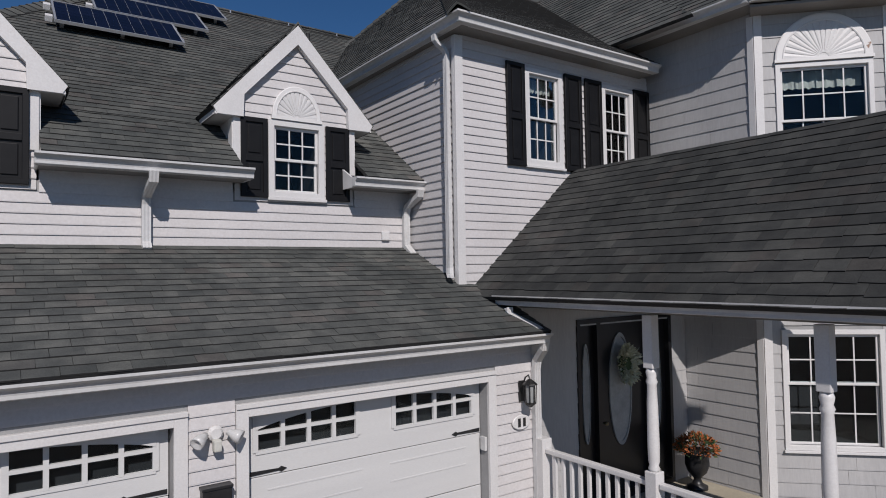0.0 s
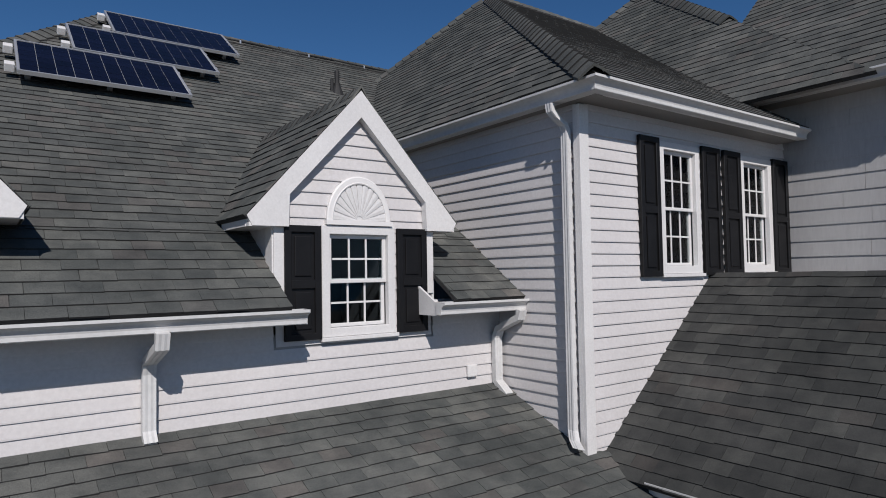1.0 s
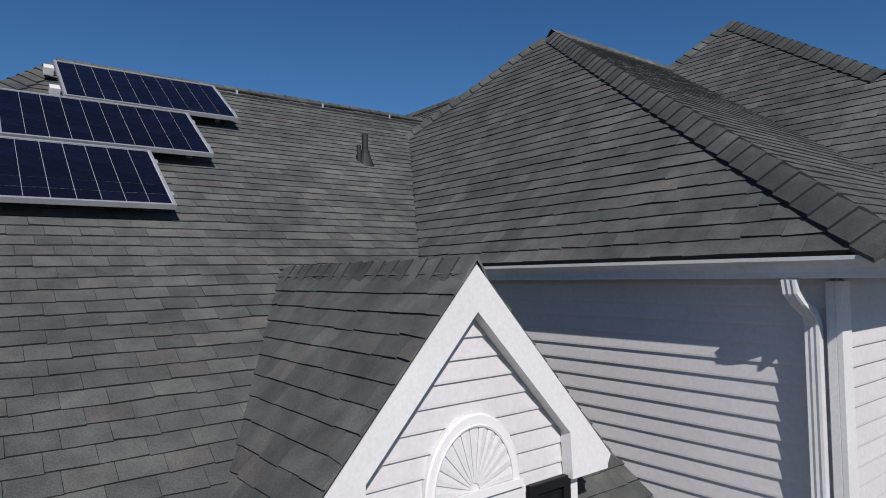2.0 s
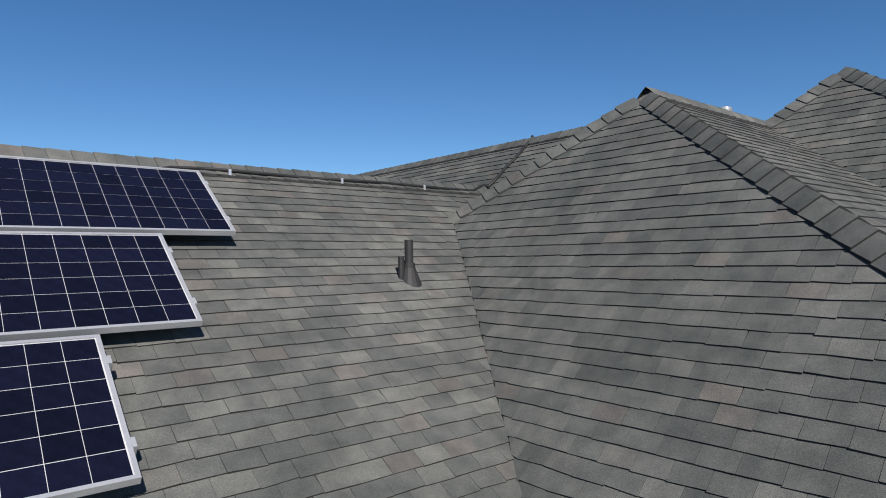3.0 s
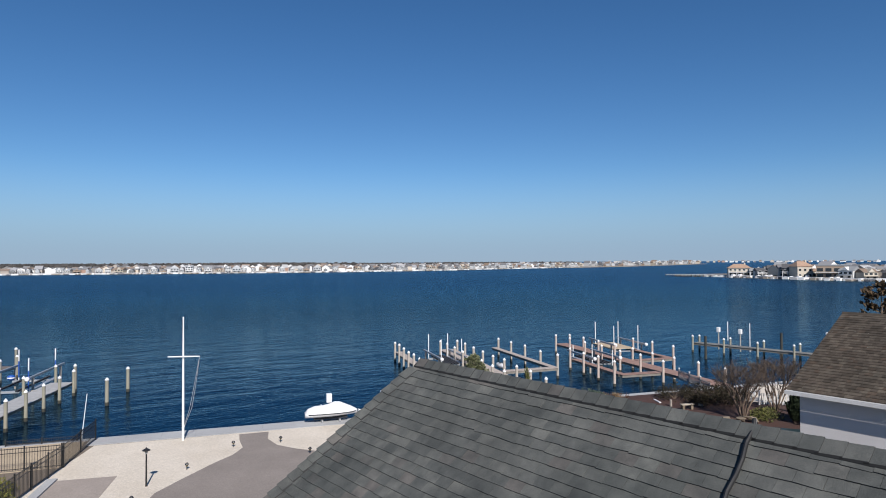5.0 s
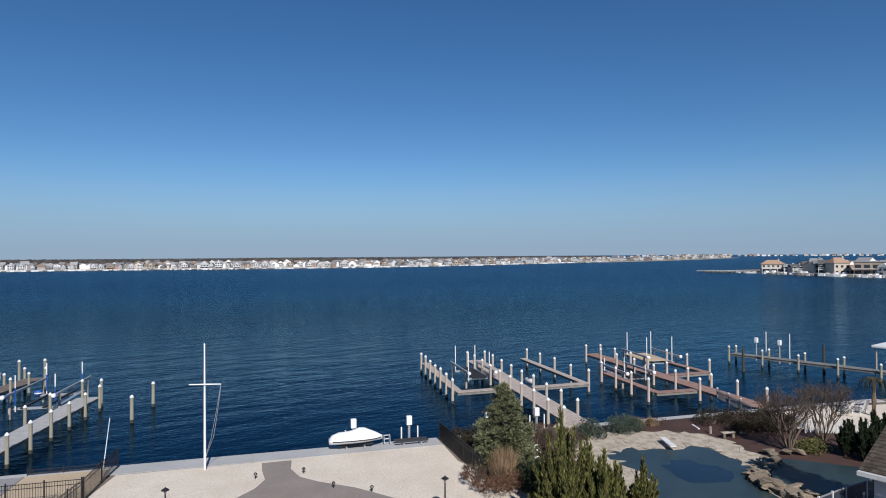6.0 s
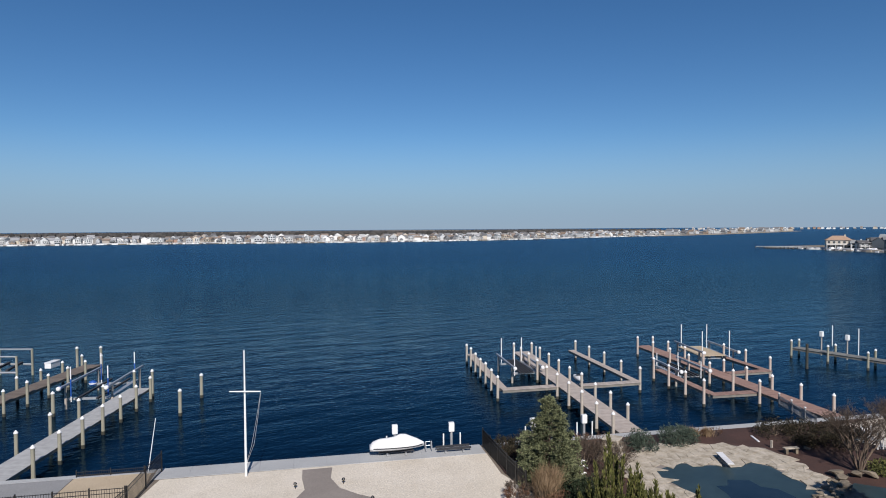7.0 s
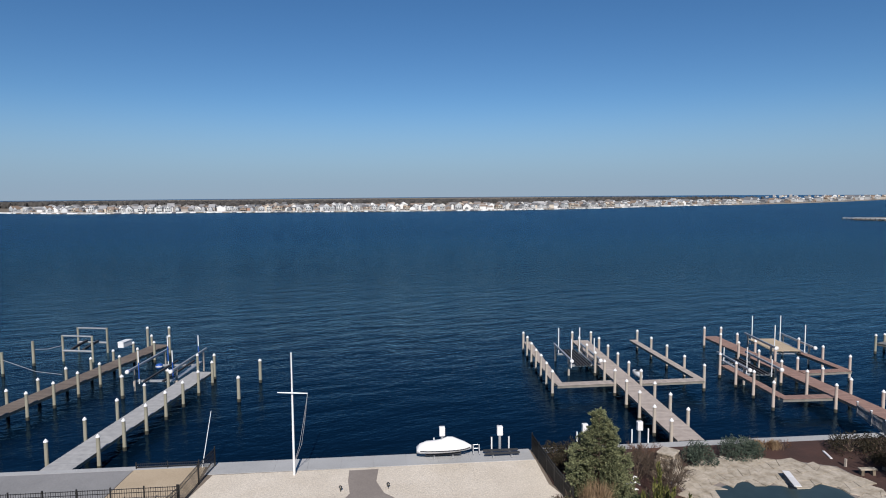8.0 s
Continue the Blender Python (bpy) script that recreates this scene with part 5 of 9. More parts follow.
# ---- the site: ground, water, bulkhead ----
SHORE_O, SHORE_S, SHORE_N = Vector((9.88, 54.38, 0)), Vector((0.938, -0.347, 0)), Vector((0.347, 0.938, 0))
YARD, SEA, DECK = -0.25, -1.5, -0.30


def shore(s, n, z=YARD):
    """A point by its distance along the bulkhead and out over the water."""
    p = SHORE_O + SHORE_S * s + SHORE_N * n
    return (p.x, p.y, z)


def shore2(s, n):
    return shore(s, n)[:2]


MAT_WATER, wt, wb = node_mat("bay_water")
wpos = wt.nodes.new("ShaderNodeNewGeometry").outputs["Position"]


def wave(scale, stretch, rot, detail):
    mp = wt.nodes.new("ShaderNodeMapping")
    mp.inputs["Scale"].default_value, mp.inputs["Rotation"].default_value = stretch, (0, 0, radians(rot))
    n = wt.nodes.new("ShaderNodeTexNoise")
    n.inputs["Scale"].default_value, n.inputs["Detail"].default_value = scale, detail
    wt.links.new(wpos, mp.inputs["Vector"])
    wt.links.new(mp.outputs["Vector"], n.inputs["Vector"])
    return n.outputs["Fac"]


def weigh(a, ka, b, kb):
    m1, m2 = wt.nodes.new("ShaderNodeMath"), wt.nodes.new("ShaderNodeMath")
    m1.operation, m2.operation = "MULTIPLY", "MULTIPLY_ADD"
    wt.links.new(a, m1.inputs[0])
    m1.inputs[1].default_value = ka
    wt.links.new(b, m2.inputs[0])
    m2.inputs[1].default_value = kb
    wt.links.new(m1.outputs[0], m2.inputs[2])
    return m2.outputs[0]


heights = weigh(wave(2.3, (0.7, 1.3, 1), 24, 5), 0.17, wave(0.28, (0.6, 1.4, 1), 12, 5), 0.55)
lee, lee_map, lee_mul = (wt.nodes.new(k) for k in ("ShaderNodeVectorMath", "ShaderNodeMapRange", "ShaderNodeMath"))
lee.operation, lee_mul.operation = "DOT_PRODUCT", "MULTIPLY"
lee.inputs[1].default_value = SHORE_N
wt.links.new(wpos, lee.inputs[0])
wt.links.new(lee.outputs["Value"], lee_map.inputs["Value"])
for key, value in (("From Min", SHORE_O.dot(SHORE_N)), ("From Max", SHORE_O.dot(SHORE_N) + 110), ("To Min", 0.20), ("To Max", 1.7)):
    lee_map.inputs[key].default_value = value
wt.links.new(heights, lee_mul.inputs[0])
wt.links.new(lee_map.outputs["Result"], lee_mul.inputs[1])
bump(wt, wb, lee_mul.outputs[0], 1.0, 0.85)
broad_sea = wave(0.012, (0.5, 2.0, 1), 15, 5)
w_dif, w_glo, w_fre, w_shd = (wt.nodes.new(k) for k in ("ShaderNodeBsdfDiffuse", "ShaderNodeBsdfGlossy", "ShaderNodeFresnel", "ShaderNodeMixShader"))
wt.links.new(ramp(wt, broad_sea, ((0.35, (0.001, 0.004, 0.011)), (0.65, (0.0015, 0.007, 0.018)))), w_dif.inputs["Color"])
w_glo.inputs["Color"].default_value, w_glo.inputs["Roughness"].default_value = (0.385, 0.60, 0.75, 1), 0.09
lee_rough = wt.nodes.new("ShaderNodeMapRange")
for key, value in (("From Min", SHORE_O.dot(SHORE_N) + 20), ("From Max", SHORE_O.dot(SHORE_N) + 260), ("To Min", 0.04), ("To Max", 0.25)):
    lee_rough.inputs[key].default_value = value
wt.links.new(lee.outputs["Value"], lee_rough.inputs["Value"])
wt.links.new(lee_rough.outputs["Result"], w_glo.inputs["Roughness"])
w_fre.inputs["IOR"].default_value = 1.22
for n_ in (w_dif, w_glo, w_fre):
    wt.links.new(wb.inputs["Normal"].links[0].from_socket, n_.inputs["Normal"])
wt.links.new(w_fre.outputs[0], w_shd.inputs[0])
wt.links.new(w_dif.outputs[0], w_shd.inputs[1])
wt.links.new(w_glo.outputs[0], w_shd.inputs[2])
wt.links.new(w_shd.outputs[0], wt.nodes["Material Output"].inputs["Surface"])
wt.nodes.remove(wb)


def g_noise(nt, pos, scale, detail=4.0, rough=0.6):
    n = nt.nodes.new("ShaderNodeTexNoise")
    n.inputs["Scale"].default_value, n.inputs["Detail"].default_value, n.inputs["Roughness"].default_value = scale, detail, rough
    nt.links.new(pos, n.inputs["Vector"])
    return n.outputs["Fac"]


def ground_mat(name, stops, spots, rough=0.9, fine=14.0, relief=0.5, depth=0.03, broad=0.35):
    """Ground by world position: broad patches, small spots and a fine relief."""
    m, nt, b = node_mat(name)
    pos = nt.nodes.new("ShaderNodeNewGeometry").outputs["Position"]
    col = ramp(nt, g_noise(nt, pos, broad, 6), [(p, dimmed(c)) for p, c in stops])
    col = mix(nt, ramp(nt, g_noise(nt, pos, 3.0, 5, 0.7), ((0.60, (0, 0, 0)), (0.78, (0.7, 0.7, 0.7)))), col, spots)
    fine_n = g_noise(nt, pos, fine, 4, 0.7)
    col = mix(nt, 1.0, col, ramp(nt, fine_n, ((0.3, (0.78, 0.78, 0.78)), (0.7, (1.1, 1.1, 1.1)))), "MULTIPLY")
    nt.links.new(col, b.inputs["Base Color"])
    b.inputs["Roughness"].default_value = rough
    bump(nt, b, fine_n, relief, depth)
    return m


MAT_GRAVEL = ground_mat("cream_gravel", ((0.3, (0.62, 0.555, 0.455)), (0.7, (0.73, 0.665, 0.565))), (0.46, 0.39, 0.30), fine=9.0, relief=0.9, depth=0.05)
MAT_DRIVE = ground_mat("grey_brown_drive", ((0.3, (0.22, 0.192, 0.170)), (0.7, (0.28, 0.247, 0.220))), (0.18, 0.158, 0.140), relief=0.2)
MAT_FRONT = ground_mat("tan_gravel_drive", ((0.3, (0.15, 0.123, 0.093)), (0.7, (0.20, 0.163, 0.125))), (0.10, 0.085, 0.066), relief=0.2)
MAT_CAP = ground_mat("bulkhead_cap", ((0.3, (0.36, 0.365, 0.37)), (0.7, (0.44, 0.445, 0.45))), (0.32, 0.32, 0.33), relief=0.1)
MAT_TAN = ground_mat("tan_patio", ((0.3, (0.42, 0.34, 0.23)), (0.7, (0.50, 0.41, 0.29))), (0.36, 0.29, 0.2), relief=0.2)
MAT_SLATE = ground_mat("blue_grey_slab", ((0.3, (0.23, 0.23, 0.235)), (0.7, (0.29, 0.288, 0.29))), (0.2, 0.2, 0.205), relief=0.1)
MAT_PAVING = ground_mat("beige_grey_paving", ((0.3, (0.30, 0.260, 0.225)), (0.7, (0.37, 0.322, 0.282))), (0.25, 0.22, 0.195), relief=0.15)
MAT_LAWN = ground_mat("winter_lawn", ((0.3, (0.07, 0.085, 0.025)), (0.7, (0.12, 0.12, 0.04))), (0.16, 0.13, 0.05), fine=22)
MAT_MULCH = ground_mat("red_brown_mulch", ((0.3, (0.035, 0.018, 0.013)), (0.7, (0.075, 0.034, 0.024))), (0.11, 0.06, 0.04), fine=9, relief=1.0)
MAT_FLAG = ground_mat("flagstone", ((0.3, (0.27, 0.23, 0.17)), (0.5, (0.44, 0.39, 0.31)), (0.7, (0.54, 0.48, 0.40))), (0.20, 0.17, 0.13), fine=6, relief=0.7, broad=1.7)
MAT_BULK = surface("bulkhead_timber", (0.16, 0.15, 0.13), (0.24, 0.22, 0.19), 0.8, 2)


def grid_water():
    """One sheet of water that reaches the horizon."""
    bm = bmesh.new()
    vs = [bm.verts.new((x, y, SEA)) for x, y in ((-2600, -900), (4200, -900), (4200, 4600), (-2600, 4600))]
    bm.faces.new(vs)
    return bm


part("water", grid_water(), MAT_WATER, None, "dark blue rippled bay water", kind="structure")
yard = [shore2(-62, -0.02), (-90, -70), (120, -70), (100, 12), shore2(62, -0.02)]
part("ground", poly_slab(bmesh.new(), yard, -3.0, YARD - 0.012), MAT_FRONT, None, "tan gravel ground round the house", kind="structure")
part("gravel_yard", poly_slab(bmesh.new(), [shore2(0.3, -1.72), (5.2, 45.6), (2.5, 40.0), (4.0, 22), (26, 20), (27.2, 42.5), shore2(20.4, -1.62)], -0.6, YARD), MAT_GRAVEL, None, "cream gravel yard behind the bulkhead", kind="structure")
cap = tagged(new("bulkhead"), "smooth grey-capped bulkhead along the water", "bulkhead", kind="structure")
part("retaining_wall", poly_slab(bmesh.new(), [shore2(-60, -0.25), shore2(60, -0.25), shore2(60, 0), shore2(-60, 0)], -2.6, YARD - 0.02), MAT_BULK, cap)
slat = mesh_of("cap_board", boxes((0, 2.05, -1.66, 0.06, -0.03, 0.0)))
slat.materials.append(MAT_CAP)
ang = math.degrees(math.atan2(SHORE_S.y, SHORE_S.x))
for k in range(10):
    part("cap_board", slat, MAT_CAP, cap, m=Matrix.Translation(Vector(shore(-0.2 + 2.056 * k, 0, YARD + 0.03))) @ pose(0, 0, 0, 0, 0, ang))
part("cap_strip", poly_slab(bmesh.new(), [shore2(-60, -0.46), shore2(-0.3, -0.46), shore2(-0.3, 0.05), shore2(-60, 0.05)], YARD - 0.2, YARD + 0.02), MAT_CAP, cap)
part("cap_strip", poly_slab(bmesh.new(), [shore2(20.5, -0.9), shore2(60, -0.9), shore2(60, 0.05), shore2(20.5, 0.05)], YARD - 0.2, YARD + 0.06), MAT_CAP, cap)

# drive and path through the gravel, the slab beside it, and the neighbour's ground
path = [(17.25, 49.55), (16.75, 48.2), (16.35, 46.6), (15.4, 45.6), (14.0, 44.75), (12.0, 43.3), (10.3, 42.0), (9.1, 40.2), (8.0, 37), (7, 22), (22.5, 21), (21.5, 35), (20.9, 39.6), (19.9, 42.4), (18.7, 44.4), (18.15, 45.8), (18.25, 47.4), (18.95, 48.95)]
part("drive", poly_slab(bmesh.new(), path, -0.6, YARD + 0.006), MAT_DRIVE, None, "grey-brown drive that narrows to a path at the bulkhead", kind="structure")
part("slab", poly_slab(bmesh.new(), [(6.75, 47.0), (4.9, 42.9), (3.0, 38.5), (5.6, 37.5), (7.37, 41.5), (9.44, 45.8)], -0.6, YARD + 0.008), MAT_PAVING, None, "grey paved slab set in the gravel", kind="structure")
part("kerb", poly_slab(bmesh.new(), [(6.55, 47.25), (4.45, 42.7), (2.6, 38.4), (2.95, 38.3), (4.85, 42.55), (6.95, 47.05)], -0.6, YARD + 0.10), MAT_CAP, None, "pale concrete kerb", kind="structure")
part("neighbour_lawn", poly_slab(bmesh.new(), [(5.2, 47.0), (-30, 60), (-40, 40), (1.5, 38.5)], -0.6, YARD + 0.004), MAT_LAWN, None, "yellow-green winter lawn", kind="structure")
part("neighbour_slab", poly_slab(bmesh.new(), [shore2(-40, -0.47), shore2(-42, -7.2), (3.0, 50.72), shore2(-4.83, -0.47)], -0.6, YARD + 0.008), MAT_SLATE, None, "blue-grey concrete patio", kind="structure")
part("tan_patio", poly_slab(bmesh.new(), [shore2(-4.78, -0.47), (3.05, 50.7), (7.35, 49.3), (8.6, 51.8), shore2(-0.45, -0.6), shore2(-0.45, -0.47)], -0.6, YARD + 0.008), MAT_TAN, None, "tan sand patio by the fence", kind="structure")


# ---- yard things ----
MAT_POLE = surface("white_pole", (0.80, 0.80, 0.79), (0.88, 0.88, 0.87), 0.4, 3)
MAT_ROPE = surface("grey_rope", (0.30, 0.30, 0.31), (0.42, 0.42, 0.43), 0.8, 30)
flag = thing("flagpole", "white flagpole with a yardarm and halyards", "flagpole", pose(14.06, 50.46, YARD))
part("pole", tube(bmesh.new(), [(0, 0, 0), (0, 0, 2.5), (0, 0, 5), (0, 0, 7.50)], [0.075, 0.068, 0.055, 0.035], 12), MAT_POLE, flag)
part("truck", lathe(bmesh.new(), ((0.02, 7.5), (0.05, 7.53), (0.05, 7.58), (0.02, 7.61)), 10), MAT_POLE, flag)
ar, al = Vector((0.78, -0.66, 5.17)), Vector((-0.82, 0.33, 5.17))
part("yardarm", tube(bmesh.new(), [al, (al + ar) / 2, ar], [0.03, 0.045, 0.03], 8), MAT_POLE, flag)
part("halyard", tube(bmesh.new(), [ar, (0.60, -0.5, 3.4), (0.42, -0.35, 2.0), (0.07, -0.05, 0.85)], 0.012, 5), MAT_ROPE, flag)
part("halyard", tube(bmesh.new(), [ar, (0.52, -0.42, 3.3), (0.30, -0.25, 1.9), (0.06, -0.03, 0.9)], 0.012, 5), MAT_ROPE, flag)
part("cleat", boxes((0.06, 0.11, -0.03, 0.03, 0.8, 0.95), bevel=0.008), MAT_POLE, flag)


def lamp_post(x, y, h=1.87):
    t = thing("lamp_post", "black garden lamp post standing in the gravel", "lamp post", pose(x, y, YARD), "lamp posts")
    part("post", tube(bmesh.new(), [(0, 0, 0), (0, 0, h - 0.28)], [0.045, 0.035], 10), MAT_BLACK, t)
    part("lamp_glass", lathe(bmesh.new(), ((0.05, h - 0.28), (0.09, h - 0.12), (0.09, h - 0.10)), 8), MAT_FROST, t)
    part("lamp_roof", lathe(bmesh.new(), ((0.19, h - 0.12), (0.19, h - 0.10), (0.10, h - 0.04), (0.03, h), (0.02, h + 0.04)), 12), MAT_BLACK, t)


lamp_post(10.22, 43.24)
lamp_post(21.75, 36.45)


def path_light(x, y, turn):
    t = thing("path_light", "small dark low garden light in the gravel", "garden light", pose(x, y, YARD, 0, 0, turn), "path lights")
    part("stake", tube(bmesh.new(), [(0, 0, 0), (0, 0, 0.28)], 0.02, 8), MAT_BLACK, t)
    part("hood", lathe(bmesh.new(), ((0.10, 0.26), (0.11, 0.28), (0.06, 0.36), (0.02, 0.38)), 12), MAT_BLACK, t)
    part("lamp_ring", lathe(bmesh.new(), ((0.05, 0.17), (0.06, 0.20), (0.06, 0.26)), 10), MAT_BRASS, t)


for k, (x, y) in enumerate(((12.54, 44.56), (15.95, 47.05), (9.10, 41.19), (18.55, 46.2), (20.3, 41.2), (18.9, 43.0))):
    path_light(x, y, 50 * k)


def metal_fence(p0, p1, h=1.25, step=0.125, label="black aluminium picket fence", post=1.9, screen=False):
    """A picket fence on level ground from p0 to p1."""
    p0, p1 = Vector((*p0, YARD)), Vector((*p1, YARD))
    L = (p1 - p0).length
    m = Matrix.Translation(p0) @ pose(0, 0, 0, 0, 0, math.degrees(math.atan2(p1.y - p0.y, p1.x - p0.x)))
    t = thing("fence", label, "fence", m, "black fences")
    for z in (0.12, h - 0.28, h - 0.06):
        part("rail", boxes((0, L, -0.014, 0.014, z, z + 0.03)), MAT_BLACK, t)
    pk = mesh_of("picket", boxes((-0.009, 0.009, -0.009, 0.009, 0.06, h)))
    pk.materials.append(MAT_BLACK)
    n = int(L / step)
    for k in range(1, n):
        part("picket", pk, MAT_BLACK, t, m=pose(L * k / n, 0, 0))
    if screen:
        part("wind_screen", boxes((0.03, L - 0.03, 0.012, 0.018, 0.04, h - 0.03)), MAT_BLACK, t, "black woven wind screen")
    po = mesh_of("post", boxes((-0.032, 0.032, -0.032, 0.032, 0, h + 0.08)))
    po.materials.append(MAT_BLACK)
    q = max(1, round(L / post))
    for k in range(q + 1):
        part("post", po, MAT_BLACK, t, m=pose(L * k / q, 0, 0))
    return t


metal_fence((9.85, 53.9), (8.7, 51.7))
metal_fence((8.7, 51.7), (7.5, 49.15))
metal_fence((7.5, 49.15), (5.75, 46.2))
metal_fence((5.75, 46.2), (3.4, 42.0))
metal_fence((7.42, 49.2), (-2.4, 52.8))
metal_fence(shore2(-4.7, -0.3), shore2(-0.9, -0.3), h=0.36, label="low black rail on the bulkhead")
metal_fence((28.95, 46.9), (27.4, 42.2), step=0.11, label="black metal fence with a dark wind screen along the gravel", screen=True)
metal_fence((27.4, 42.2), (26.6, 39.4), step=0.11, label="black metal fence with a dark wind screen along the gravel", screen=True)
lean = thing("leaning_pole", "thin white pole leaning out from the bulkhead", "pole", pose(9.1, 54.1, YARD))
part("pole", tube(bmesh.new(), [(0, 0, 0), (1.05, 4.6, 2.05)], [0.03, 0.022], 8), MAT_POLE, lean)


# ---- docks ----
MAT_PILE = surface("grey_green_pile", (0.20, 0.20, 0.15), (0.34, 0.32, 0.25), 0.85, 1.5, 30, 0.4, stretch=(1, 1, 0.2))
MAT_PILE_PALE = surface("pale_wrapped_pile", (0.36, 0.32, 0.27), (0.48, 0.43, 0.37), 0.7, 1.5, 30, 0.2, stretch=(1, 1, 0.2))
MAT_PILE_RED = surface("reddish_pile", (0.42, 0.34, 0.29), (0.54, 0.46, 0.40), 0.7, 1.5, 30, 0.2, stretch=(1, 1, 0.2))
MAT_CAPW = surface("white_pile_cap", (0.78, 0.78, 0.78), (0.85, 0.85, 0.85), 0.4, 4)
MAT_WEED = surface("wet_pile_foot", (0.03, 0.03, 0.022), (0.06, 0.055, 0.04), 0.6, 6)


def deck_mat(name, c1, c2):
    m, nt, b = node_mat(name)
    geo = nt.nodes.new("ShaderNodeNewGeometry")
    col = ramp(nt, geo.outputs["Random Per Island"], ((0.0, dimmed(c1)), (1.0, dimmed(c2))))
    col = mix(nt, 1.0, col, ramp(nt, noise_tex(nt, 2.0, 5), ((0.3, (0.8, 0.8, 0.8)), (0.7, (1.1, 1.1, 1.1)))), "MULTIPLY")
    nt.links.new(col, b.inputs["Base Color"])
    b.inputs["Roughness"].default_value = 0.75
    return m


MAT_DECK_GREY = deck_mat("grey_composite_deck", (0.36, 0.36, 0.36), (0.42, 0.42, 0.42))
MAT_DECK_BROWN = deck_mat("weathered_brown_deck", (0.13, 0.105, 0.085), (0.20, 0.165, 0.135))
MAT_DECK_TAN = deck_mat("tan_grey_deck", (0.38, 0.33, 0.29), (0.47, 0.41, 0.365))
MAT_DECK_RED = deck_mat("red_brown_deck", (0.25, 0.158, 0.127), (0.32, 0.21, 0.168))
MAT_DECK_OLD = deck_mat("old_grey_deck", (0.15, 0.15, 0.14), (0.22, 0.22, 0.205))


def pile_parts(t, x, y, r, top, mat, cap=True):
    shaft = bmesh.new()
    lathe(shaft, ((r * 1.06, SEA - 1.2), (r * 1.06, SEA + 0.25), (r, SEA + 0.5), (r * 0.96, top)), 10)
    p = part("piling", shaft, mat, t, m=pose(x, y, 0), smooth=False)
    foot = bmesh.new()
    lathe(foot, ((r * 1.09, SEA - 0.6), (r * 1.09, SEA + 0.28)), 10)
    part("wet_foot", foot, MAT_WEED, p)
    if cap:
        c = bmesh.new()
        lathe(c, ((r * 1.15, top - 0.03), (r * 1.15, top + 0.03), (r * 0.6, top + 0.13), (r * 0.15, top + 0.2)), 10)
        part("cap", c, MAT_CAPW, p, "white conical cap")
    return p


def walkway(t, p0, p1, w, mat, z=DECK):
    """A boarded walkway on a dark frame; boards lie across it."""
    p0, p1 = Vector((*p0, z)), Vector((*p1, z))
    L = (p1 - p0).length
    m = Matrix.Translation(p0) @ pose(0, 0, 0, 0, 0, math.degrees(math.atan2(p1.y - p0.y, p1.x - p0.x)))
    bm = bmesh.new()
    n = int(L / 0.145)
    rng = random.Random(int(L * 100))
    for k in range(n):
        a = L * k / n
        e = rng.uniform(-0.012, 0.012)
        box(bm, a + 0.004, a + L / n - 0.004, -w / 2 + e, w / 2 + e, -0.035, 0.0)
    d = part("deck", bm, mat, t, m=m)
    for a in (-w / 2 + 0.06, w / 2 - 0.14):
        part("stringer", boxes((0, L, a, a + 0.08, -0.28, -0.036)), MAT_BULK, d)
    return m, L


def piles_along(t, p0, p1, w, sides, every, mat, top=0.68, r=0.13, skip=()):
    p0, p1 = Vector((*p0, 0)), Vector((*p1, 0))
    way = (p1 - p0).normalized()
    side = Vector((way.y, -way.x, 0))
    n = max(1, round((p1 - p0).length / every))
    rng = random.Random(int(p0.x * 10))
    for k in range(n + 1):
        for s in sides:
            if (k, s) in skip:
                continue
            p = p0 + (p1 - p0) * (k / n) + side * s * (w / 2 + 0.14)
            pile_parts(t, p.x, p.y, r, top + rng.uniform(-0.08, 0.08), mat)


def lone_pile(x, y, top=0.68, cap=True, mat=None, label="lone mooring pile with a white cap standing in the water"):
    t = thing("mooring_pile", label, "mooring pile", None, "mooring piles")
    pile_parts(t, x, y, 0.15, top, mat or MAT_PILE, cap)


lone_pile(16.3, 75.5)
lone_pile(13.55, 70.35)
lone_pile(-4.73, 93.2, 1.2, False, label="bare grey-green mooring pile in the water")
lone_pile(-7.0, 89.77, 1.0, False, label="bare grey-green mooring pile in the water")
lone_pile(4.2, 76.2, 0.5)
lone_pile(76.2, 50.9, 1.3, False, MAT_WEED, "dark bare mooring pile in the water")


MAT_LIFT = surface("aluminium_lift", (0.45, 0.46, 0.48), (0.58, 0.59, 0.61), 0.4, 3, metal=0.5)
MAT_BUNK = surface("dark_bunk_carpet", (0.02, 0.022, 0.028), (0.04, 0.042, 0.05), 0.9, 8)
MAT_BLUE = surface("blue_pad", (0.02, 0.07, 0.32), (0.03, 0.10, 0.42), 0.5, 5)


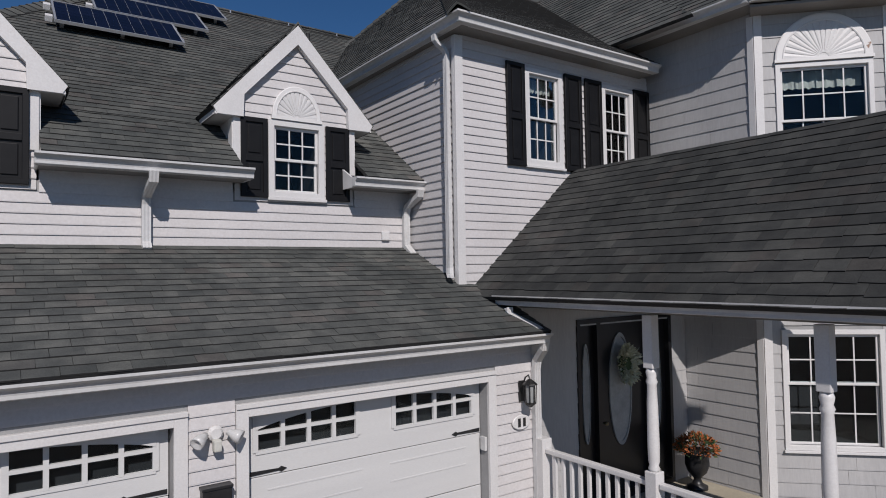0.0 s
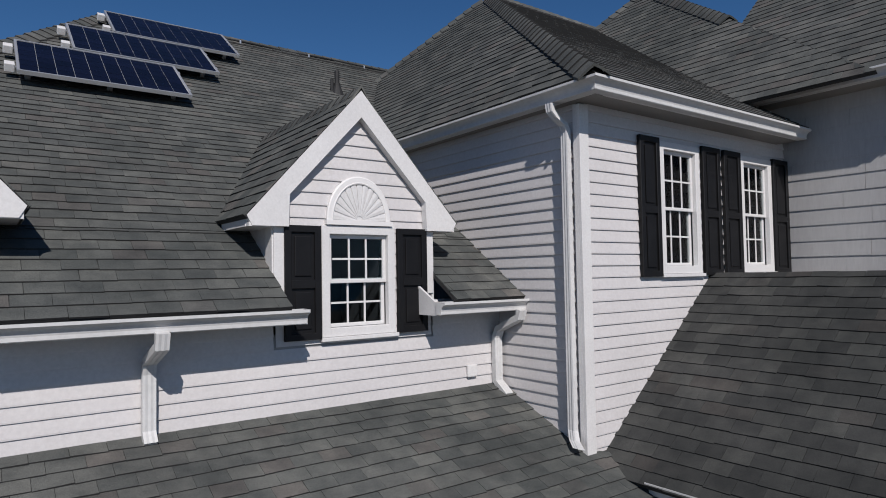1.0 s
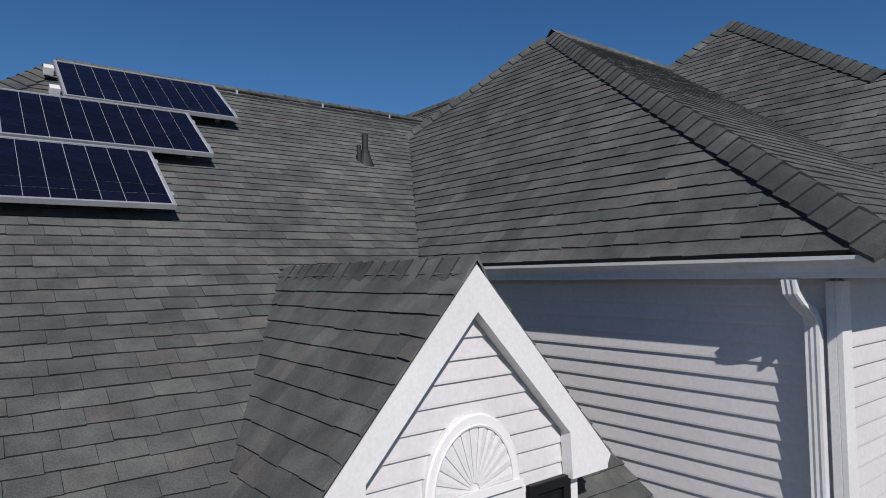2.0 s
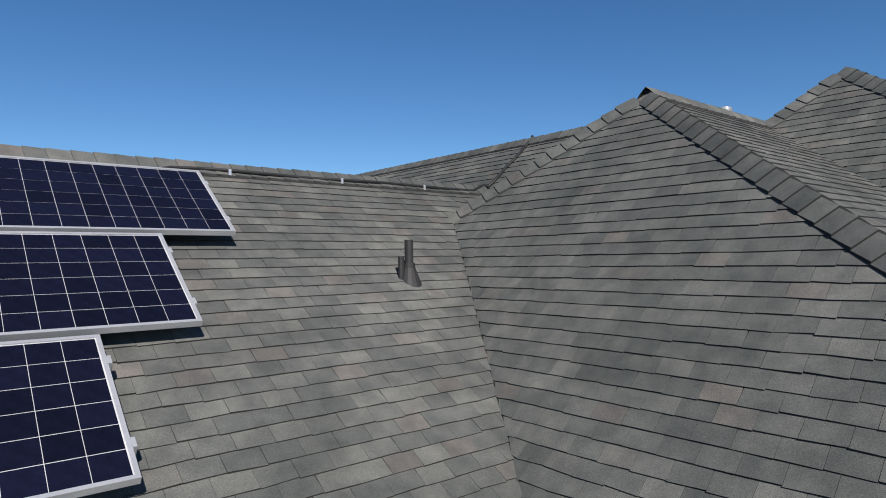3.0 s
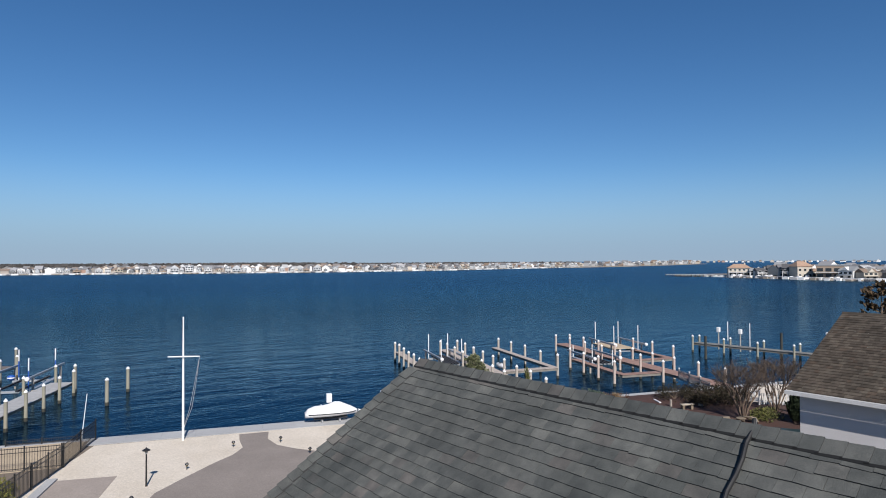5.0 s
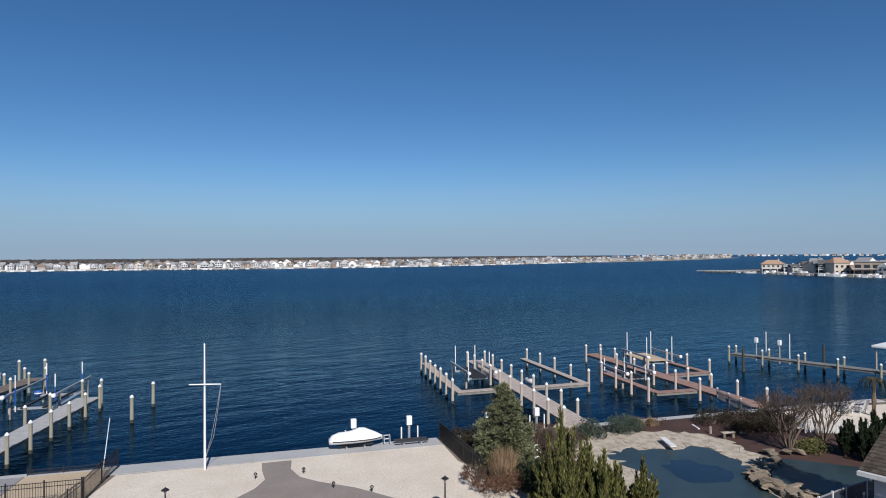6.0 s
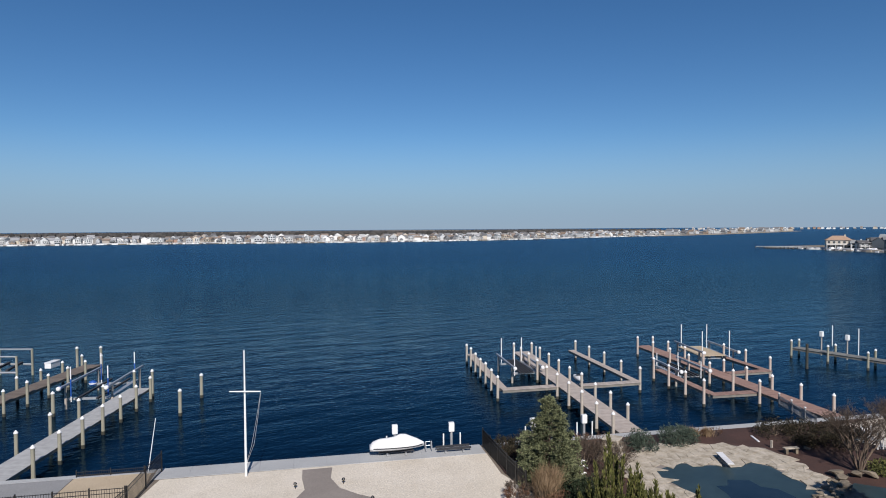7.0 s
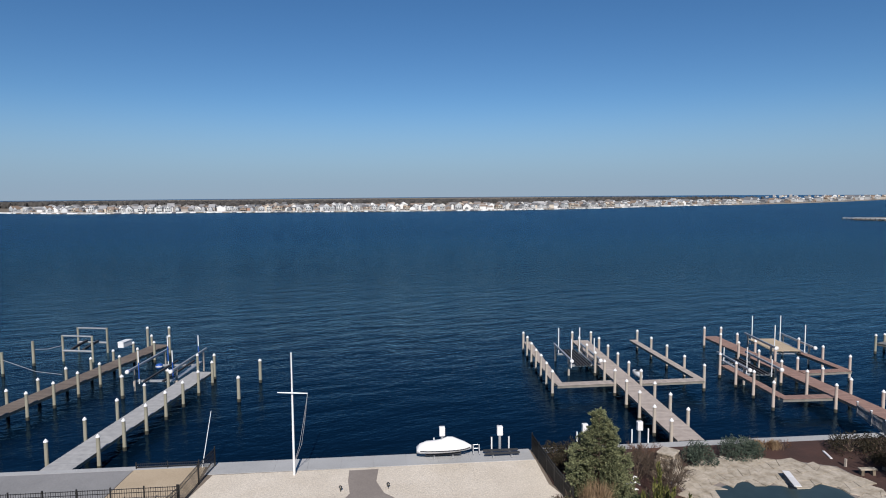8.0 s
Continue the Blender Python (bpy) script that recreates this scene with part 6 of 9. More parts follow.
def boat_lift(m, w, l, poles=2.3, blue=False, beams=0.35, bunks=2):
    """An empty boat lift: two long drive beams on piles, cross beams hung under them, bunks, motors and tall guide poles."""
    t = thing("boat_lift", "empty aluminium boat lift with tall white guide poles", "boat lift", m, "boat lifts")
    for y in (0.0, w):
        part("drive_beam", boxes((-0.3, l + 0.3, y - 0.09, y + 0.09, beams, beams + 0.20), bevel=0.02), MAT_LIFT, t)
        motor = part("motor", lathe(bmesh.new(), ((0.14, 0), (0.19, 0.05), (0.19, 0.38), (0.12, 0.44)), 12), MAT_CAPW, t, "white round drive motor", pose(-0.3, y, beams + 0.1, 0, -90))
        part("end_cover", lathe(bmesh.new(), ((0.20, 0.10), (0.20, 0.20)), 12), MAT_BLUE if blue else MAT_BUNK, motor)
        for x in (0.08 * l, 0.92 * l):
            part("lift_post", tube(bmesh.new(), [(x, y, SEA - 0.5), (x, y, beams)], 0.11, 8), MAT_PILE_PALE, t)
            for z_ in (-0.02, 0.06):
                part("cable", tube(bmesh.new(), [(x + z_, y, beams), (x + z_, y * 0.97 + 0.03 * (w - y), -0.5)], 0.012, 4), MAT_ROPE, t)
    for x in (0.15 * l, 0.85 * l):
        part("cross_beam", boxes((x - 0.09, x + 0.09, min(0, w), max(0, w), -0.62, -0.42)), MAT_LIFT, t)
    for k in range(bunks):
        y = w * (0.28 + 0.44 * k / max(1, bunks - 1))
        part("bunk", boxes((0.02 * l, 0.98 * l, y - 0.10, y + 0.10, -0.36, -0.22), bevel=0.02), MAT_BUNK, t)
        part("bunk_rail", boxes((0.04 * l, 0.96 * l, y - 0.05, y + 0.05, -0.42, -0.36)), MAT_LIFT, t)
    part("catwalk", boxes((0.05 * l, 0.95 * l, min(0.86 * w, 0.96 * w), max(0.86 * w, 0.96 * w), -0.40, -0.34)), MAT_LIFT, t)
    for x in (0.10 * l, 0.90 * l):
        for y in (0.10 * w, 0.90 * w):
            po = part("guide_pole", tube(bmesh.new(), [(x, y, -0.7), (x, y, poles)], 0.05, 8), MAT_POLE, t)
            if blue:
                part("blue_sleeve", tube(bmesh.new(), [(x, y, -0.2), (x, y, poles * 0.55)], 0.058, 8), MAT_BLUE, po)
    return t


def along(p0, p1, z=0.0):
    """A pose at p0 whose x axis runs towards p1."""
    return Matrix.Translation((*p0, z)) @ pose(0, 0, 0, 0, 0, math.degrees(math.atan2(p1[1] - p0[1], p1[0] - p0[0])))


dock_l = thing("dock", "grey composite dock on capped piles", "dock")
walkway(dock_l, (0.75, 57.9), (11.2, 77.6), 1.95, MAT_DECK_GREY)
piles_along(dock_l, (2.1, 60.5), (11.0, 77.2), 1.95, (1,), 3.15, MAT_PILE)
piles_along(dock_l, (1.0, 60.2), (9.0, 75.0), 1.95, (-1,), 4.2, MAT_PILE)
pile_parts(dock_l, 12.4, 78.7, 0.13, 0.95, MAT_PILE)
pile_parts(dock_l, 10.9, 79.4, 0.13, 0.95, MAT_PILE)
boat_lift(along((4.9, 77.6), (9.4, 87.0), -0.2), -4.0, 8.0, 2.5, True, 0.75)
pad = thing("blue_float", "blue and white round float on the boat lift", "float", pose(7.4, 79.2, 0.1))
part("float_body", lathe(bmesh.new(), ((0.1, 0), (0.32, 0.1), (0.32, 0.4), (0.1, 0.5)), 14), MAT_BLUE, pad, smooth=True)
part("float_band", lathe(bmesh.new(), ((0.335, 0.2), (0.335, 0.3)), 14), MAT_CAPW, pad)

dock_2 = thing("dock", "weathered brown wooden dock on capped piles", "dock")
walkway(dock_2, (-12.5, 60.2), (8.0, 92.0), 1.9, MAT_DECK_BROWN)
piles_along(dock_2, (-5.3, 71.4), (7.9, 91.8), 1.9, (1,), 3.1, MAT_PILE)
piles_along(dock_2, (-5.3, 71.4), (7.9, 91.8), 1.9, (-1,), 3.6, MAT_PILE)
pile_parts(dock_2, 8.9, 93.4, 0.14, 1.3, MAT_PILE)
pile_parts(dock_2, 6.6, 95.0, 0.14, 1.2, MAT_PILE)
box_t = thing("dock_box", "white fibreglass dock box on the brown dock", "dock box", Matrix.Translation((4.2, 93.0, DECK)) @ pose(0, 0, 0, 0, 0, 57))
part("box_body", boxes((-0.8, 0.8, -0.35, 0.35, 0, 0.55), bevel=0.04), MAT_CAPW, box_t)
part("box_lid", boxes((-0.84, 0.84, -0.38, 0.38, 0.55, 0.66), bevel=0.04), MAT_CAPW, box_t)
frame_lift = thing("boat_lift", "tall pale boat lift with two overhead beams", "boat lift")
for x, y in ((-2.0, 93.9), (1.0, 91.9), (2.3, 96.0), (-0.8, 98.0)):
    part("corner_pile", tube(bmesh.new(), [(x, y, SEA - 0.5), (x, y, 1.45)], 0.12, 8), MAT_PILE, frame_lift)
for a, b in (((-2.0, 93.9), (1.0, 91.9)), ((-0.8, 98.0), (2.3, 96.0))):
    part("top_beam", tube(bmesh.new(), [(*a, 1.38), (*b, 1.38)], 0.09, 6), MAT_LIFT, frame_lift)
    part("low_beam", tube(bmesh.new(), [(*a, -0.3), (*b, -0.3)], 0.12, 6), MAT_LIFT, frame_lift)
for f_ in (0.3, 0.7):
    part("bunk", boxes((-0.12, 0.12, 0, 4.3, -0.2, 0.0)), MAT_BUNK, frame_lift, m=along((-2.0 + 3.0 * f_, 93.9 - 2.0 * f_), (-0.8 + 3.0 * f_, 98.0 - 2.0 * f_)) @ pose(0, 0, 0, 0, 0, -90))
rope_t = thing("mooring_rope", "thin pale mooring rope slung between piles", "rope")
part("rope", tube(bmesh.new(), [(-4.73, 93.2, 0.3), (-3.4, 93.5, 0.12), (-2.0, 93.9, 0.3)], 0.025, 5), MAT_ROPE, rope_t)
part("rope", tube(bmesh.new(), [(-7.0, 89.8, 0.2), (-3.5, 85.0, -0.25), (-1.0, 81.6, 0.0)], 0.025, 5), MAT_ROPE, rope_t)

dock_m = thing("dock", "tan-grey dock with side slips on pale capped piles", "dock")
walkway(dock_m, (39.95, 43.8), (52.0, 71.6), 1.9, MAT_DECK_TAN)
walkway(dock_m, (39.75, 59.0), (46.2, 73.8), 0.85, MAT_DECK_TAN, DECK - 0.004)
walkway(dock_m, (39.4, 58.7), (45.2, 56.7), 0.95, MAT_DECK_TAN, DECK - 0.008)
walkway(dock_m, (46.4, 55.9), (52.2, 53.9), 0.95, MAT_DECK_TAN, DECK - 0.008)
walkway(dock_m, (52.0, 53.9), (57.6, 69.0), 0.75, MAT_DECK_TAN, DECK - 0.004)
piles_along(dock_m, (41.2, 46.6), (51.8, 71.0), 1.9, (1,), 3.3, MAT_PILE_PALE, 0.8)
piles_along(dock_m, (40.2, 44.4), (51.8, 71.0), 1.9, (-1,), 3.3, MAT_PILE_PALE, 0.8)
piles_along(dock_m, (39.8, 58.9), (46.2, 73.6), 0.85, (-1,), 2.7, MAT_PILE_PALE, 0.8)
piles_along(dock_m, (52.1, 54.2), (57.5, 68.8), 0.75, (1,), 3.6, MAT_PILE_PALE, 0.8)
boat_lift(along((44.4, 63.3), (47.4, 70.7), -0.1), -2.9, 6.6, 2.3, beams=0.25, bunks=5)
ski_m = thing("kayak", "small white kayak lying on the dock", "kayak", along((48.2, 58.6), (47.2, 56.2), DECK))
part("hull", tube(bmesh.new(), [(0, 0, 0.2), (0.5, 0, 0.19), (1.3, 0, 0.18), (2.1, 0, 0.19), (2.6, 0, 0.22)], [0.03, 0.22, 0.3, 0.22, 0.03], 12), MAT_CAPW, ski_m, smooth=True)
part("cockpit", lathe(bmesh.new(), ((0.2, 0.46), (0.22, 0.5), (0.17, 0.5)), 14, (1.3, 0, 0)), MAT_BUNK, ski_m)

dock_r = thing("dock", "red-brown dock with side slips on capped piles", "dock")
walkway(dock_r, (54.5, 33.8), (67.0, 66.2), 1.75, MAT_DECK_RED)
walkway(dock_r, (54.1, 47.2), (58.0, 56.4), 0.8, MAT_DECK_RED, DECK - 0.004)
walkway(dock_r, (53.8, 47.2), (58.8, 45.2), 0.95, MAT_DECK_RED, DECK - 0.008)
walkway(dock_r, (62.4, 51.4), (67.1, 49.8), 0.95, MAT_DECK_RED, DECK - 0.008)
walkway(dock_r, (66.9, 50.0), (69.8, 57.6), 0.8, MAT_DECK_RED, DECK - 0.004)
piles_along(dock_r, (56.6, 39.0), (66.8, 65.6), 1.75, (1,), 3.6, MAT_PILE_RED, 0.85)
piles_along(dock_r, (58.6, 44.6), (66.8, 65.6), 1.75, (-1,), 3.8, MAT_PILE_RED, 0.85)
piles_along(dock_r, (54.0, 47.4), (57.9, 56.2), 0.8, (-1,), 3.1, MAT_PILE_RED, 0.85)
piles_along(dock_r, (67.1, 50.2), (69.8, 57.4), 0.8, (1,), 3.6, MAT_PILE_RED, 0.85)
boat_lift(along((66.0, 57.0), (69.0, 63.0), 0.1), -4.0, 6.4, 2.6, beams=0.3)
plat = thing("lift_platform", "tan boarded platform on the boat lift", "platform", along((66.0, 57.6), (68.6, 62.8), 0.0))
plank_me = mesh_of("plank", boxes((0, 0.2, -3.4, -0.4, -0.12, -0.05)))
plank_me.materials.append(MAT_TAN)
for k in range(26):
    part("plank", plank_me, MAT_TAN, plat, m=pose(0.22 * k, 0, 0))
part("bearer", boxes((0, 5.7, -3.2, -3.0, -0.3, -0.12), (0, 5.7, -0.9, -0.7, -0.3, -0.12)), MAT_LIFT, plat)
boat_lift(along((60.0, 52.0), (62.6, 57.6), -0.1), 3.0, 6.0, 1.0, beams=0.2, bunks=4)

dock_f = thing("dock", "old grey dock on dark piles", "dock")
walkway(dock_f, (81.5, 55.2), (82.3, 30.0), 1.5, MAT_DECK_OLD)
piles_along(dock_f, (81.5, 55.2), (82.3, 30.0), 1.5, (1, -1), 4.2, MAT_PILE, 0.5)
pile_parts(dock_f, 83.1, 44.9, 0.15, 1.7, MAT_WEED, False)
for x, y in ((84.0, 53.4), (83.9, 50.4)):
    mo = thing("lift_motor", "white lift motor on a pole", "lift motor", pose(x, y, DECK), "lift motors")
    part("pole", tube(bmesh.new(), [(0, 0, -1), (0, 0, 1.4)], 0.08, 8), MAT_PILE_PALE, mo)
    part("housing", boxes((-0.20, 0.20, -0.20, 0.20, 1.3, 1.95), bevel=0.07), MAT_CAPW, mo)
    part("guide_pole", tube(bmesh.new(), [(0.9, -0.8, -1), (0.9, -0.8, 2.7)], 0.06, 8), MAT_POLE, mo)
shelter = thing("boat_shelter", "pale boat shelter on posts beside the old dock", "boat shelter", pose(88.3, 38.3, DECK))
part("canopy", boxes((-1.6, 4.5, -3, 3, 1.8, 2.08), bevel=0.06), MAT_CAPW, shelter)
for x in (-1.3, 4.2):
    for y in (-2.6, 2.6):
        part("post", tube(bmesh.new(), [(x, y, -1.5), (x, y, 1.8)], 0.1, 8), MAT_PILE_PALE, shelter)


# lifts for small craft on the bulkhead
MAT_COVER = surface("white_fabric_cover", (0.74, 0.74, 0.74), (0.84, 0.84, 0.84), 0.7, 2.5, 20, 0.5, 0.02)


def craft_lift(x, y, bunks=True, top=1.15):
    t = thing("craft_lift", "small craft lift with a white motor housing on the bulkhead", "craft lift", pose(x, y, YARD, 0, 0, ang), "craft lifts")
    part("mast", tube(bmesh.new(), [(0, 0.1, -1.4), (0, 0.1, top + 0.25)], 0.09, 10), MAT_LIFT, t)
    part("motor_housing", boxes((-0.19, 0.19, -0.06, 0.26, top, top + 0.62), bevel=0.05), MAT_CAPW, t, "white motor housing")
    for sx in (-0.55, 0.6):
        part("guide_post", tube(bmesh.new(), [(sx, 0.05, -0.6), (sx, 0.05, 1.05)], 0.05, 8), MAT_POLE, t)
    if bunks:
        for yy in (-0.75, -0.25):
            part("bunk", boxes((-1.15, 1.15, yy - 0.07, yy + 0.07, 0.22, 0.34), bevel=0.02), MAT_BUNK, t)
        for xx in (-0.6, 0.6):
            part("cradle_arm", boxes((xx - 0.05, xx + 0.05, -1.0, 0.1, 0.06, 0.20)), MAT_LIFT, t)
    return t


craft_lift(23.55, 49.35)
craft_lift(27.0, 47.75)
craft_lift(32.6, 46.0, False, 0.95)
craft_lift(36.2, 44.7, False, 0.95)
ski = thing("jet_ski", "jet ski under a fitted white cover on its lift", "jet ski", pose(23.35, 48.75, YARD + 0.34, 0, 0, ang))
sb = bmesh.new()
secs = [(-1.75, 0.30, 0.34, 0.10), (-1.55, 0.46, 0.62, 0.30), (-1.1, 0.56, 0.78, 0.62), (-0.6, 0.60, 0.80, 0.66), (-0.15, 0.60, 0.86, 0.72), (0.25, 0.60, 1.02, 0.92), (0.6, 0.58, 1.0, 0.90), (1.0, 0.52, 0.82, 0.70), (1.4, 0.38, 0.64, 0.52), (1.7, 0.16, 0.46, 0.40), (1.82, 0.05, 0.40, 0.36)]
rings = []
for x, hw, top, _ in secs:
    ring = []
    for k in range(14):
        a = 2 * math.pi * k / 14
        c, s = math.cos(a), math.sin(a)
        yy = hw * (abs(c) ** 0.6) * (1 if c > 0 else -1)
        zz = (0.36 + (top - 0.36) * max(0, s) ** 1.3) if s > 0 else (0.36 + 0.32 * s * (1 - 0.3 * max(0, x) / 1.8))
        ring.append(sb.verts.new((x, yy * (1 - 0.55 * max(0, s)), zz)))
    rings.append(ring)
for a, b in zip(rings, rings[1:]):
    for k in range(14):
        sb.faces.new((a[k], a[(k + 1) % 14], b[(k + 1) % 14], b[k]))
sb.faces.new(rings[0][::-1])
sb.faces.new(rings[-1])
bmesh.ops.recalc_face_normals(sb, faces=sb.faces[:])
part("fitted_cover", sb, MAT_COVER, ski, "white fabric cover", smooth=True)
hem = bmesh.new()
for sgn in (-1, 1):
    tube(hem, [(x, sgn * (hw * 0.98 + 0.02), 0.33 - 0.02) for x, hw, _, _ in secs[1:-1]], 0.03, 6)
part("cover_hem", hem, MAT_BUNK, ski)
ladder = thing("boarding_ladder", "folded aluminium boarding ladder on the bulkhead", "ladder", pose(25.5, 48.35, YARD, 0, 0, ang))
for x in (-0.2, 0.2):
    part("side_rail", tube(bmesh.new(), [(x, 0.1, -0.8), (x, 0.1, 0.55), (x, -0.25, 0.7), (x, -0.4, 0.1)], 0.03, 6), MAT_LIFT, ladder)
for z in (0.0, 0.3, 0.55):
    part("rung", tube(bmesh.new(), [(-0.2, 0.1, z), (0.2, 0.1, z)], 0.025, 6), MAT_LIFT, ladder)


# ---- pool garden ----
def leaf_mat(name, c1, c2, rough=0.7):
    m, nt, b = node_mat(name)
    geo = nt.nodes.new("ShaderNodeNewGeometry")
    col = ramp(nt, geo.outputs["Random Per Island"], ((0.0, dimmed(c1)), (1.0, dimmed(c2))))
    nt.links.new(col, b.inputs["Base Color"])
    b.inputs["Roughness"].default_value = rough
    b.inputs["Specular IOR Level"].default_value = 0.25
    return m


MAT_SPRUCE = leaf_mat("grey_green_needles", (0.058, 0.068, 0.034), (0.215, 0.228, 0.115))
MAT_DWARF = leaf_mat("dull_blue_needles", (0.026, 0.040, 0.030), (0.095, 0.120, 0.088))
MAT_JUNIPER = leaf_mat("olive_juniper", (0.018, 0.026, 0.008), (0.18, 0.18, 0.050))
MAT_DARKGREEN = leaf_mat("dark_evergreen", (0.010, 0.018, 0.008), (0.030, 0.042, 0.018))
MAT_LOWSHRUB = leaf_mat("brown_green_shrub", (0.012, 0.012, 0.006), (0.050, 0.040, 0.022))
MAT_STRAW = leaf_mat("straw_grass", (0.15, 0.10, 0.055), (0.34, 0.25, 0.15))
MAT_TWIG = leaf_mat("brown_twigs", (0.045, 0.036, 0.028), (0.115, 0.085, 0.062))
MAT_BARK = surface("grey_brown_bark", (0.12, 0.085, 0.06), (0.22, 0.165, 0.12), 0.9, 5, 40, 0.5, stretch=(1, 1, 0.2))
MAT_REDTWIG = leaf_mat("red_brown_shrub", (0.065, 0.034, 0.020), (0.18, 0.100, 0.058))
MAT_ROCK = ground_mat("garden_boulder", ((0.3, (0.13, 0.105, 0.075)), (0.7, (0.30, 0.25, 0.18))), (0.08, 0.07, 0.055), fine=7, relief=1.0, broad=0.8)
MAT_POOL = ground_mat("green_grey_pool_cover", ((0.3, (0.026, 0.043, 0.046)), (0.7, (0.040, 0.060, 0.062))), (0.025, 0.035, 0.045), rough=0.35, fine=1.2, relief=0.25, broad=0.22)

# darker, glossier cover colour for the painted shadow
MAT_COVER_SHADOW = ground_mat("shadowed_pool_cover", ((0.3, (0.010, 0.017, 0.024)), (0.7, (0.016, 0.025, 0.032))), (0.03, 0.035, 0.035), rough=0.15, fine=1.5, relief=0.1, broad=0.3)
GARDEN = -0.03
cover_ring = [(31.0, 31.0), (31.2, 26.0), (36.6, 25.2), (36.9, 27.2), (37.1, 28.5), (38.5, 29.6), (39.9, 30.2), (40.6, 32.0), (41.35, 34.2), (40.95, 35.25), (39.6, 35.5), (38.1, 36.45), (37.2, 37.5), (35.6, 37.5), (34.5, 37.3), (34.3, 35.4), (33.7, 33.3)]
deck_ring = [(29.6, 26.5), (36.8, 24.8), (37.2, 28.3), (39.8, 29.9), (42.2, 31.2), (43.8, 34.4), (44.2, 36.3), (42.4, 38.2), (40.2, 39.6), (38.7, 40.6), (36.2, 40.5), (33.8, 39.3), (32.2, 36.0), (30.4, 32.5)]


def inside(p, ring):
    hit = False
    for (x0, y0), (x1, y1) in zip(ring, ring[1:] + ring[:1]):
        if (y0 > p[1]) != (y1 > p[1]) and p[0] < x0 + (p[1] - y0) * (x1 - x0) / (y1 - y0):
            hit = not hit
    return hit


part("garden_bed", poly_slab(bmesh.new(), [(27.4, 42.4), (26.4, 20), (62, 14), (64, 33), shore2(48, -0.95), shore2(20.6, -0.95)], -0.6, GARDEN - 0.09), MAT_MULCH, None, "red-brown mulch bed round the pool", kind="structure")
pool = thing("pool_cover", "dark green-grey sheet stretched over the swimming pool", "pool cover", pose(0, 0, GARDEN))
part("sheet", poly_slab(bmesh.new(), cover_ring, -0.08, -0.03), MAT_POOL, pool)
# dark slab drawn as a shadow that falls across the pool cover
part("wet_patch", poly_slab(bmesh.new(), [(36.0, 34.1), (35.6, 33.2), (35.0, 32.3), (34.8, 31.3), (35.7, 30.6), (36.6, 30.1), (37.5, 30.3), (38.3, 30.9), (38.5, 32.0), (38.0, 32.7), (38.3, 33.6), (37.3, 34.3), (36.6, 33.8)], -0.03, -0.026), MAT_COVER_SHADOW, pool, "darker painted shadow patch on the sheet")
terrace = tagged(new("pool_terrace"), "pale flagstone terrace round the pool", "terrace", kind="structure")
part("mortar_bed", poly_slab(bmesh.new(), deck_ring, -0.5, GARDEN - 0.06), MAT_DRIVE, terrace)
rng = random.Random(11)
gridp = {}
CS = 0.66
for i in range(-2, 30):
    for j in range(-4, 26):
        gridp[i, j] = (28 + i * CS + (j % 2) * 0.3 + rng.uniform(-0.21, 0.21), 26 + j * CS + rng.uniform(-0.21, 0.21))
for i in range(-2, 29):
    for j in range(-4, 25):
        q = [gridp[i, j], gridp[i + 1, j], gridp[i + 1, j + 1], gridp[i, j + 1]]
        c = (sum(p[0] for p in q) / 4, sum(p[1] for p in q) / 4)
        if not inside(c, deck_ring) or inside(c, cover_ring):
            continue
        q = [(c[0] + (x - c[0]) * 0.955, c[1] + (y - c[1]) * 0.955) for x, y in q]
        part("flagstone", poly_slab(bmesh.new(), q, GARDEN - 0.06, GARDEN + rng.uniform(-0.015, 0.01)), MAT_FLAG, terrace)

board = thing("diving_board", "thin white diving board over the covered pool", "diving board", along((40.05, 36.75), (38.85, 35.1), GARDEN))
part("board", boxes((0.0, 2.05, -0.20, 0.20, 0.30, 0.335), bevel=0.012), MAT_CAPW, board)
part("grip", boxes((0.9, 1.98, -0.17, 0.17, 0.335, 0.339)), MAT_TRIM, board)
for sy in (-0.14, 0.14):
    part("stand_leg", tube(bmesh.new(), [(0.08, sy, 0.0), (0.12, sy, 0.30), (0.55, sy, 0.30), (0.62, sy, 0.0)], 0.022, 6), MAT_SLATE, board)
part("fulcrum", tube(bmesh.new(), [(0.55, -0.19, 0.285), (0.55, 0.19, 0.285)], 0.02, 6), MAT_SLATE, board)


def boulder_mesh(seed):
    bm = bmesh.new()
    rg = random.Random(seed * 17 + 3)
    for _ in range(15):
        a, e = rg.uniform(0, 2 * math.pi), rg.uniform(0.65, 1.0)
        bm.verts.new((1.15 * e * math.cos(a), 0.8 * e * math.sin(a), rg.choice((-0.3, 0.28, 0.38)) * rg.uniform(0.8, 1.2)))
    bmesh.ops.convex_hull(bm, input=bm.verts[:])
    bmesh.ops.delete(bm, geom=[v for v in bm.verts if not v.link_faces], context="VERTS")
    bmesh.ops.bevel(bm, geom=bm.edges[:], offset=0.05, segments=1, affect="EDGES")
    off = Vector((seed * 7.1, seed * 3.3, seed))
    for v in bm.verts:
        v.co *= 1 + noise.noise(v.co * 2.6 + off) * 0.10
    return mesh_of("boulder", bm)


rocks = [boulder_mesh(k) for k in range(6)]


WEIR = ((42.33, 30.48), (40.62, 30.27), (38.54, 29.52), (37.33, 28.48), (37.24, 27.68), (37.24, 26.84), (37.34, 25.8))


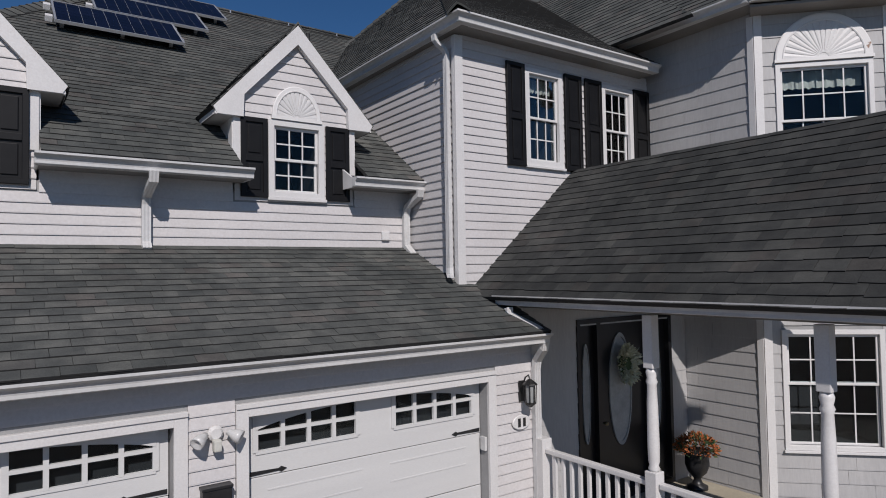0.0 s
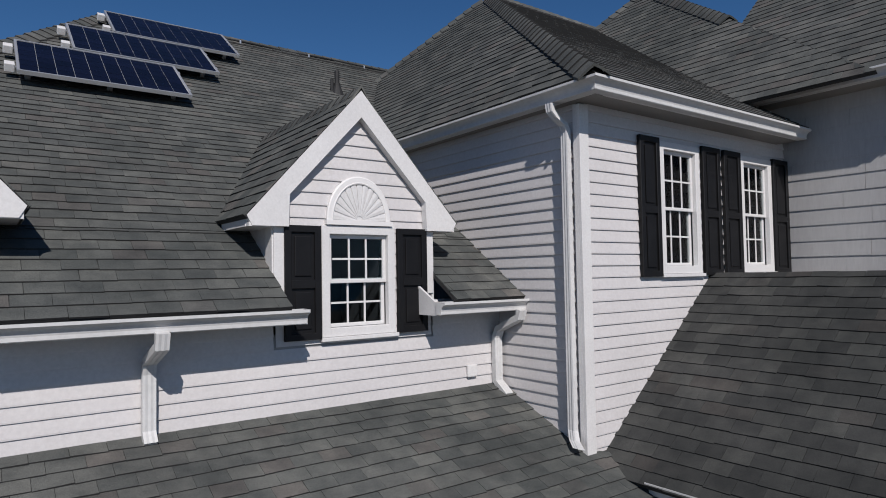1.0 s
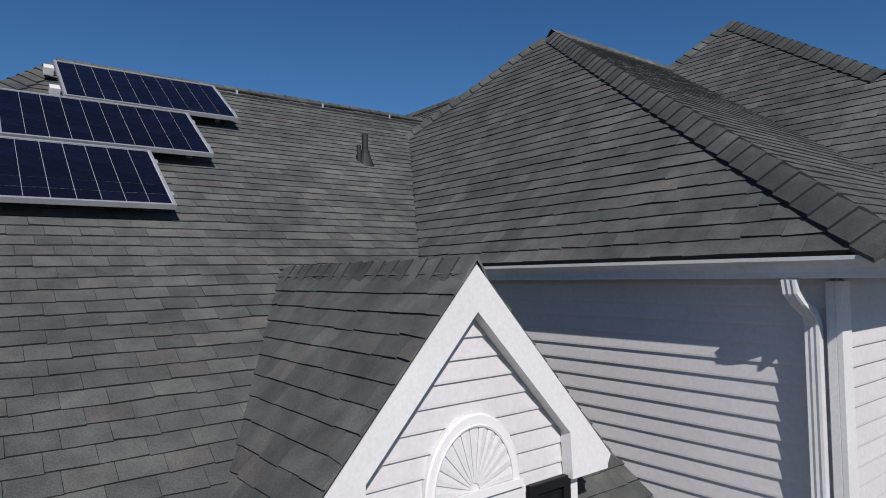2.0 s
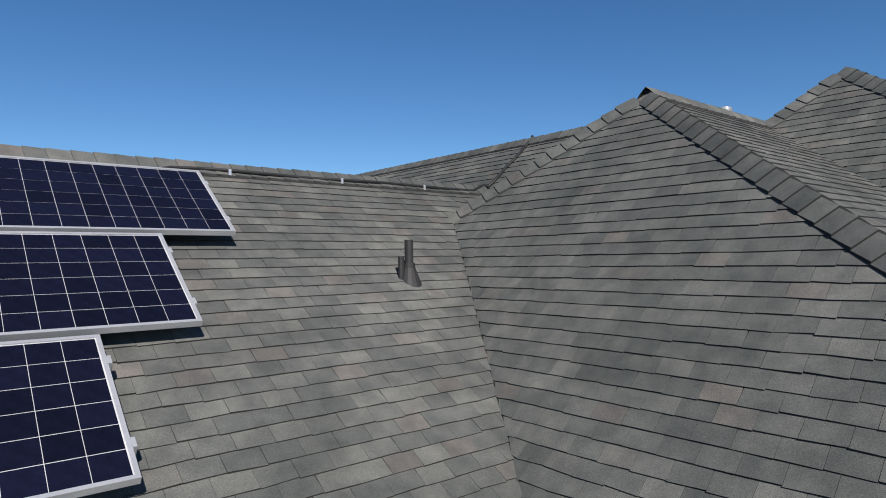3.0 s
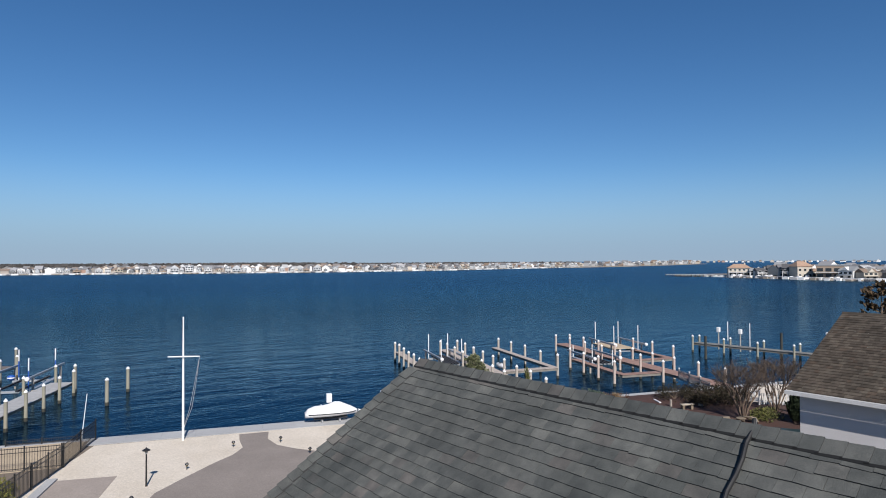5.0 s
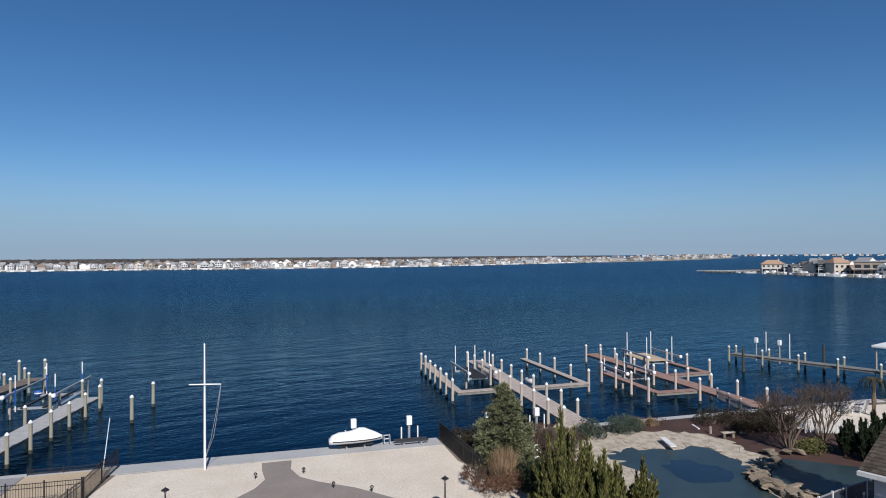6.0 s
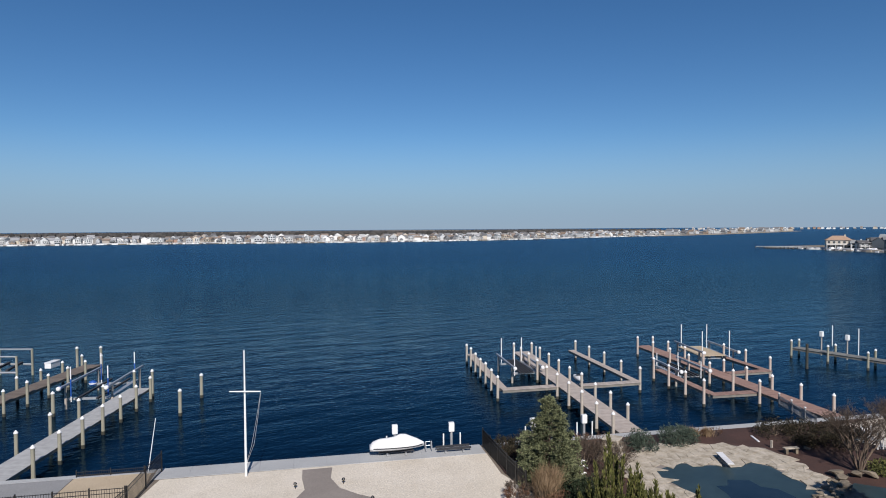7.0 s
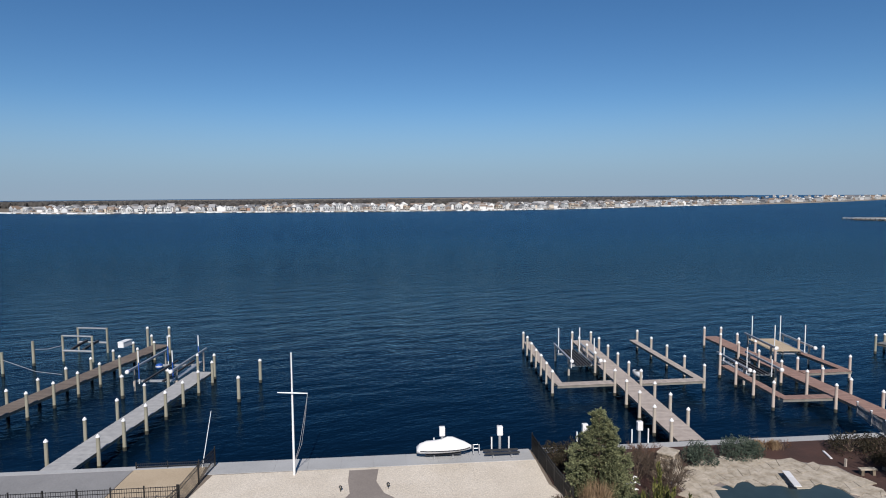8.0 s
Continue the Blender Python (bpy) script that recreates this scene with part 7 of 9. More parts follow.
def boulder(x, y, s, k, lift=0.0):
    t = tagged(new("boulder", rocks[k % 6]), "tan weathered garden boulder beside the pool", "boulder", "garden boulders")
    if not rocks[k % 6].materials:
        rocks[k % 6].materials.append(MAT_ROCK)
    t.matrix_basis = pose(x, y, GARDEN + s * 0.2 + lift, rng.uniform(-15, 15), rng.uniform(-15, 15), rng.uniform(0, 360)) @ Matrix.Scale(s, 4)


for k in range(80):
    f_ = k / 79
    seg = min(int(f_ * 6), 5)
    x, y = (WEIR[seg][i] + (WEIR[seg + 1][i] - WEIR[seg][i]) * (f_ * 6 - seg) for i in (0, 1))
    boulder(x + rng.uniform(-0.45, 0.55), y + rng.uniform(-0.45, 0.45), rng.uniform(0.18, 0.55), k, rng.choice((0.0, 0.0, 0.16)))
for x, y, s in ((43.2, 31.3, 0.5), (44.0, 30.6, 0.42), (44.6, 30.2, 0.5), (30.6, 41.0, 0.45), (36.0, 41.6, 0.6), (34.9, 41.2, 0.5), (35.4, 40.9, 0.35), (46.2, 34.6, 0.22), (45.5, 35.0, 0.2), (29.9, 35.5, 0.4), (31.3, 37.2, 0.35)):
    boulder(x, y, s, int(x * 7))
flat = thing("stone_pillar", "tapered fieldstone pillar with a flat capstone by the dock", "stone pillar", pose(34.2, 40.2, -0.1, 0, 0, 24))
rg = random.Random(77)
for row in range(7):
    z, hw = 0.19 * row, 0.74 - 0.045 * row
    for side in range(4):
        cuts = [-hw] + sorted(rg.uniform(-hw * 0.7, hw * 0.7) for _ in range(2)) + [hw]
        for c0, c1 in zip(cuts, cuts[1:]):
            if c1 - c0 > 0.12:
                part("stone", boxes((c0 + 0.012, c1 - 0.012, -hw - rg.uniform(0.0, 0.05), -hw + 0.22, z + 0.012, z + 0.18), bevel=0.025), MAT_ROCK if rg.random() < 0.6 else MAT_FLAG, flat, m=pose(0, 0, 0, 0, 0, 90 * side))
part("core", boxes((-0.42, 0.42, -0.42, 0.42, 0, 1.32)), MAT_ROCK, flat)
part("cap_stone", boxes((-0.55, 0.55, -0.50, 0.50, 1.33, 1.43), bevel=0.03), MAT_FLAG, flat)
spa = thing("spa_cover", "dark green-grey cover over the small upper pool", "pool cover", pose(0, 0, GARDEN + 0.25))
part("sheet", poly_slab(bmesh.new(), [(37.9, 25.8), (38.2, 23.8), (45.0, 22.5), (44.3, 26.0), (43.0, 28.4), (42.2, 29.8), (40.6, 29.7), (38.8, 28.9), (37.8, 28.0)], -0.3, 0.0), MAT_POOL, spa)


# ---- plants ----
def conifer(name, label, x, y, z, h, r, mat, seed, whorls=16, clump=0.16, cone=0.85, lift=0.15, dense=5):
    """A conical evergreen: a trunk, whorls of limbs and many needle sprays along them."""
    t = thing(name, label, "tree", pose(x, y, z))
    rng = random.Random(seed)
    part("trunk", tube(bmesh.new(), [(0, 0, -0.1), (0.03, 0, h * 0.5), (0, 0, h * 0.97)], [h * 0.022, h * 0.014, 0.01], 8), MAT_BARK, t)
    limbs, spots = bmesh.new(), []
    for k in range(whorls):
        f_ = k / (whorls - 1)
        zz = h * (0.06 + 0.92 * f_)
        rr = r * ((1 - f_) ** cone) + 0.07
        n = max(4, int(10 * (1 - f_) + 4))
        for i in range(n):
            a = 2 * math.pi * (i + rng.random()) / n
            L = rr * rng.uniform(0.72, 1.12)
            d = Vector((math.cos(a), math.sin(a), lift + 0.5 * f_))
            base = Vector((0, 0, zz))
            tip = base + Vector((d.x * L, d.y * L, d.z * L * rng.uniform(0.4, 1.0) - 0.12 * L))
            if k % 2 == 0:
                tube(limbs, [base, (base + tip) / 2, tip], [0.022, 0.014, 0.005], 4)
            for q in range(int(4 + L * 9)):
                s = rng.uniform(0.25, 1.0) ** 0.7
                spots.append((base.lerp(tip, s) + Vector((rng.gauss(0, 0.09), rng.gauss(0, 0.09), rng.gauss(0, 0.07))) * (0.5 + L * 0.5), d))
    part("limbs", limbs, MAT_BARK, t, kind="stuff")
    def place(rg):
        p, d = spots[rg.randrange(len(spots))]
        return p + Vector((rg.gauss(0, 0.05), rg.gauss(0, 0.05), rg.gauss(0, 0.04))), d
    part("needles", leaf_cloud(len(spots) * dense, place, clump, seed, 0.8), mat, t, kind="stuff")
    return t


def shrub(name, label, x, y, z, rx, ry, h, mat, count, size, seed, stems=10, up=0.3):
    """A rounded, uneven shrub: stems and a crown of small leaves in clumps."""
    t = thing(name, label, "shrub", pose(x, y, z))
    rng = random.Random(seed)
    st = bmesh.new()
    for k in range(stems):
        a, e = rng.uniform(0, 2 * math.pi), rng.uniform(0.1, 1.0)
        tip = Vector((rx * math.cos(a) * e * 0.8, ry * math.sin(a) * e * 0.8, h * (1 - 0.45 * e * e) * rng.uniform(0.7, 1.0)))
        tube(st, [(0, 0, -0.05), tip * 0.5 + Vector((0, 0, 0.1 * h)), tip], [0.03, 0.018, 0.006], 4)
    part("stems", st, MAT_BARK, t, kind="stuff")
    lumps = []
    for k in range(70):
        a, e = rng.uniform(0, 2 * math.pi), rng.random() ** 0.5
        top = h * math.sqrt(max(0.0, 1 - (e * 0.97) ** 2.2)) * rng.uniform(0.82, 1.12)
        lumps.append(Vector((rx * e * math.cos(a), ry * e * math.sin(a), top * rng.uniform(0.35, 1.0) ** 0.6)))
    rad = 0.22 * max(rx, h)
    def place(rg):
        c = lumps[rg.randrange(len(lumps))]
        v = Vector((rg.gauss(0, 1), rg.gauss(0, 1), rg.gauss(0, 1))).normalized()
        p = c + v * rad * rg.uniform(0.6, 1.0)
        p.z = max(0.02, p.z)
        return p, v + Vector((0, 0, up))
    part("leaves", leaf_cloud(count, place, size, seed, 0.6), mat, t, kind="stuff")
    return t


def bare_tree(name, label, x, y, z, h, spread, seed, stems=6, mat=None, depth=4, thick=0.012):
    """A leafless many-stemmed shrub or small tree of forking branches."""
    t = thing(name, label, "tree", pose(x, y, z))
    rng = random.Random(seed)
    wood, twigs = bmesh.new(), bmesh.new()
    def grow(p, d, L, r, level):
        q = p + d * L * 0.5 + Vector((rng.gauss(0, 1), rng.gauss(0, 1), 0)) * L * 0.04
        e = p + d * L
        tube(wood if level < 2 else twigs, [p, q, e], [max(r, 0.0075), max(r * 0.8, 0.0065), max(r * 0.6, 0.005)], 5 if level < 2 else 3, False)
        if level < depth:
            for _ in range(3 if level else 2 + (rng.random() > 0.4)):
                nd = (d + Vector((rng.gauss(0, 1), rng.gauss(0, 1), rng.gauss(0.15, 0.5))) * (0.36 + 0.06 * level)).normalized()
                grow(p.lerp(e, rng.uniform(0.55, 1.0)), nd, L * rng.uniform(0.58, 0.78), r * 0.58, level + 1)
    for k in range(stems):
        a = 2 * math.pi * k / stems + rng.uniform(-0.4, 0.4)
        d = Vector((math.cos(a) * spread, math.sin(a) * spread, 1)).normalized()
        grow(Vector((0.08 * math.cos(a), 0.08 * math.sin(a), -0.05)), d, h * 0.36, h * thick, 0)
    part("stems", wood, MAT_BARK, t, kind="stuff")
    part("twigs", twigs, mat or MAT_TWIG, t, kind="stuff")
    return t


def grass_tuft(label, x, y, z, h, r, seed, count=500, mat=None):
    t = thing("ornamental_grass", label, "grass", pose(x, y, z), "grass tufts")
    rng = random.Random(seed)
    verts, faces = [], []
    for _ in range(count):
        a, lean = rng.uniform(0, 2 * math.pi), abs(rng.gauss(0, 0.35))
        b = Vector((rng.gauss(0, r * 0.3), rng.gauss(0, r * 0.3), 0))
        L = h * rng.uniform(0.6, 1.1)
        d = Vector((math.cos(a) * lean, math.sin(a) * lean, 1)).normalized()
        s = Vector((-math.sin(a + 0.7), math.cos(a + 0.7), 0)) * rng.uniform(0.008, 0.018)
        droop = Vector((math.cos(a), math.sin(a), -0.3)) * L * 0.18 * rng.random()
        i = len(verts)
        m_ = b + d * L * 0.6
        e = b + d * L + droop
        verts += [b - s, b + s, m_ - s * 0.8, m_ + s * 0.8, e]
        faces += [(i, i + 1, i + 3, i + 2), (i + 2, i + 3, i + 4)]
    me = bpy.data.meshes.new("blades")
    me.from_pydata([tuple(v) for v in verts], [], faces)
    part("blades", me, mat or MAT_STRAW, t, kind="stuff")
    part("crown", lathe(bmesh.new(), ((r * 0.5, -0.03), (r * 0.45, 0.08), (r * 0.2, 0.16)), 10), MAT_MULCH, t)


conifer("blue_spruce", "bushy blue-green spruce beside the gravel yard", 28.7, 39.9, -0.15, 4.9, 2.0, MAT_SPRUCE, 5, 28, 0.125, 0.66, 0.15, 10)


def juniper(label, x, y, z, h, r, seed, plumes=42, mat=None, rich=66):
    """An open upright juniper: many curved stems, each a feathery plume of narrow sprays."""
    t = thing("juniper", label, "shrub", pose(x, y, z), "junipers")
    rng = random.Random(seed)
    st, lines = bmesh.new(), []
    for k in range(plumes):
        a, e = rng.uniform(0, 2 * math.pi), rng.random() ** 0.6
        top = Vector((r * e * math.cos(a), r * e * math.sin(a), h * (1 - 0.55 * e) * rng.uniform(0.5, 1.08)))
        mid = Vector((top.x * 0.62, top.y * 0.62, top.z * 0.5))
        base = Vector((top.x * 0.2, top.y * 0.2, -0.05))
        tube(st, [base, mid, top], [0.035, 0.02, 0.005], 4)
        lines.append((base, mid, top, 0.05 + 0.045 * h * rng.uniform(0.5, 1.2)))
    part("stems", st, MAT_BARK, t, kind="stuff")
    def place(rg):
        b_, m_, t_, w_ = lines[rg.randrange(len(lines))]
        s = rg.uniform(0.12, 1.0) ** 0.75
        p = b_.lerp(m_, s * 2) if s < 0.5 else m_.lerp(t_, s * 2 - 1)
        an = rg.uniform(0, 2 * math.pi)
        w = w_ * (1.05 - s) * rg.uniform(0.2, 1.3)
        o = Vector((math.cos(an), math.sin(an), 0))
        return p + o * w, o * 0.35 + Vector((0, 0, 1)) + (t_ - m_).normalized() * 0.5
    def sprays(count, size, sd):
        rg = random.Random(sd)
        verts, faces = [], []
        for _ in range(count):
            p, d = place(rg)
            d = (d + Vector((rg.gauss(0, 0.3), rg.gauss(0, 0.3), 0))).normalized()
            s = d.cross(Vector((rg.gauss(0, 1), rg.gauss(0, 1), 0.1))).normalized()
            L = size * rg.uniform(0.5, 1.4)
            i = len(verts)
            verts += [p, p + d * L * 0.4 + s * L * 0.13, p + d * L, p + d * L * 0.4 - s * L * 0.13]
            faces.append((i, i + 1, i + 2, i + 3))
        me = bpy.data.meshes.new("sprays")
        me.from_pydata([tuple(v) for v in verts], [], faces)
        return me
    part("sprays", sprays(int(plumes * h * rich), 0.21, seed + 1), mat or MAT_JUNIPER, t, kind="stuff")
    return t


juniper("tall olive-green juniper with upright sprays", 25.8, 32.3, -0.15, 5.3, 1.5, 21, 52)
for k, (x, y, h, r) in enumerate(((27.0, 32.0, 3.9, 1.1), (28.3, 31.4, 3.2, 1.0), (24.9, 32.4, 2.9, 0.7), (29.3, 30.4, 2.9, 0.8), (26.6, 30.6, 3.8, 1.0), (25.5, 33.6, 1.9, 0.6), (24.5, 30.8, 2.9, 0.9))):
    juniper("olive-green juniper with feathery upright sprays", x, y, -0.15, h, r, 40 + k)
shrub("dwarf_spruce", "rounded dull-blue dwarf spruce by the dock", 37.1, 40.5, -0.1, 0.95, 0.95, 1.15, MAT_DWARF, 3500, 0.11, 61)
shrub("dwarf_spruce", "broad dull-blue dwarf spruce on the mulch bed", 40.4, 40.15, -0.1, 1.4, 1.15, 0.98, MAT_DWARF, 4200, 0.11, 62)
for k, (x, y, rx, h) in enumerate(((50.9, 34.2, 1.1, 0.8), (47.3, 37.4, 1.5, 0.9), (49.0, 36.6, 1.4, 1.0), (50.2, 35.2, 1.2, 1.0), (47.2, 35.2, 1.0, 0.6), (48.3, 33.8, 1.1, 0.9), (46.4, 30.0, 1.2, 0.55))):
    shrub("low_shrub", "low dark evergreen shrub on the mulch bed", x, y, -0.12, rx, rx * 0.8, h, MAT_LOWSHRUB if k != 6 else MAT_JUNIPER, 1500, 0.12, 70 + k)
for k, (x, y, h, r) in enumerate(((46.8, 28.2, 2.7, 0.7), (47.6, 27.6, 2.4, 0.75), (48.6, 27.3, 2.7, 0.75), (49.7, 27.1, 2.4, 0.75), (46.6, 26.9, 2.3, 0.75), (50.7, 26.8, 2.6, 0.8))):
    juniper("dark upright evergreen in a hedge by the fence", x, y, -0.12, h, r, 90 + k, 40, MAT_DARKGREEN, 120)
bare_tree("bare_tree", "leafless many-stemmed brown tree in the garden bed", 45.1, 30.9, -0.12, 4.7, 0.36, 7, 10, None, 5, 0.013)
bare_tree("bare_tree", "leafless many-stemmed brown tree near the fence", 49.3, 30.6, -0.12, 4.6, 0.40, 8, 9, None, 5, 0.012)
for k, (x, y, h) in enumerate(((31.8, 40.2, 2.3), (32.6, 38.6, 2.6), (31.6, 37.6, 2.2), (32.9, 40.9, 2.0), (30.6, 37.0, 1.9))):
    bare_tree("bare_shrub", "dense leafless brown shrub behind the juniper", x, y, -0.12, h, 0.55, 140 + k, 10, None, 4, 0.010)
bare_tree("bare_shrub", "leafless twiggy brown shrub by the stone pillar", 33.8, 41.6, -0.12, 2.0, 0.8, 10, 7, MAT_REDTWIG)
for k, (x, y, h) in enumerate(((26.1, 39.4, 1.25), (25.4, 38.7, 1.15), (25.9, 38.0, 1.35), (25.1, 37.6, 0.95))):
    bare_tree("bare_shrub", "low leafless brown shrub spilling over the gravel", x, y, -0.2, h, 0.9, 150 + k, 11, MAT_REDTWIG if k % 2 else None, 4, 0.010)
for k, (x, y, h) in enumerate(((29.6, 45.3, 0.9), (30.6, 44.6, 1.1), (31.6, 44.1, 1.0), (28.9, 43.6, 0.9))):
    shrub("dark_shrub", "dark brown-green shrub in the shade of the fence", x, y, -0.12, 0.85, 0.8, h, MAT_LOWSHRUB, 1300, 0.11, 160 + k)
bare_tree("bare_shrub", "leafless red-brown shrub by the bulkhead", 42.6, 40.2, -0.12, 0.9, 1.0, 14, 8, MAT_REDTWIG, 3)
bare_tree("bare_shrub", "leafless red-brown shrub by the bulkhead", 44.0, 39.7, -0.12, 0.8, 1.0, 15, 8, MAT_REDTWIG, 3)
for k, (x, y, h) in enumerate(((26.9, 38.4, 1.75), (27.4, 38.2, 1.8), (26.5, 37.7, 1.5), (42.2, 40.4, 0.7), (43.3, 40.0, 0.6))):
    grass_tuft("tall straw-coloured ornamental grass", x, y, -0.12, h, 0.55, 200 + k, 520)
for k, (x, y) in enumerate(((26.2, 36.7), (25.5, 36.9), (26.9, 37.1))):
    shrub("red_shrub", "low red-brown winter shrub beside the drive", x, y, -0.12, 0.9, 0.8, 0.7, MAT_REDTWIG, 900, 0.09, 230 + k)
# added shrubs whose dark leaves stand in for a shaded hollow
for k, (x, y, h) in enumerate(((28.3, 37.4, 0.8), (27.6, 36.2, 0.9), (29.3, 37.2, 0.9), (27.0, 35.2, 0.9))):
    shrub("dark_shrub", "dark evergreen shrub added to fill the shaded hollow by the juniper", x, y, -0.12, 0.9, 0.8, h, MAT_DARKGREEN, 1500, 0.11, 170 + k)
for k, (x, y) in enumerate(((4.2, 46.4), (3.2, 45.0), (4.0, 44.2), (2.4, 43.2))):
    shrub("yellow_shrub", "low yellow-green shrub behind the fence", x, y, -0.25, 0.9, 0.8, 0.7, leaf_mat("yellow_green_leaves", (0.06, 0.08, 0.015), (0.22, 0.20, 0.04)) if k == 0 else bpy.data.materials["yellow_green_leaves"], 1100, 0.1, 240 + k)

palm = thing("palm_tree", "small palm with drooping brown fronds", "tree", pose(59.0, 31.1, -0.2))
part("trunk", tube(bmesh.new(), [(0, 0, 0), (0.05, 0, 1.3), (0, 0, 2.7)], [0.22, 0.18, 0.17], 10), MAT_BARK, palm)
fr_b = bmesh.new()
for k in range(16):
    a = 2 * math.pi * k / 16 + 0.2 * (k % 3)
    d = Vector((math.cos(a), math.sin(a), 0))
    s = Vector((-math.sin(a), math.cos(a), 0)) * 0.13
    pts = [Vector((0, 0, 2.7)), Vector((0, 0, 3.05)) + d * 0.5, Vector((0, 0, 2.8)) + d * 0.95, Vector((0, 0, 2.1)) + d * 1.15]
    rows = [(fr_b.verts.new(p - s * w), fr_b.verts.new(p + s * w)) for p, w in zip(pts, (0.3, 1.0, 0.8, 0.15))]
    for a_, b_ in zip(rows, rows[1:]):
        fr_b.faces.new((a_[0], a_[1], b_[1], b_[0]))
part("fronds", fr_b, leaf_mat("dark_palm_fronds", (0.018, 0.022, 0.012), (0.05, 0.045, 0.025)), palm, kind="stuff")
bench = thing("stone_bench", "low stone garden bench on the mulch bed", "bench", pose(44.7, 34.8, -0.12, 0, 0, -25))
part("seat_slab", boxes((-0.5, 0.5, -0.17, 0.17, 0.34, 0.41), bevel=0.02), MAT_FLAG, bench)
for sx in (-0.34, 0.34):
    part("pedestal", boxes((sx - 0.09, sx + 0.09, -0.13, 0.13, 0, 0.34), bevel=0.02), MAT_ROCK, bench)
ornament = thing("garden_ornament", "white twisted driftwood ornament among the bare shrubs", "ornament", pose(30.35, 39.0, -0.12, 0, 0, -35))
for q in (((0, 0, 0), (0.05, 0.02, 0.35), (-0.10, 0.05, 0.70), (0.02, 0.0, 1.05)), ((0, 0, 0.30), (0.22, 0.0, 0.42), (0.34, 0.05, 0.36)), ((-0.08, 0.04, 0.65), (0.18, 0.0, 0.82), (0.42, 0.0, 0.66)), ((-0.10, 0.05, 0.70), (-0.28, 0.0, 0.62), (-0.34, 0.0, 0.74)), ((0, 0, 0), (-0.20, 0.05, 0.14), (-0.36, 0.0, 0.10)), ((0, 0, 0.95), (0.10, 0.05, 1.12), (0.24, 0.0, 1.10))):
    part("limb", tube(bmesh.new(), q, [0.055 - 0.010 * i for i in range(len(q))], 7), MAT_CAPW, ornament, smooth=True)
plank = thing("loose_plank", "pale plank lying on the mulch bed", "plank", pose(45.4, 37.7, -0.12, 0, 0, 55))
part("board", boxes((-0.6, 0.6, -0.07, 0.07, 0.0, 0.06), bevel=0.008), MAT_CAPW, plank)
stake = thing("garden_stake", "short pale wooden stake in the mulch", "stake", pose(44.7, 36.1, -0.12))
part("stake", boxes((-0.06, 0.06, -0.06, 0.06, 0, 0.5), bevel=0.01), MAT_PILE_PALE, stake)

# sandy neighbour plot with chairs and fences
part("sandy_plot", poly_slab(bmesh.new(), [(50.6, 33.6), (52.4, 29.6), (63, 24), (66, 31), (58.5, 35.2), (53.5, 36.2)], -0.6, -0.10), MAT_GRAVEL, None, "pale sandy plot by the water", kind="structure")


def adirondack(x, y, turn):
    t = thing("garden_chair", "white slatted garden chair on the sandy plot", "chair", pose(x, y, -0.10, 0, 0, turn), "white garden chairs")
    for k in range(5):
        part("back_slat", boxes((-0.26 + k * 0.11, -0.17 + k * 0.11, 0.0, 0.03, 0.0, 0.85 + 0.05 * (2 - abs(k - 2)))), MAT_CAPW, t, m=pose(0, 0.3, 0.3, -25))
    for k in range(4):
        part("seat_slat", boxes((-0.28, 0.28, -0.25 + k * 0.14, -0.13 + k * 0.14, 0.34 - k * 0.03, 0.365 - k * 0.03)), MAT_CAPW, t)
    for sx in (-0.34, 0.28):
        part("arm", boxes((sx, sx + 0.10, -0.35, 0.4, 0.56, 0.585)), MAT_CAPW, t)
        part("leg", boxes((sx + 0.02, sx + 0.08, -0.30, -0.22, 0, 0.56)), MAT_CAPW, t)
        part("leg", boxes((sx + 0.02, sx + 0.08, 0.25, 0.33, 0, 0.56)), MAT_CAPW, t)


adirondack(58.45, 32.84, 150)
adirondack(59.3, 32.2, 165)
adirondack(52.6, 34.0, 200)


def pale_fence(p0, p1, h, label, mat, step=0.16):
    p0v, p1v = Vector((*p0, -0.12)), Vector((*p1, -0.12))
    L = (p1v - p0v).length
    t = thing("fence", label, "fence", along(p0, p1, -0.12), "garden fences")
    for z in (0.2, h - 0.2):
        part("rail", boxes((0, L, -0.02, 0.02, z, z + 0.07)), mat, t)
    n = int(L / step)
    me = mesh_of("picket", boxes((-0.04, 0.04, -0.035, -0.02, 0.05, h)))
    me.materials.append(mat)
    for k in range(n + 1):
        part("picket", me, mat, t, m=pose(L * k / n, 0, 0))
    for k in range(int(L / 2) + 1):
        p = part("post", boxes((-0.05, 0.05, -0.05, 0.05, 0, h + 0.12)), mat, t, m=pose(min(L, 2.0 * k), 0, 0))
        part("cap", boxes((-0.07, 0.07, -0.07, 0.07, h + 0.12, h + 0.17)), MAT_CAPW, p)


pale_fence((54.4, 41.3), (51.2, 36.6), 0.95, "pale blue-grey vinyl fence by the dock", MAT_SLATE)
pale_fence((50.2, 32.2), (52.9, 29.0), 0.9, "pale grey picket fence beside the bare trees", MAT_GUTTER)
MAT_MESH = surface("blue_grey_screen", (0.03, 0.04, 0.06), (0.05, 0.065, 0.09), 0.5, 3)


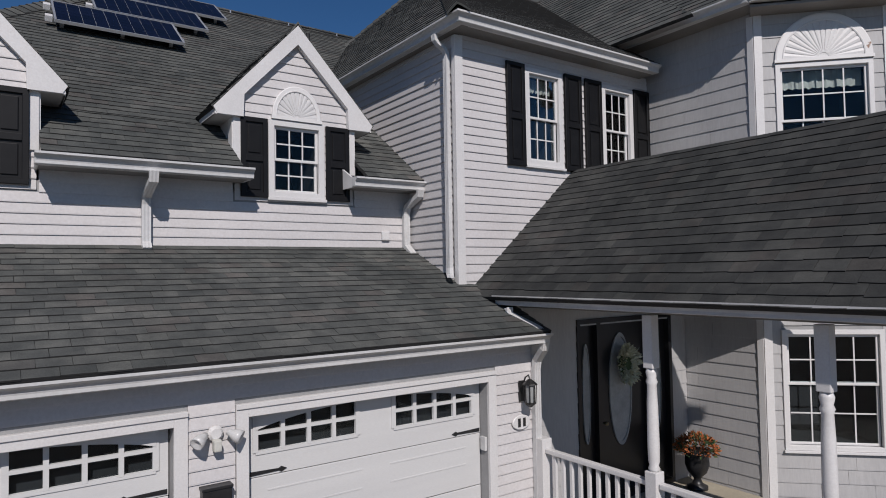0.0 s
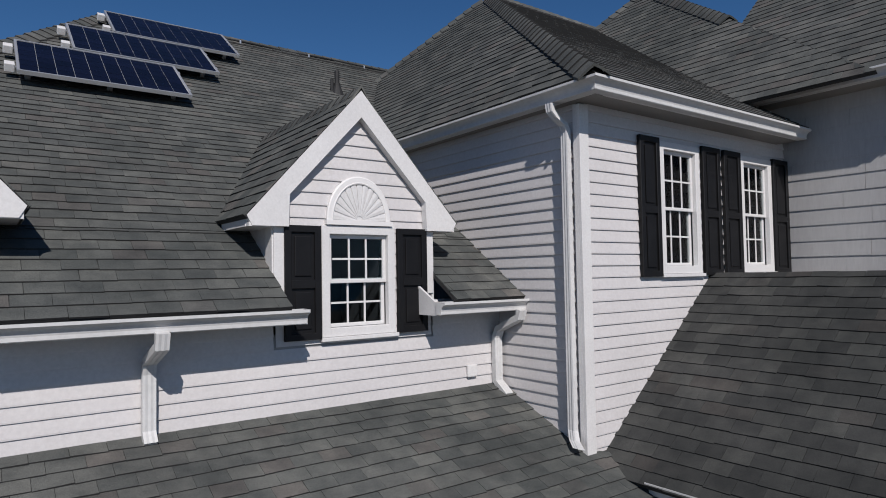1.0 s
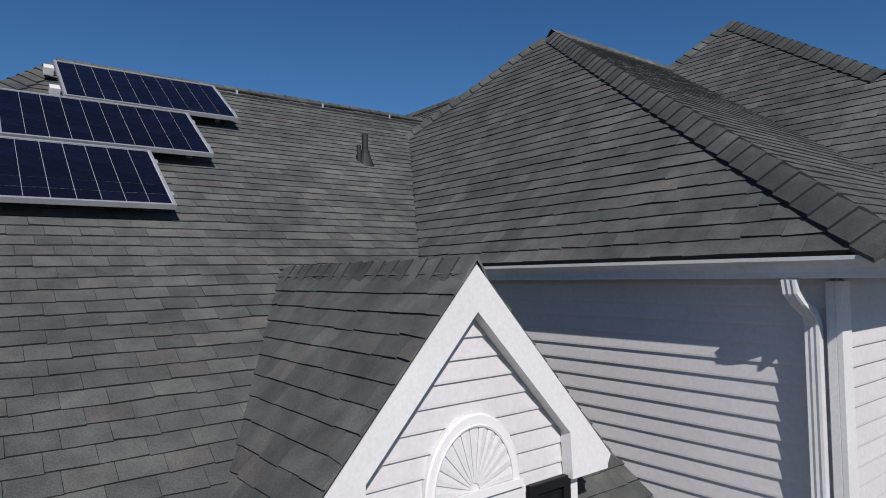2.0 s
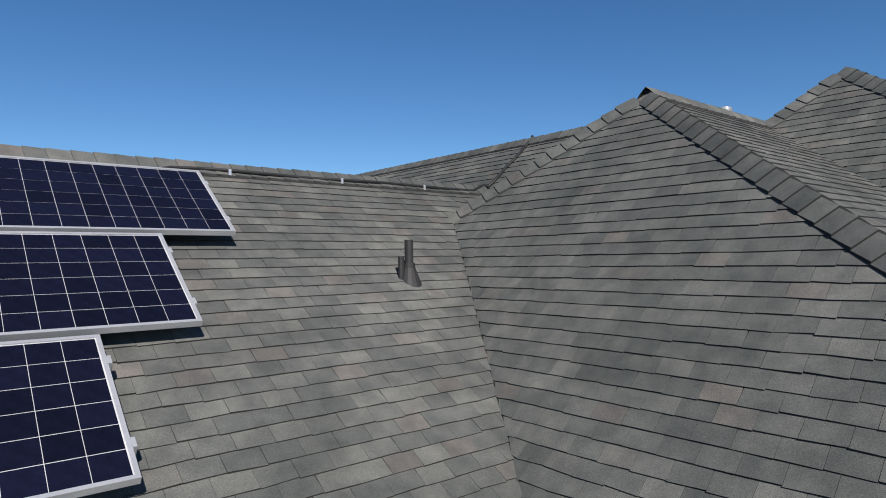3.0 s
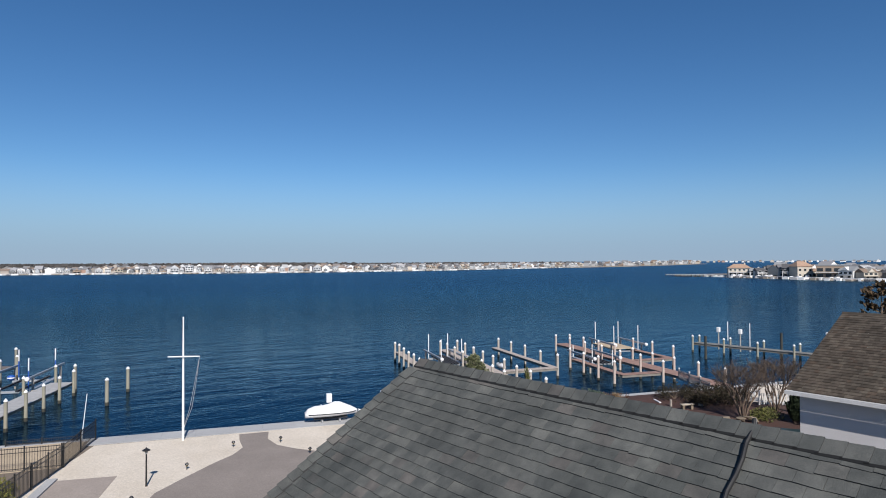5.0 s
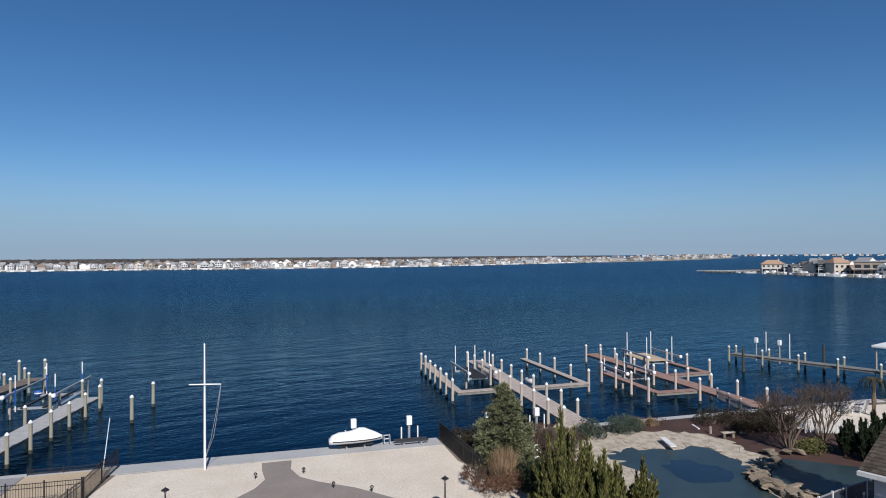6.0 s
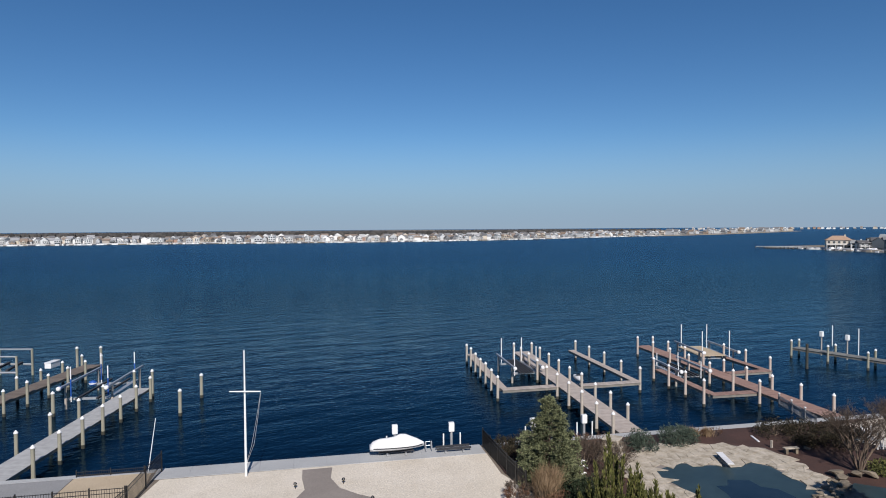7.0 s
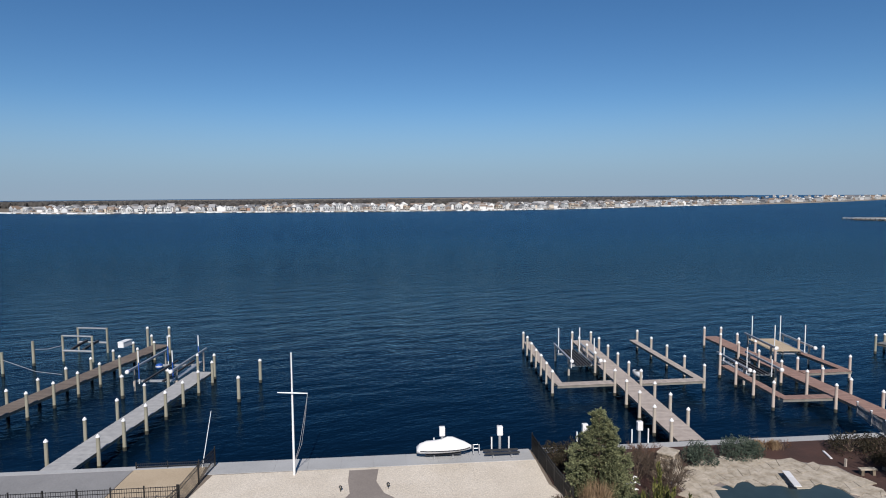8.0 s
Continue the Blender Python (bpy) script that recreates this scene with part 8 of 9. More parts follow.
def screen_fence(p0, p1, h=1.2):
    t = thing("pool_fence", "dark mesh pool fence with pale posts", "fence", along(p0, p1, GARDEN), "pool fences")
    L = math.hypot(p1[0] - p0[0], p1[1] - p0[1])
    part("top_rail", boxes((0, L, -0.03, 0.03, h, h + 0.05)), MAT_SLATE, t)
    part("mesh_panel", boxes((0, L, -0.006, 0.006, 0.05, h)), MAT_MESH, t)
    for k in range(3):
        part("post", boxes((L * k / 2 - 0.04, L * k / 2 + 0.04, -0.04, 0.04, 0, h + 0.1)), MAT_CAPW, t)


screen_fence((34.6, 24.6), (37.0, 24.4))
screen_fence((37.0, 24.4), (40.5, 23.9))

# ---- neighbour's house beyond our roofs ----
MAT_BROWN_ROOF = shingle_mat("brown_shingle", ((0.0, (0.052, 0.043, 0.035)), (0.5, (0.074, 0.061, 0.051)), (1.0, (0.100, 0.085, 0.070))), (0.068, 0.046, 0.034))
nb = thing("neighbour_house", "neighbouring house with a brown shingle gable roof", "house")
NX, NE, NR, NY0, NY1 = 26.0, 21.7, 8.9, 4.0, 18.0
part("wall", boxes((NE + 0.3, 2 * NX - NE - 0.3, NY0, NY1 - 0.25, -0.3, 6.95)), MAT_SIDING, nb)
part("gable", prism(bmesh.new(), ((-3.9, 0), (3.9, 0), (0, 1.72)), (NX, NY1 - 0.4, 6.98), (NX, NY1 - 0.25, 6.98)), MAT_SIDING, nb)
for sgn in (1, -1):
    courses = bmesh.new()
    ns = 32
    for k in range(ns):
        x0, x1 = NE + (NX - NE) * k / ns, NE + (NX - NE) * (k + 1.12) / ns
        z0, z1 = 6.91 + (NR - 6.91) * k / ns, 6.91 + (NR - 6.91) * (k + 1.12) / ns
        y = NY0
        rg = random.Random(k)
        while y < NY1:
            y2 = min(NY1, y + rg.uniform(0.10, 0.22))
            X0, X1 = (x0, x1) if sgn > 0 else (2 * NX - x0, 2 * NX - x1)
            h = rg.uniform(0.02, 0.034)
            v = [courses.verts.new(p) for p in ((X0, y, z0), (X0, y2, z0), (X0, y2, z0 + h), (X0, y, z0 + h), (X1, y, z1 + 0.004), (X1, y2, z1 + 0.004))]
            courses.faces.new((v[0], v[1], v[2], v[3]))
            courses.faces.new((v[3], v[2], v[5], v[4]))
            y = y2
    roof = part("roof", prism(bmesh.new(), ((0, 0), (0, -0.06), (0.01, -0.06), (0.01, 0)), (NX, NY0, NR), (NX, NY1, NR)), MAT_BROWN_ROOF, nb)
    bmesh.ops.recalc_face_normals(courses, faces=courses.faces[:])
    part("shingle_course", courses, MAT_BROWN_ROOF, roof, kind="stuff")
bm = boxes((NE - 0.12, NE + 0.0, NY0, NY1, 6.79, 6.90))
part("gutter", bm, MAT_GUTTER, nb)
part("ridge_cap", prism(bmesh.new(), ((-0.15, -0.13), (0, 0.03), (0.15, -0.13)), (NX, NY0, NR + 0.03), (NX, NY1, NR + 0.03)), MAT_BROWN_ROOF, nb)
conifer("evergreen", "rust-brown evergreen behind the neighbouring roof", 36.3, 20.0, -0.2, 9.8, 1.7, leaf_mat("rust_evergreen", (0.03, 0.022, 0.012), (0.12, 0.080, 0.040)), 301, 24, 0.26, 0.45, 0.4, 4)

# ---- far shores ----
MAT_LAND = ground_mat("far_land", ((0.3, (0.13, 0.11, 0.075)), (0.7, (0.22, 0.18, 0.13))), (0.10, 0.09, 0.06), broad=0.02, fine=0.5)
MAT_SEAWALL = ground_mat("pale_seawall", ((0.3, (0.42, 0.42, 0.42)), (0.7, (0.70, 0.70, 0.70))), (0.20, 0.19, 0.18), broad=0.05, fine=0.4)
far_line = [(-900, 1500), (-140, 905), (-40, 800), (90, 765), (219, 696), (367, 645), (533, 640), (608, 667), (765, 692), (850, 705)]
spit_line = [(850, 705), (1000, 730), (1250, 800), (1500, 880), (1640, 930)]
far_land = tagged(new("far_shore"), "low far shore across the bay", "shore", kind="structure")
back = [(1900, 1500), (2600, 2900), (1800, 3600), (0, 3600), (-1800, 3200)]
part("land", poly_slab(bmesh.new(), far_line + back, -3, -0.6), MAT_LAND, far_land)
part("land", poly_slab(bmesh.new(), spit_line + [(2400, 1500), (1500, 1150), (1000, 800)], -3, -0.9), MAT_LAND, far_land)
sw = bmesh.new()
for (x0, y0), (x1, y1) in zip(far_line, far_line[1:]):
    prism(sw, ((0, 0), (0, 1.6), (-3, 1.6), (-3, 0)), (x0, y0 + 0.5, SEA), (x1, y1 + 0.5, SEA))
part("seawall", sw, MAT_SEAWALL, far_land)
point_line = [(430, 272), (434, 262), (436, 250), (428, 230), (416, 205), (406, 180), (398, 155), (396, 132), (445, 110), (450, 60), (440, 0)]
near_point = tagged(new("near_point"), "built-up point of land across the bay", "shore", kind="structure")
part("land", poly_slab(bmesh.new(), point_line[::-1] + [(436, 276), (520, 262), (700, 200), (800, 0)], -3, -0.5), MAT_LAND, near_point)
pw = bmesh.new()
for (x0, y0), (x1, y1) in zip(point_line, point_line[1:]):
    prism(pw, ((0, 0), (0, 1.5), (-2, 1.5), (-2, 0)), (x0, y0, SEA), (x1, y1, SEA))
part("seawall", pw, MAT_SEAWALL, near_point)
MAT_SAND = ground_mat("far_sand", ((0.3, (0.30, 0.25, 0.18)), (0.7, (0.40, 0.33, 0.25))), (0.22, 0.18, 0.13), broad=0.03, fine=0.5)
part("beach", poly_slab(bmesh.new(), [(800, 683), (850, 690), (1000, 712), (1250, 785), (1500, 872), (1660, 925), (1640, 936), (1250, 808), (1000, 738), (800, 700)], -2.4, -1.0), MAT_SAND, far_land)
jetty = thing("jetty", "pale concrete jetty on dark piles off the far point", "jetty")
jetty_m = along((427.0, 277.0), (433.0, 240.0))
part("jetty_deck", boxes((0, 37.5, -1.6, 1.6, -0.62, -0.30)), MAT_SEAWALL, jetty, m=jetty_m)
part("kerb", boxes((0.5, 37.0, -1.65, -1.4, -0.30, 0.02)), MAT_SEAWALL, jetty, m=jetty_m)
jp = mesh_of("jetty_pile", lathe(bmesh.new(), ((0.22, SEA - 1.0), (0.22, -0.4), (0.18, -0.1)), 7))
jp.materials.append(MAT_WEED)
for k in range(14):
    part("jetty_pile", jp, MAT_WEED, jetty, m=jetty_m @ pose(2.75 * k + 0.4, -1.75, 0))

FAR_WALLS = [surface("far_wall_" + n, c, tuple(min(1, v * 1.08) for v in c), 0.7, 0.3, 2.0, 0) for n, c in (("white", (0.62, 0.62, 0.61)), ("cream", (0.50, 0.45, 0.37)), ("grey", (0.26, 0.265, 0.27)), ("tan", (0.32, 0.25, 0.19)), ("pale", (0.50, 0.51, 0.52)))]
FAR_ROOFS = [surface("far_roof_" + n, c, tuple(v * 1.15 for v in c), 0.9, 0.3, 2.0, 0) for n, c in (("grey", (0.16, 0.16, 0.165)), ("brown", (0.20, 0.15, 0.11)), ("slate", (0.26, 0.27, 0.28)), ("dark", (0.09, 0.09, 0.095)))]
MAT_FARWIN = surface("far_window", (0.02, 0.025, 0.03), (0.05, 0.055, 0.06), 0.2, 1.0, 5, 0)


def far_house_template(w, d, h, pitch, wall, roof, cross=False):
    """A distant two-storey waterfront house: walls, gable roof, window bands, porch and deck."""
    t = thing("waterfront_house", "distant pale waterfront house with a gable roof", "house", pose(0, 0, -40), "far houses")
    part("wall", boxes((-w / 2, w / 2, 0, d, 0, h)), wall, t)
    rh = w / 2 * pitch
    rf = bmesh.new()
    prism(rf, ((-w / 2 - 0.4, -0.3), (w / 2 + 0.4, -0.3), (0, rh)), (0, -0.5, h), (0, d + 0.4, h)) if not cross else prism(rf, ((-d / 2 - 0.4, -0.3), (d / 2 + 0.4, -0.3), (0, rh * 0.8)), (-w / 2 - 0.4, d / 2, h), (w / 2 + 0.4, d / 2, h))
    bmesh.ops.recalc_face_normals(rf, faces=rf.faces[:])
    part("roof", rf, roof, t)
    if not cross:
        gb = prism(bmesh.new(), ((-w / 2, -0.1), (w / 2, -0.1), (0, rh - 0.35)), (0, -0.62, h), (0, -0.52, h))
        bmesh.ops.recalc_face_normals(gb, faces=gb.faces[:])
        part("gable_wall", gb, wall, t)
    else:
        g = prism(bmesh.new(), ((-w * 0.22, -0.2), (w * 0.22, -0.2), (0, w * 0.24)), (0, -0.9, h + 0.1), (0, d * 0.4, h + 0.1))
        bmesh.ops.recalc_face_normals(g, faces=g.faces[:])
        part("front_gable", g, wall, t)
    panes = bmesh.new()
    for k, z in enumerate((0.8, 3.7, 6.4)):
        if z + 1.5 > h:
            break
        n = 3 if k else 2
        for i in range(n):
            x = -w / 2 + w * (i + 0.5) / n
            box(panes, x - w * 0.10, x + w * 0.10, -0.12, 0.0, z, z + 1.5)
    part("glazing", panes, MAT_FARWIN, t, kind="stuff")
    part("porch", boxes((-w / 2, w / 2, -2.2, -0.65, 2.7, 3.0), (-w / 2 + 0.05, -w / 2 + 0.35, -2.1, -1.8, 0, 2.7), (w / 2 - 0.35, w / 2 - 0.05, -2.1, -1.8, 0, 2.7)), wall, t)
    return t


templates = []
for k, (w, d, h, pitch, cross) in enumerate(((9, 11, 6.2, 0.8, False), (11, 10, 6.5, 0.7, True), (8, 12, 7.5, 0.9, False), (13, 11, 6.0, 0.6, True), (7, 10, 4.0, 0.7, False), (10, 12, 8.2, 0.7, True), (9, 10, 5.0, 0.9, True), (12, 12, 7.0, 0.75, False))):
    templates.append(far_house_template(w, d, h, pitch, FAR_WALLS[(0, 0, 4, 1, 2, 0, 3, 4)[k]], FAR_ROOFS[(0, 2, 0, 1, 3, 2, 0, 1)[k]], cross))


def row_of_houses(line, gap, setback, seed, scale=1.0, lift=0.0):
    rg = random.Random(seed)
    pts = [Vector((*p, 0)) for p in line]
    for a, b in zip(pts, pts[1:]):
        L = (b - a).length
        way = (b - a).normalized()
        out = Vector((way.y, -way.x, 0))
        s = rg.uniform(2, gap)
        while s < L:
            p = a + way * s - out * (setback + rg.uniform(-3, 6))
            sc = scale * rg.uniform(0.7, 1.25)
            m = Matrix.Translation((p.x, p.y, -0.7 + lift)) @ pose(0, 0, 0, 0, 0, math.degrees(math.atan2(way.y, way.x)) + rg.uniform(-12, 12))
            copy_thing(rg.choice(templates), m @ Matrix.Scale(sc, 4))
            s += gap * rg.uniform(0.75, 1.5)


row_of_houses(far_line[1:], 9, 9, 1, 0.62)
row_of_houses(spit_line, 17, 8, 3, 0.8)
row_of_houses(point_line[6:], 12, 10, 4, 0.82)
for t in templates:
    for o in (*t.children_recursive, t):
        bpy.data.objects.remove(o)


def far_woods(name, label, line, set0, depth, h, count, seed, mat):
    """A far belt of leafless woods: many uneven clumps, joined."""
    rg = random.Random(seed)
    verts, faces = [], []
    pts = [Vector((*p, 0)) for p in line]
    lens = [(b - a).length for a, b in zip(pts, pts[1:])]
    total = sum(lens)
    for _ in range(count):
        s = rg.uniform(0, total)
        for (a, b), L in zip(zip(pts, pts[1:]), lens):
            if s <= L:
                break
            s -= L
        way = (b - a).normalized()
        out = Vector((way.y, -way.x, 0))
        c = a + way * s - out * (set0 + rg.uniform(0, depth))
        hh, r = h * rg.uniform(0.72, 1.04), rg.uniform(2.5, 6.5)
        i = len(verts)
        n = 7
        for z, rr in ((-1.0, 0.7), (hh * 0.45, 1.0), (hh * 0.8, 0.75)):
            for k in range(n):
                an = 2 * math.pi * k / n
                q = rr * r * rg.uniform(0.75, 1.2)
                verts.append((c.x + q * math.cos(an), c.y + q * math.sin(an), z * rg.uniform(0.92, 1.08)))
        verts.append((c.x, c.y, hh))
        for ring in range(2):
            for k in range(n):
                p, q = i + ring * n + k, i + ring * n + (k + 1) % n
                faces.append((p, q, q + n, p + n))
        for k in range(n):
            faces.append((i + 2 * n + k, i + 2 * n + (k + 1) % n, i + 3 * n))
    me = bpy.data.meshes.new(name)
    me.from_pydata(verts, [], faces)
    part(name, me, mat, None, label, kind="stuff")


def flat_building(x, y, w, d, h, turn, wall, label):
    """A flat-roofed building on the point with dark window bands."""
    t = thing("flat_roofed_building", label, "building", pose(x, y, -0.8, 0, 0, turn))
    part("wall", boxes((-w / 2, w / 2, 0, d, 0, h)), wall, t)
    part("parapet", boxes((-w / 2 - 0.4, w / 2 + 0.4, -0.4, d + 0.4, h, h + 0.6)), FAR_ROOFS[2], t)
    part("deck", boxes((-w / 2, w / 2, -2.4, -0.4, h * 0.48, h * 0.48 + 0.3)), FAR_WALLS[0], t)
    for k in range(4):
        for z in (0.9, h * 0.56):
            part("window", boxes((-w / 2 + w * (k + 0.15) / 4, -w / 2 + w * (k + 0.85) / 4, -0.12, 0.0, z, z + h * 0.25)), MAT_FARWIN, t)


def point_house(x, y, w, d, h, turn, wall, roof, label, rise=2.6, hip=False, rail=True, storeys=2):
    """A waterfront house on the point: walls, roof, rows of windows, a deck with posts and a rail."""
    t = thing("waterfront_house", label, "house", pose(x, y, -0.8, 0, 0, turn), "houses on the point")
    part("wall", boxes((-w / 2, w / 2, 0, d, 0, h)), wall, t)
    bm = bmesh.new()
    a, b = w / 2 + 0.5, d + 0.5
    inset = w * 0.30 if hip else 0.0
    vs = [bm.verts.new(q) for q in ((-a, -0.5, h), (a, -0.5, h), (a, b, h), (-a, b, h), (-a + inset, d / 2, h + rise), (a - inset, d / 2, h + rise))]
    for q in ((0, 1, 5, 4), (2, 3, 4, 5), (1, 2, 5), (3, 0, 4), (3, 2, 1, 0)):
        bm.faces.new([vs[k] for k in q])
    bmesh.ops.recalc_face_normals(bm, faces=bm.faces[:])
    part("roof", bm, roof, t)
    ww, wh = w * 0.45, h * 0.58
    part("side_wing", boxes((w / 2, w / 2 + ww, 1.2, d * 0.8, 0, wh)), wall, t)
    wr = prism(bmesh.new(), ((-ww / 2 - 0.3, 0), (ww / 2 + 0.3, 0), (0, rise * 0.55)), (w / 2 + ww / 2, 0.8, wh), (w / 2 + ww / 2, d * 0.8 + 0.4, wh))
    bmesh.ops.recalc_face_normals(wr, faces=wr.faces[:])
    part("wing_roof", wr, roof, t)
    part("window", boxes((w / 2 + ww * 0.25, w / 2 + ww * 0.75, 1.1, 1.2, 0.9, min(2.5, wh - 0.3))), MAT_FARWIN, t)
    n = max(2, int(w / 2.6))
    for k in range(storeys):
        z = 0.9 + k * (h - 0.4) / storeys
        for q in range(n):
            cx = -w / 2 + w * (q + 0.5) / n
            win = part("window", boxes((cx - 0.65, cx + 0.65, -0.10, 0.0, z, z + 1.45)), MAT_FARWIN, t)
            part("window_frame", boxes((cx - 0.8, cx + 0.8, -0.06, 0.0, z - 0.15, z), (cx - 0.8, cx + 0.8, -0.06, 0.0, z + 1.45, z + 1.6)), FAR_WALLS[0], win)
    if rail:
        z = (h - 0.4) / storeys + 0.3
        part("deck", boxes((-w / 2, w / 2, -2.6, -0.12, z - 0.3, z)), FAR_WALLS[0], t)
        part("rail", boxes((-w / 2, w / 2, -2.6, -2.5, z + 0.8, z + 1.0)), FAR_WALLS[0], t)
        for q in range(4):
            px = -w / 2 + 0.15 + (w - 0.3) * q / 3
            part("deck_post", boxes((px - 0.15, px + 0.15, -2.6, -2.3, 0, z + 1.0)), FAR_WALLS[0], t)
    part("chimney", boxes((w * 0.22, w * 0.22 + 0.9, d * 0.4, d * 0.4 + 0.9, h * 0.8, h + rise + 0.7)), wall, t)


POINT_TAN = surface("point_tan_roof", (0.34, 0.23, 0.16), (0.42, 0.29, 0.20), 0.9, 0.5, 3.0, 0)
POINT_BLUE = surface("point_blue_grey", (0.24, 0.27, 0.31), (0.32, 0.35, 0.39), 0.8, 0.5, 3.0, 0)
point_house(428, 222, 14, 10, 5.6, -58, FAR_WALLS[1], POINT_TAN, "cream waterfront house with a tan hip roof", 2.8, True)
point_house(426, 211, 6, 8, 3.9, -74, FAR_WALLS[0], FAR_ROOFS[2], "small white waterfront house", 1.8, False, False)
point_house(425, 205, 7, 9, 4.0, -50, FAR_WALLS[2], FAR_ROOFS[3], "grey waterfront house with a dark roof", 1.8)
point_house(429, 200, 7, 9, 5.2, -66, FAR_WALLS[4], FAR_ROOFS[3], "pale waterfront house with a dark roof", 2.4, False, False)
point_house(425, 195, 6, 9, 6.6, -80, POINT_BLUE, FAR_ROOFS[2], "tall blue-grey waterfront house", 3.0, False, False)
point_house(421, 190, 6, 9, 5.6, -56, FAR_WALLS[2], FAR_ROOFS[0], "narrow grey waterfront house", 2.6, False)
point_house(416, 184, 9, 9, 6.0, -68, FAR_ROOFS[3], FAR_ROOFS[3], "dark waterfront house with white deck rails", 2.6)
point_house(412, 174, 9, 10, 7.0, -40, FAR_WALLS[1], POINT_TAN, "tall cream waterfront house with a tan roof", 3.2, True, False)
flat_building(407, 157, 17, 10, 7.6, -70, FAR_WALLS[3], "dark brown flat-roofed building on the point")


def moored_boat(x, y, turn, k):
    """A far motor boat at its berth: hull, cabin and windscreen."""
    t = thing("motor_boat", "white motor boat moored along the point", "boat", Matrix.Translation((x, y, SEA)) @ pose(0, 0, 0, 0, 0, turn) @ Matrix.Scale(0.50 + 0.11 * (k % 5), 4), "moored boats")
    bm = bmesh.new()
    rows_ = [[bm.verts.new(q) for q in ((px, -hw, 1.3 + rise), (px, -hw * 0.7, 0.0), (px, hw * 0.7, 0.0), (px, hw, 1.3 + rise))] for px, hw, rise in ((-4.0, 1.3, 0.0), (-1.0, 1.5, 0.0), (2.0, 1.2, 0.2), (4.2, 0.15, 0.5))]
    for p, q in zip(rows_, rows_[1:]):
        for e in range(4):
            bm.faces.new((p[e], p[(e + 1) % 4], q[(e + 1) % 4], q[e]))
    bm.faces.new(rows_[0][::-1])
    bm.faces.new(rows_[-1])
    bmesh.ops.recalc_face_normals(bm, faces=bm.faces[:])
    part("hull", bm, MAT_CAPW, t)
    part("cabin", boxes((-1.6, 1.6, -0.9, 0.9, 1.3, 2.5), bevel=0.15), MAT_CAPW, t)
    part("windscreen", boxes((1.6, 1.75, -0.8, 0.8, 1.6, 2.3)), MAT_FARWIN, t)


for k in range(19):
    f_ = k / 18
    moored_boat(427 - 28 * f_ + 1.5 * (k % 3), 238 - 86 * f_, -64 + 17 * (k % 5), k)


def shade_mat(name, stops):
    """Far paint or roofing: each building its own tone out of a few."""
    m, nt, b = node_mat(name)
    geo = nt.nodes.new("ShaderNodeNewGeometry")
    r = ramp(nt, geo.outputs["Random Per Island"], stops)
    r.node.color_ramp.interpolation = "CONSTANT"
    nt.links.new(r, b.inputs["Base Color"])
    b.inputs["Roughness"].default_value = 0.85
    return m


def far_town(name, label, line, rows, scale, seed):
    """The crowded houses behind a far waterfront, too small to tell apart: walls and gabled roofs."""
    rg = random.Random(seed)
    wv, wf, rv, rf = [], [], [], []
    pts = [Vector((*p, 0)) for p in line]
    for a, b in zip(pts, pts[1:]):
        L, way = (b - a).length, (b - a).normalized()
        out = Vector((way.y, -way.x, 0))
        for set0, gap, lift in rows:
            s = rg.uniform(0, gap)
            while s < L:
                c = a + way * s - out * (set0 + rg.uniform(-5, 8))
                w, d, h = (scale * rg.uniform(*q) for q in ((3.0, 6.5), (3.5, 5.5), (3.0, 6.2)))
                an = rg.choice((0.0, math.pi / 2)) + rg.uniform(-0.15, 0.15)
                u = way * math.cos(an) + out * math.sin(an)
                v = Vector((-u.y, u.x, 0))
                z0, k = -0.8 + lift, len(wv)
                for zz in (z0, z0 + h):
                    wv += [c + u * (sx * w) + v * (sy * d) + Vector((0, 0, zz)) for sx, sy in ((-1, -1), (1, -1), (1, 1), (-1, 1))]
                rh = w * rg.uniform(0.35, 0.75)
                wv += [c + v * (sy * d) + Vector((0, 0, z0 + h + rh)) for sy in (-1, 1)]
                wf += [(k, k + 1, k + 5, k + 4), (k + 1, k + 2, k + 6, k + 5), (k + 2, k + 3, k + 7, k + 6), (k + 3, k, k + 4, k + 7), (k + 4, k + 5, k + 8), (k + 6, k + 7, k + 9)]
                j = len(rv)
                e = Vector((0, 0, 0.12))
                for sx in (-1, 1):
                    rv += [c + u * (sx * w * 1.1) + v * (sy * d * 1.08) + Vector((0, 0, z0 + h - 0.1)) for sy in (-1, 1)]
                rv += [c + v * (sy * d * 1.08) + Vector((0, 0, z0 + h + rh)) + e for sy in (-1, 1)]
                rf += [(j, j + 1, j + 5, j + 4), (j + 2, j + 4, j + 5, j + 3)]
                s += gap * rg.uniform(0.6, 1.4)
    t = thing(name, label, "houses", kind="stuff")
    for nm, vs, fs, mt in (("walls", wv, wf, MAT_TOWN_WALL), ("roofs", rv, rf, MAT_TOWN_ROOF)):
        me = bpy.data.meshes.new(nm)
        me.from_pydata([tuple(q) for q in vs], [], fs)
        part(nm, me, mt, t, kind="stuff")


MAT_TOWN_WALL = shade_mat("far_town_walls", ((0.0, (0.66, 0.66, 0.65)), (0.42, (0.52, 0.53, 0.54)), (0.6, (0.50, 0.44, 0.36)), (0.74, (0.33, 0.30, 0.27)), (0.86, (0.22, 0.21, 0.20)), (0.95, (0.30, 0.20, 0.15))))
MAT_TOWN_ROOF = shade_mat("far_town_roofs", ((0.0, (0.16, 0.16, 0.165)), (0.35, (0.26, 0.26, 0.27)), (0.55, (0.19, 0.15, 0.12)), (0.75, (0.10, 0.10, 0.105)), (0.9, (0.34, 0.34, 0.34))))
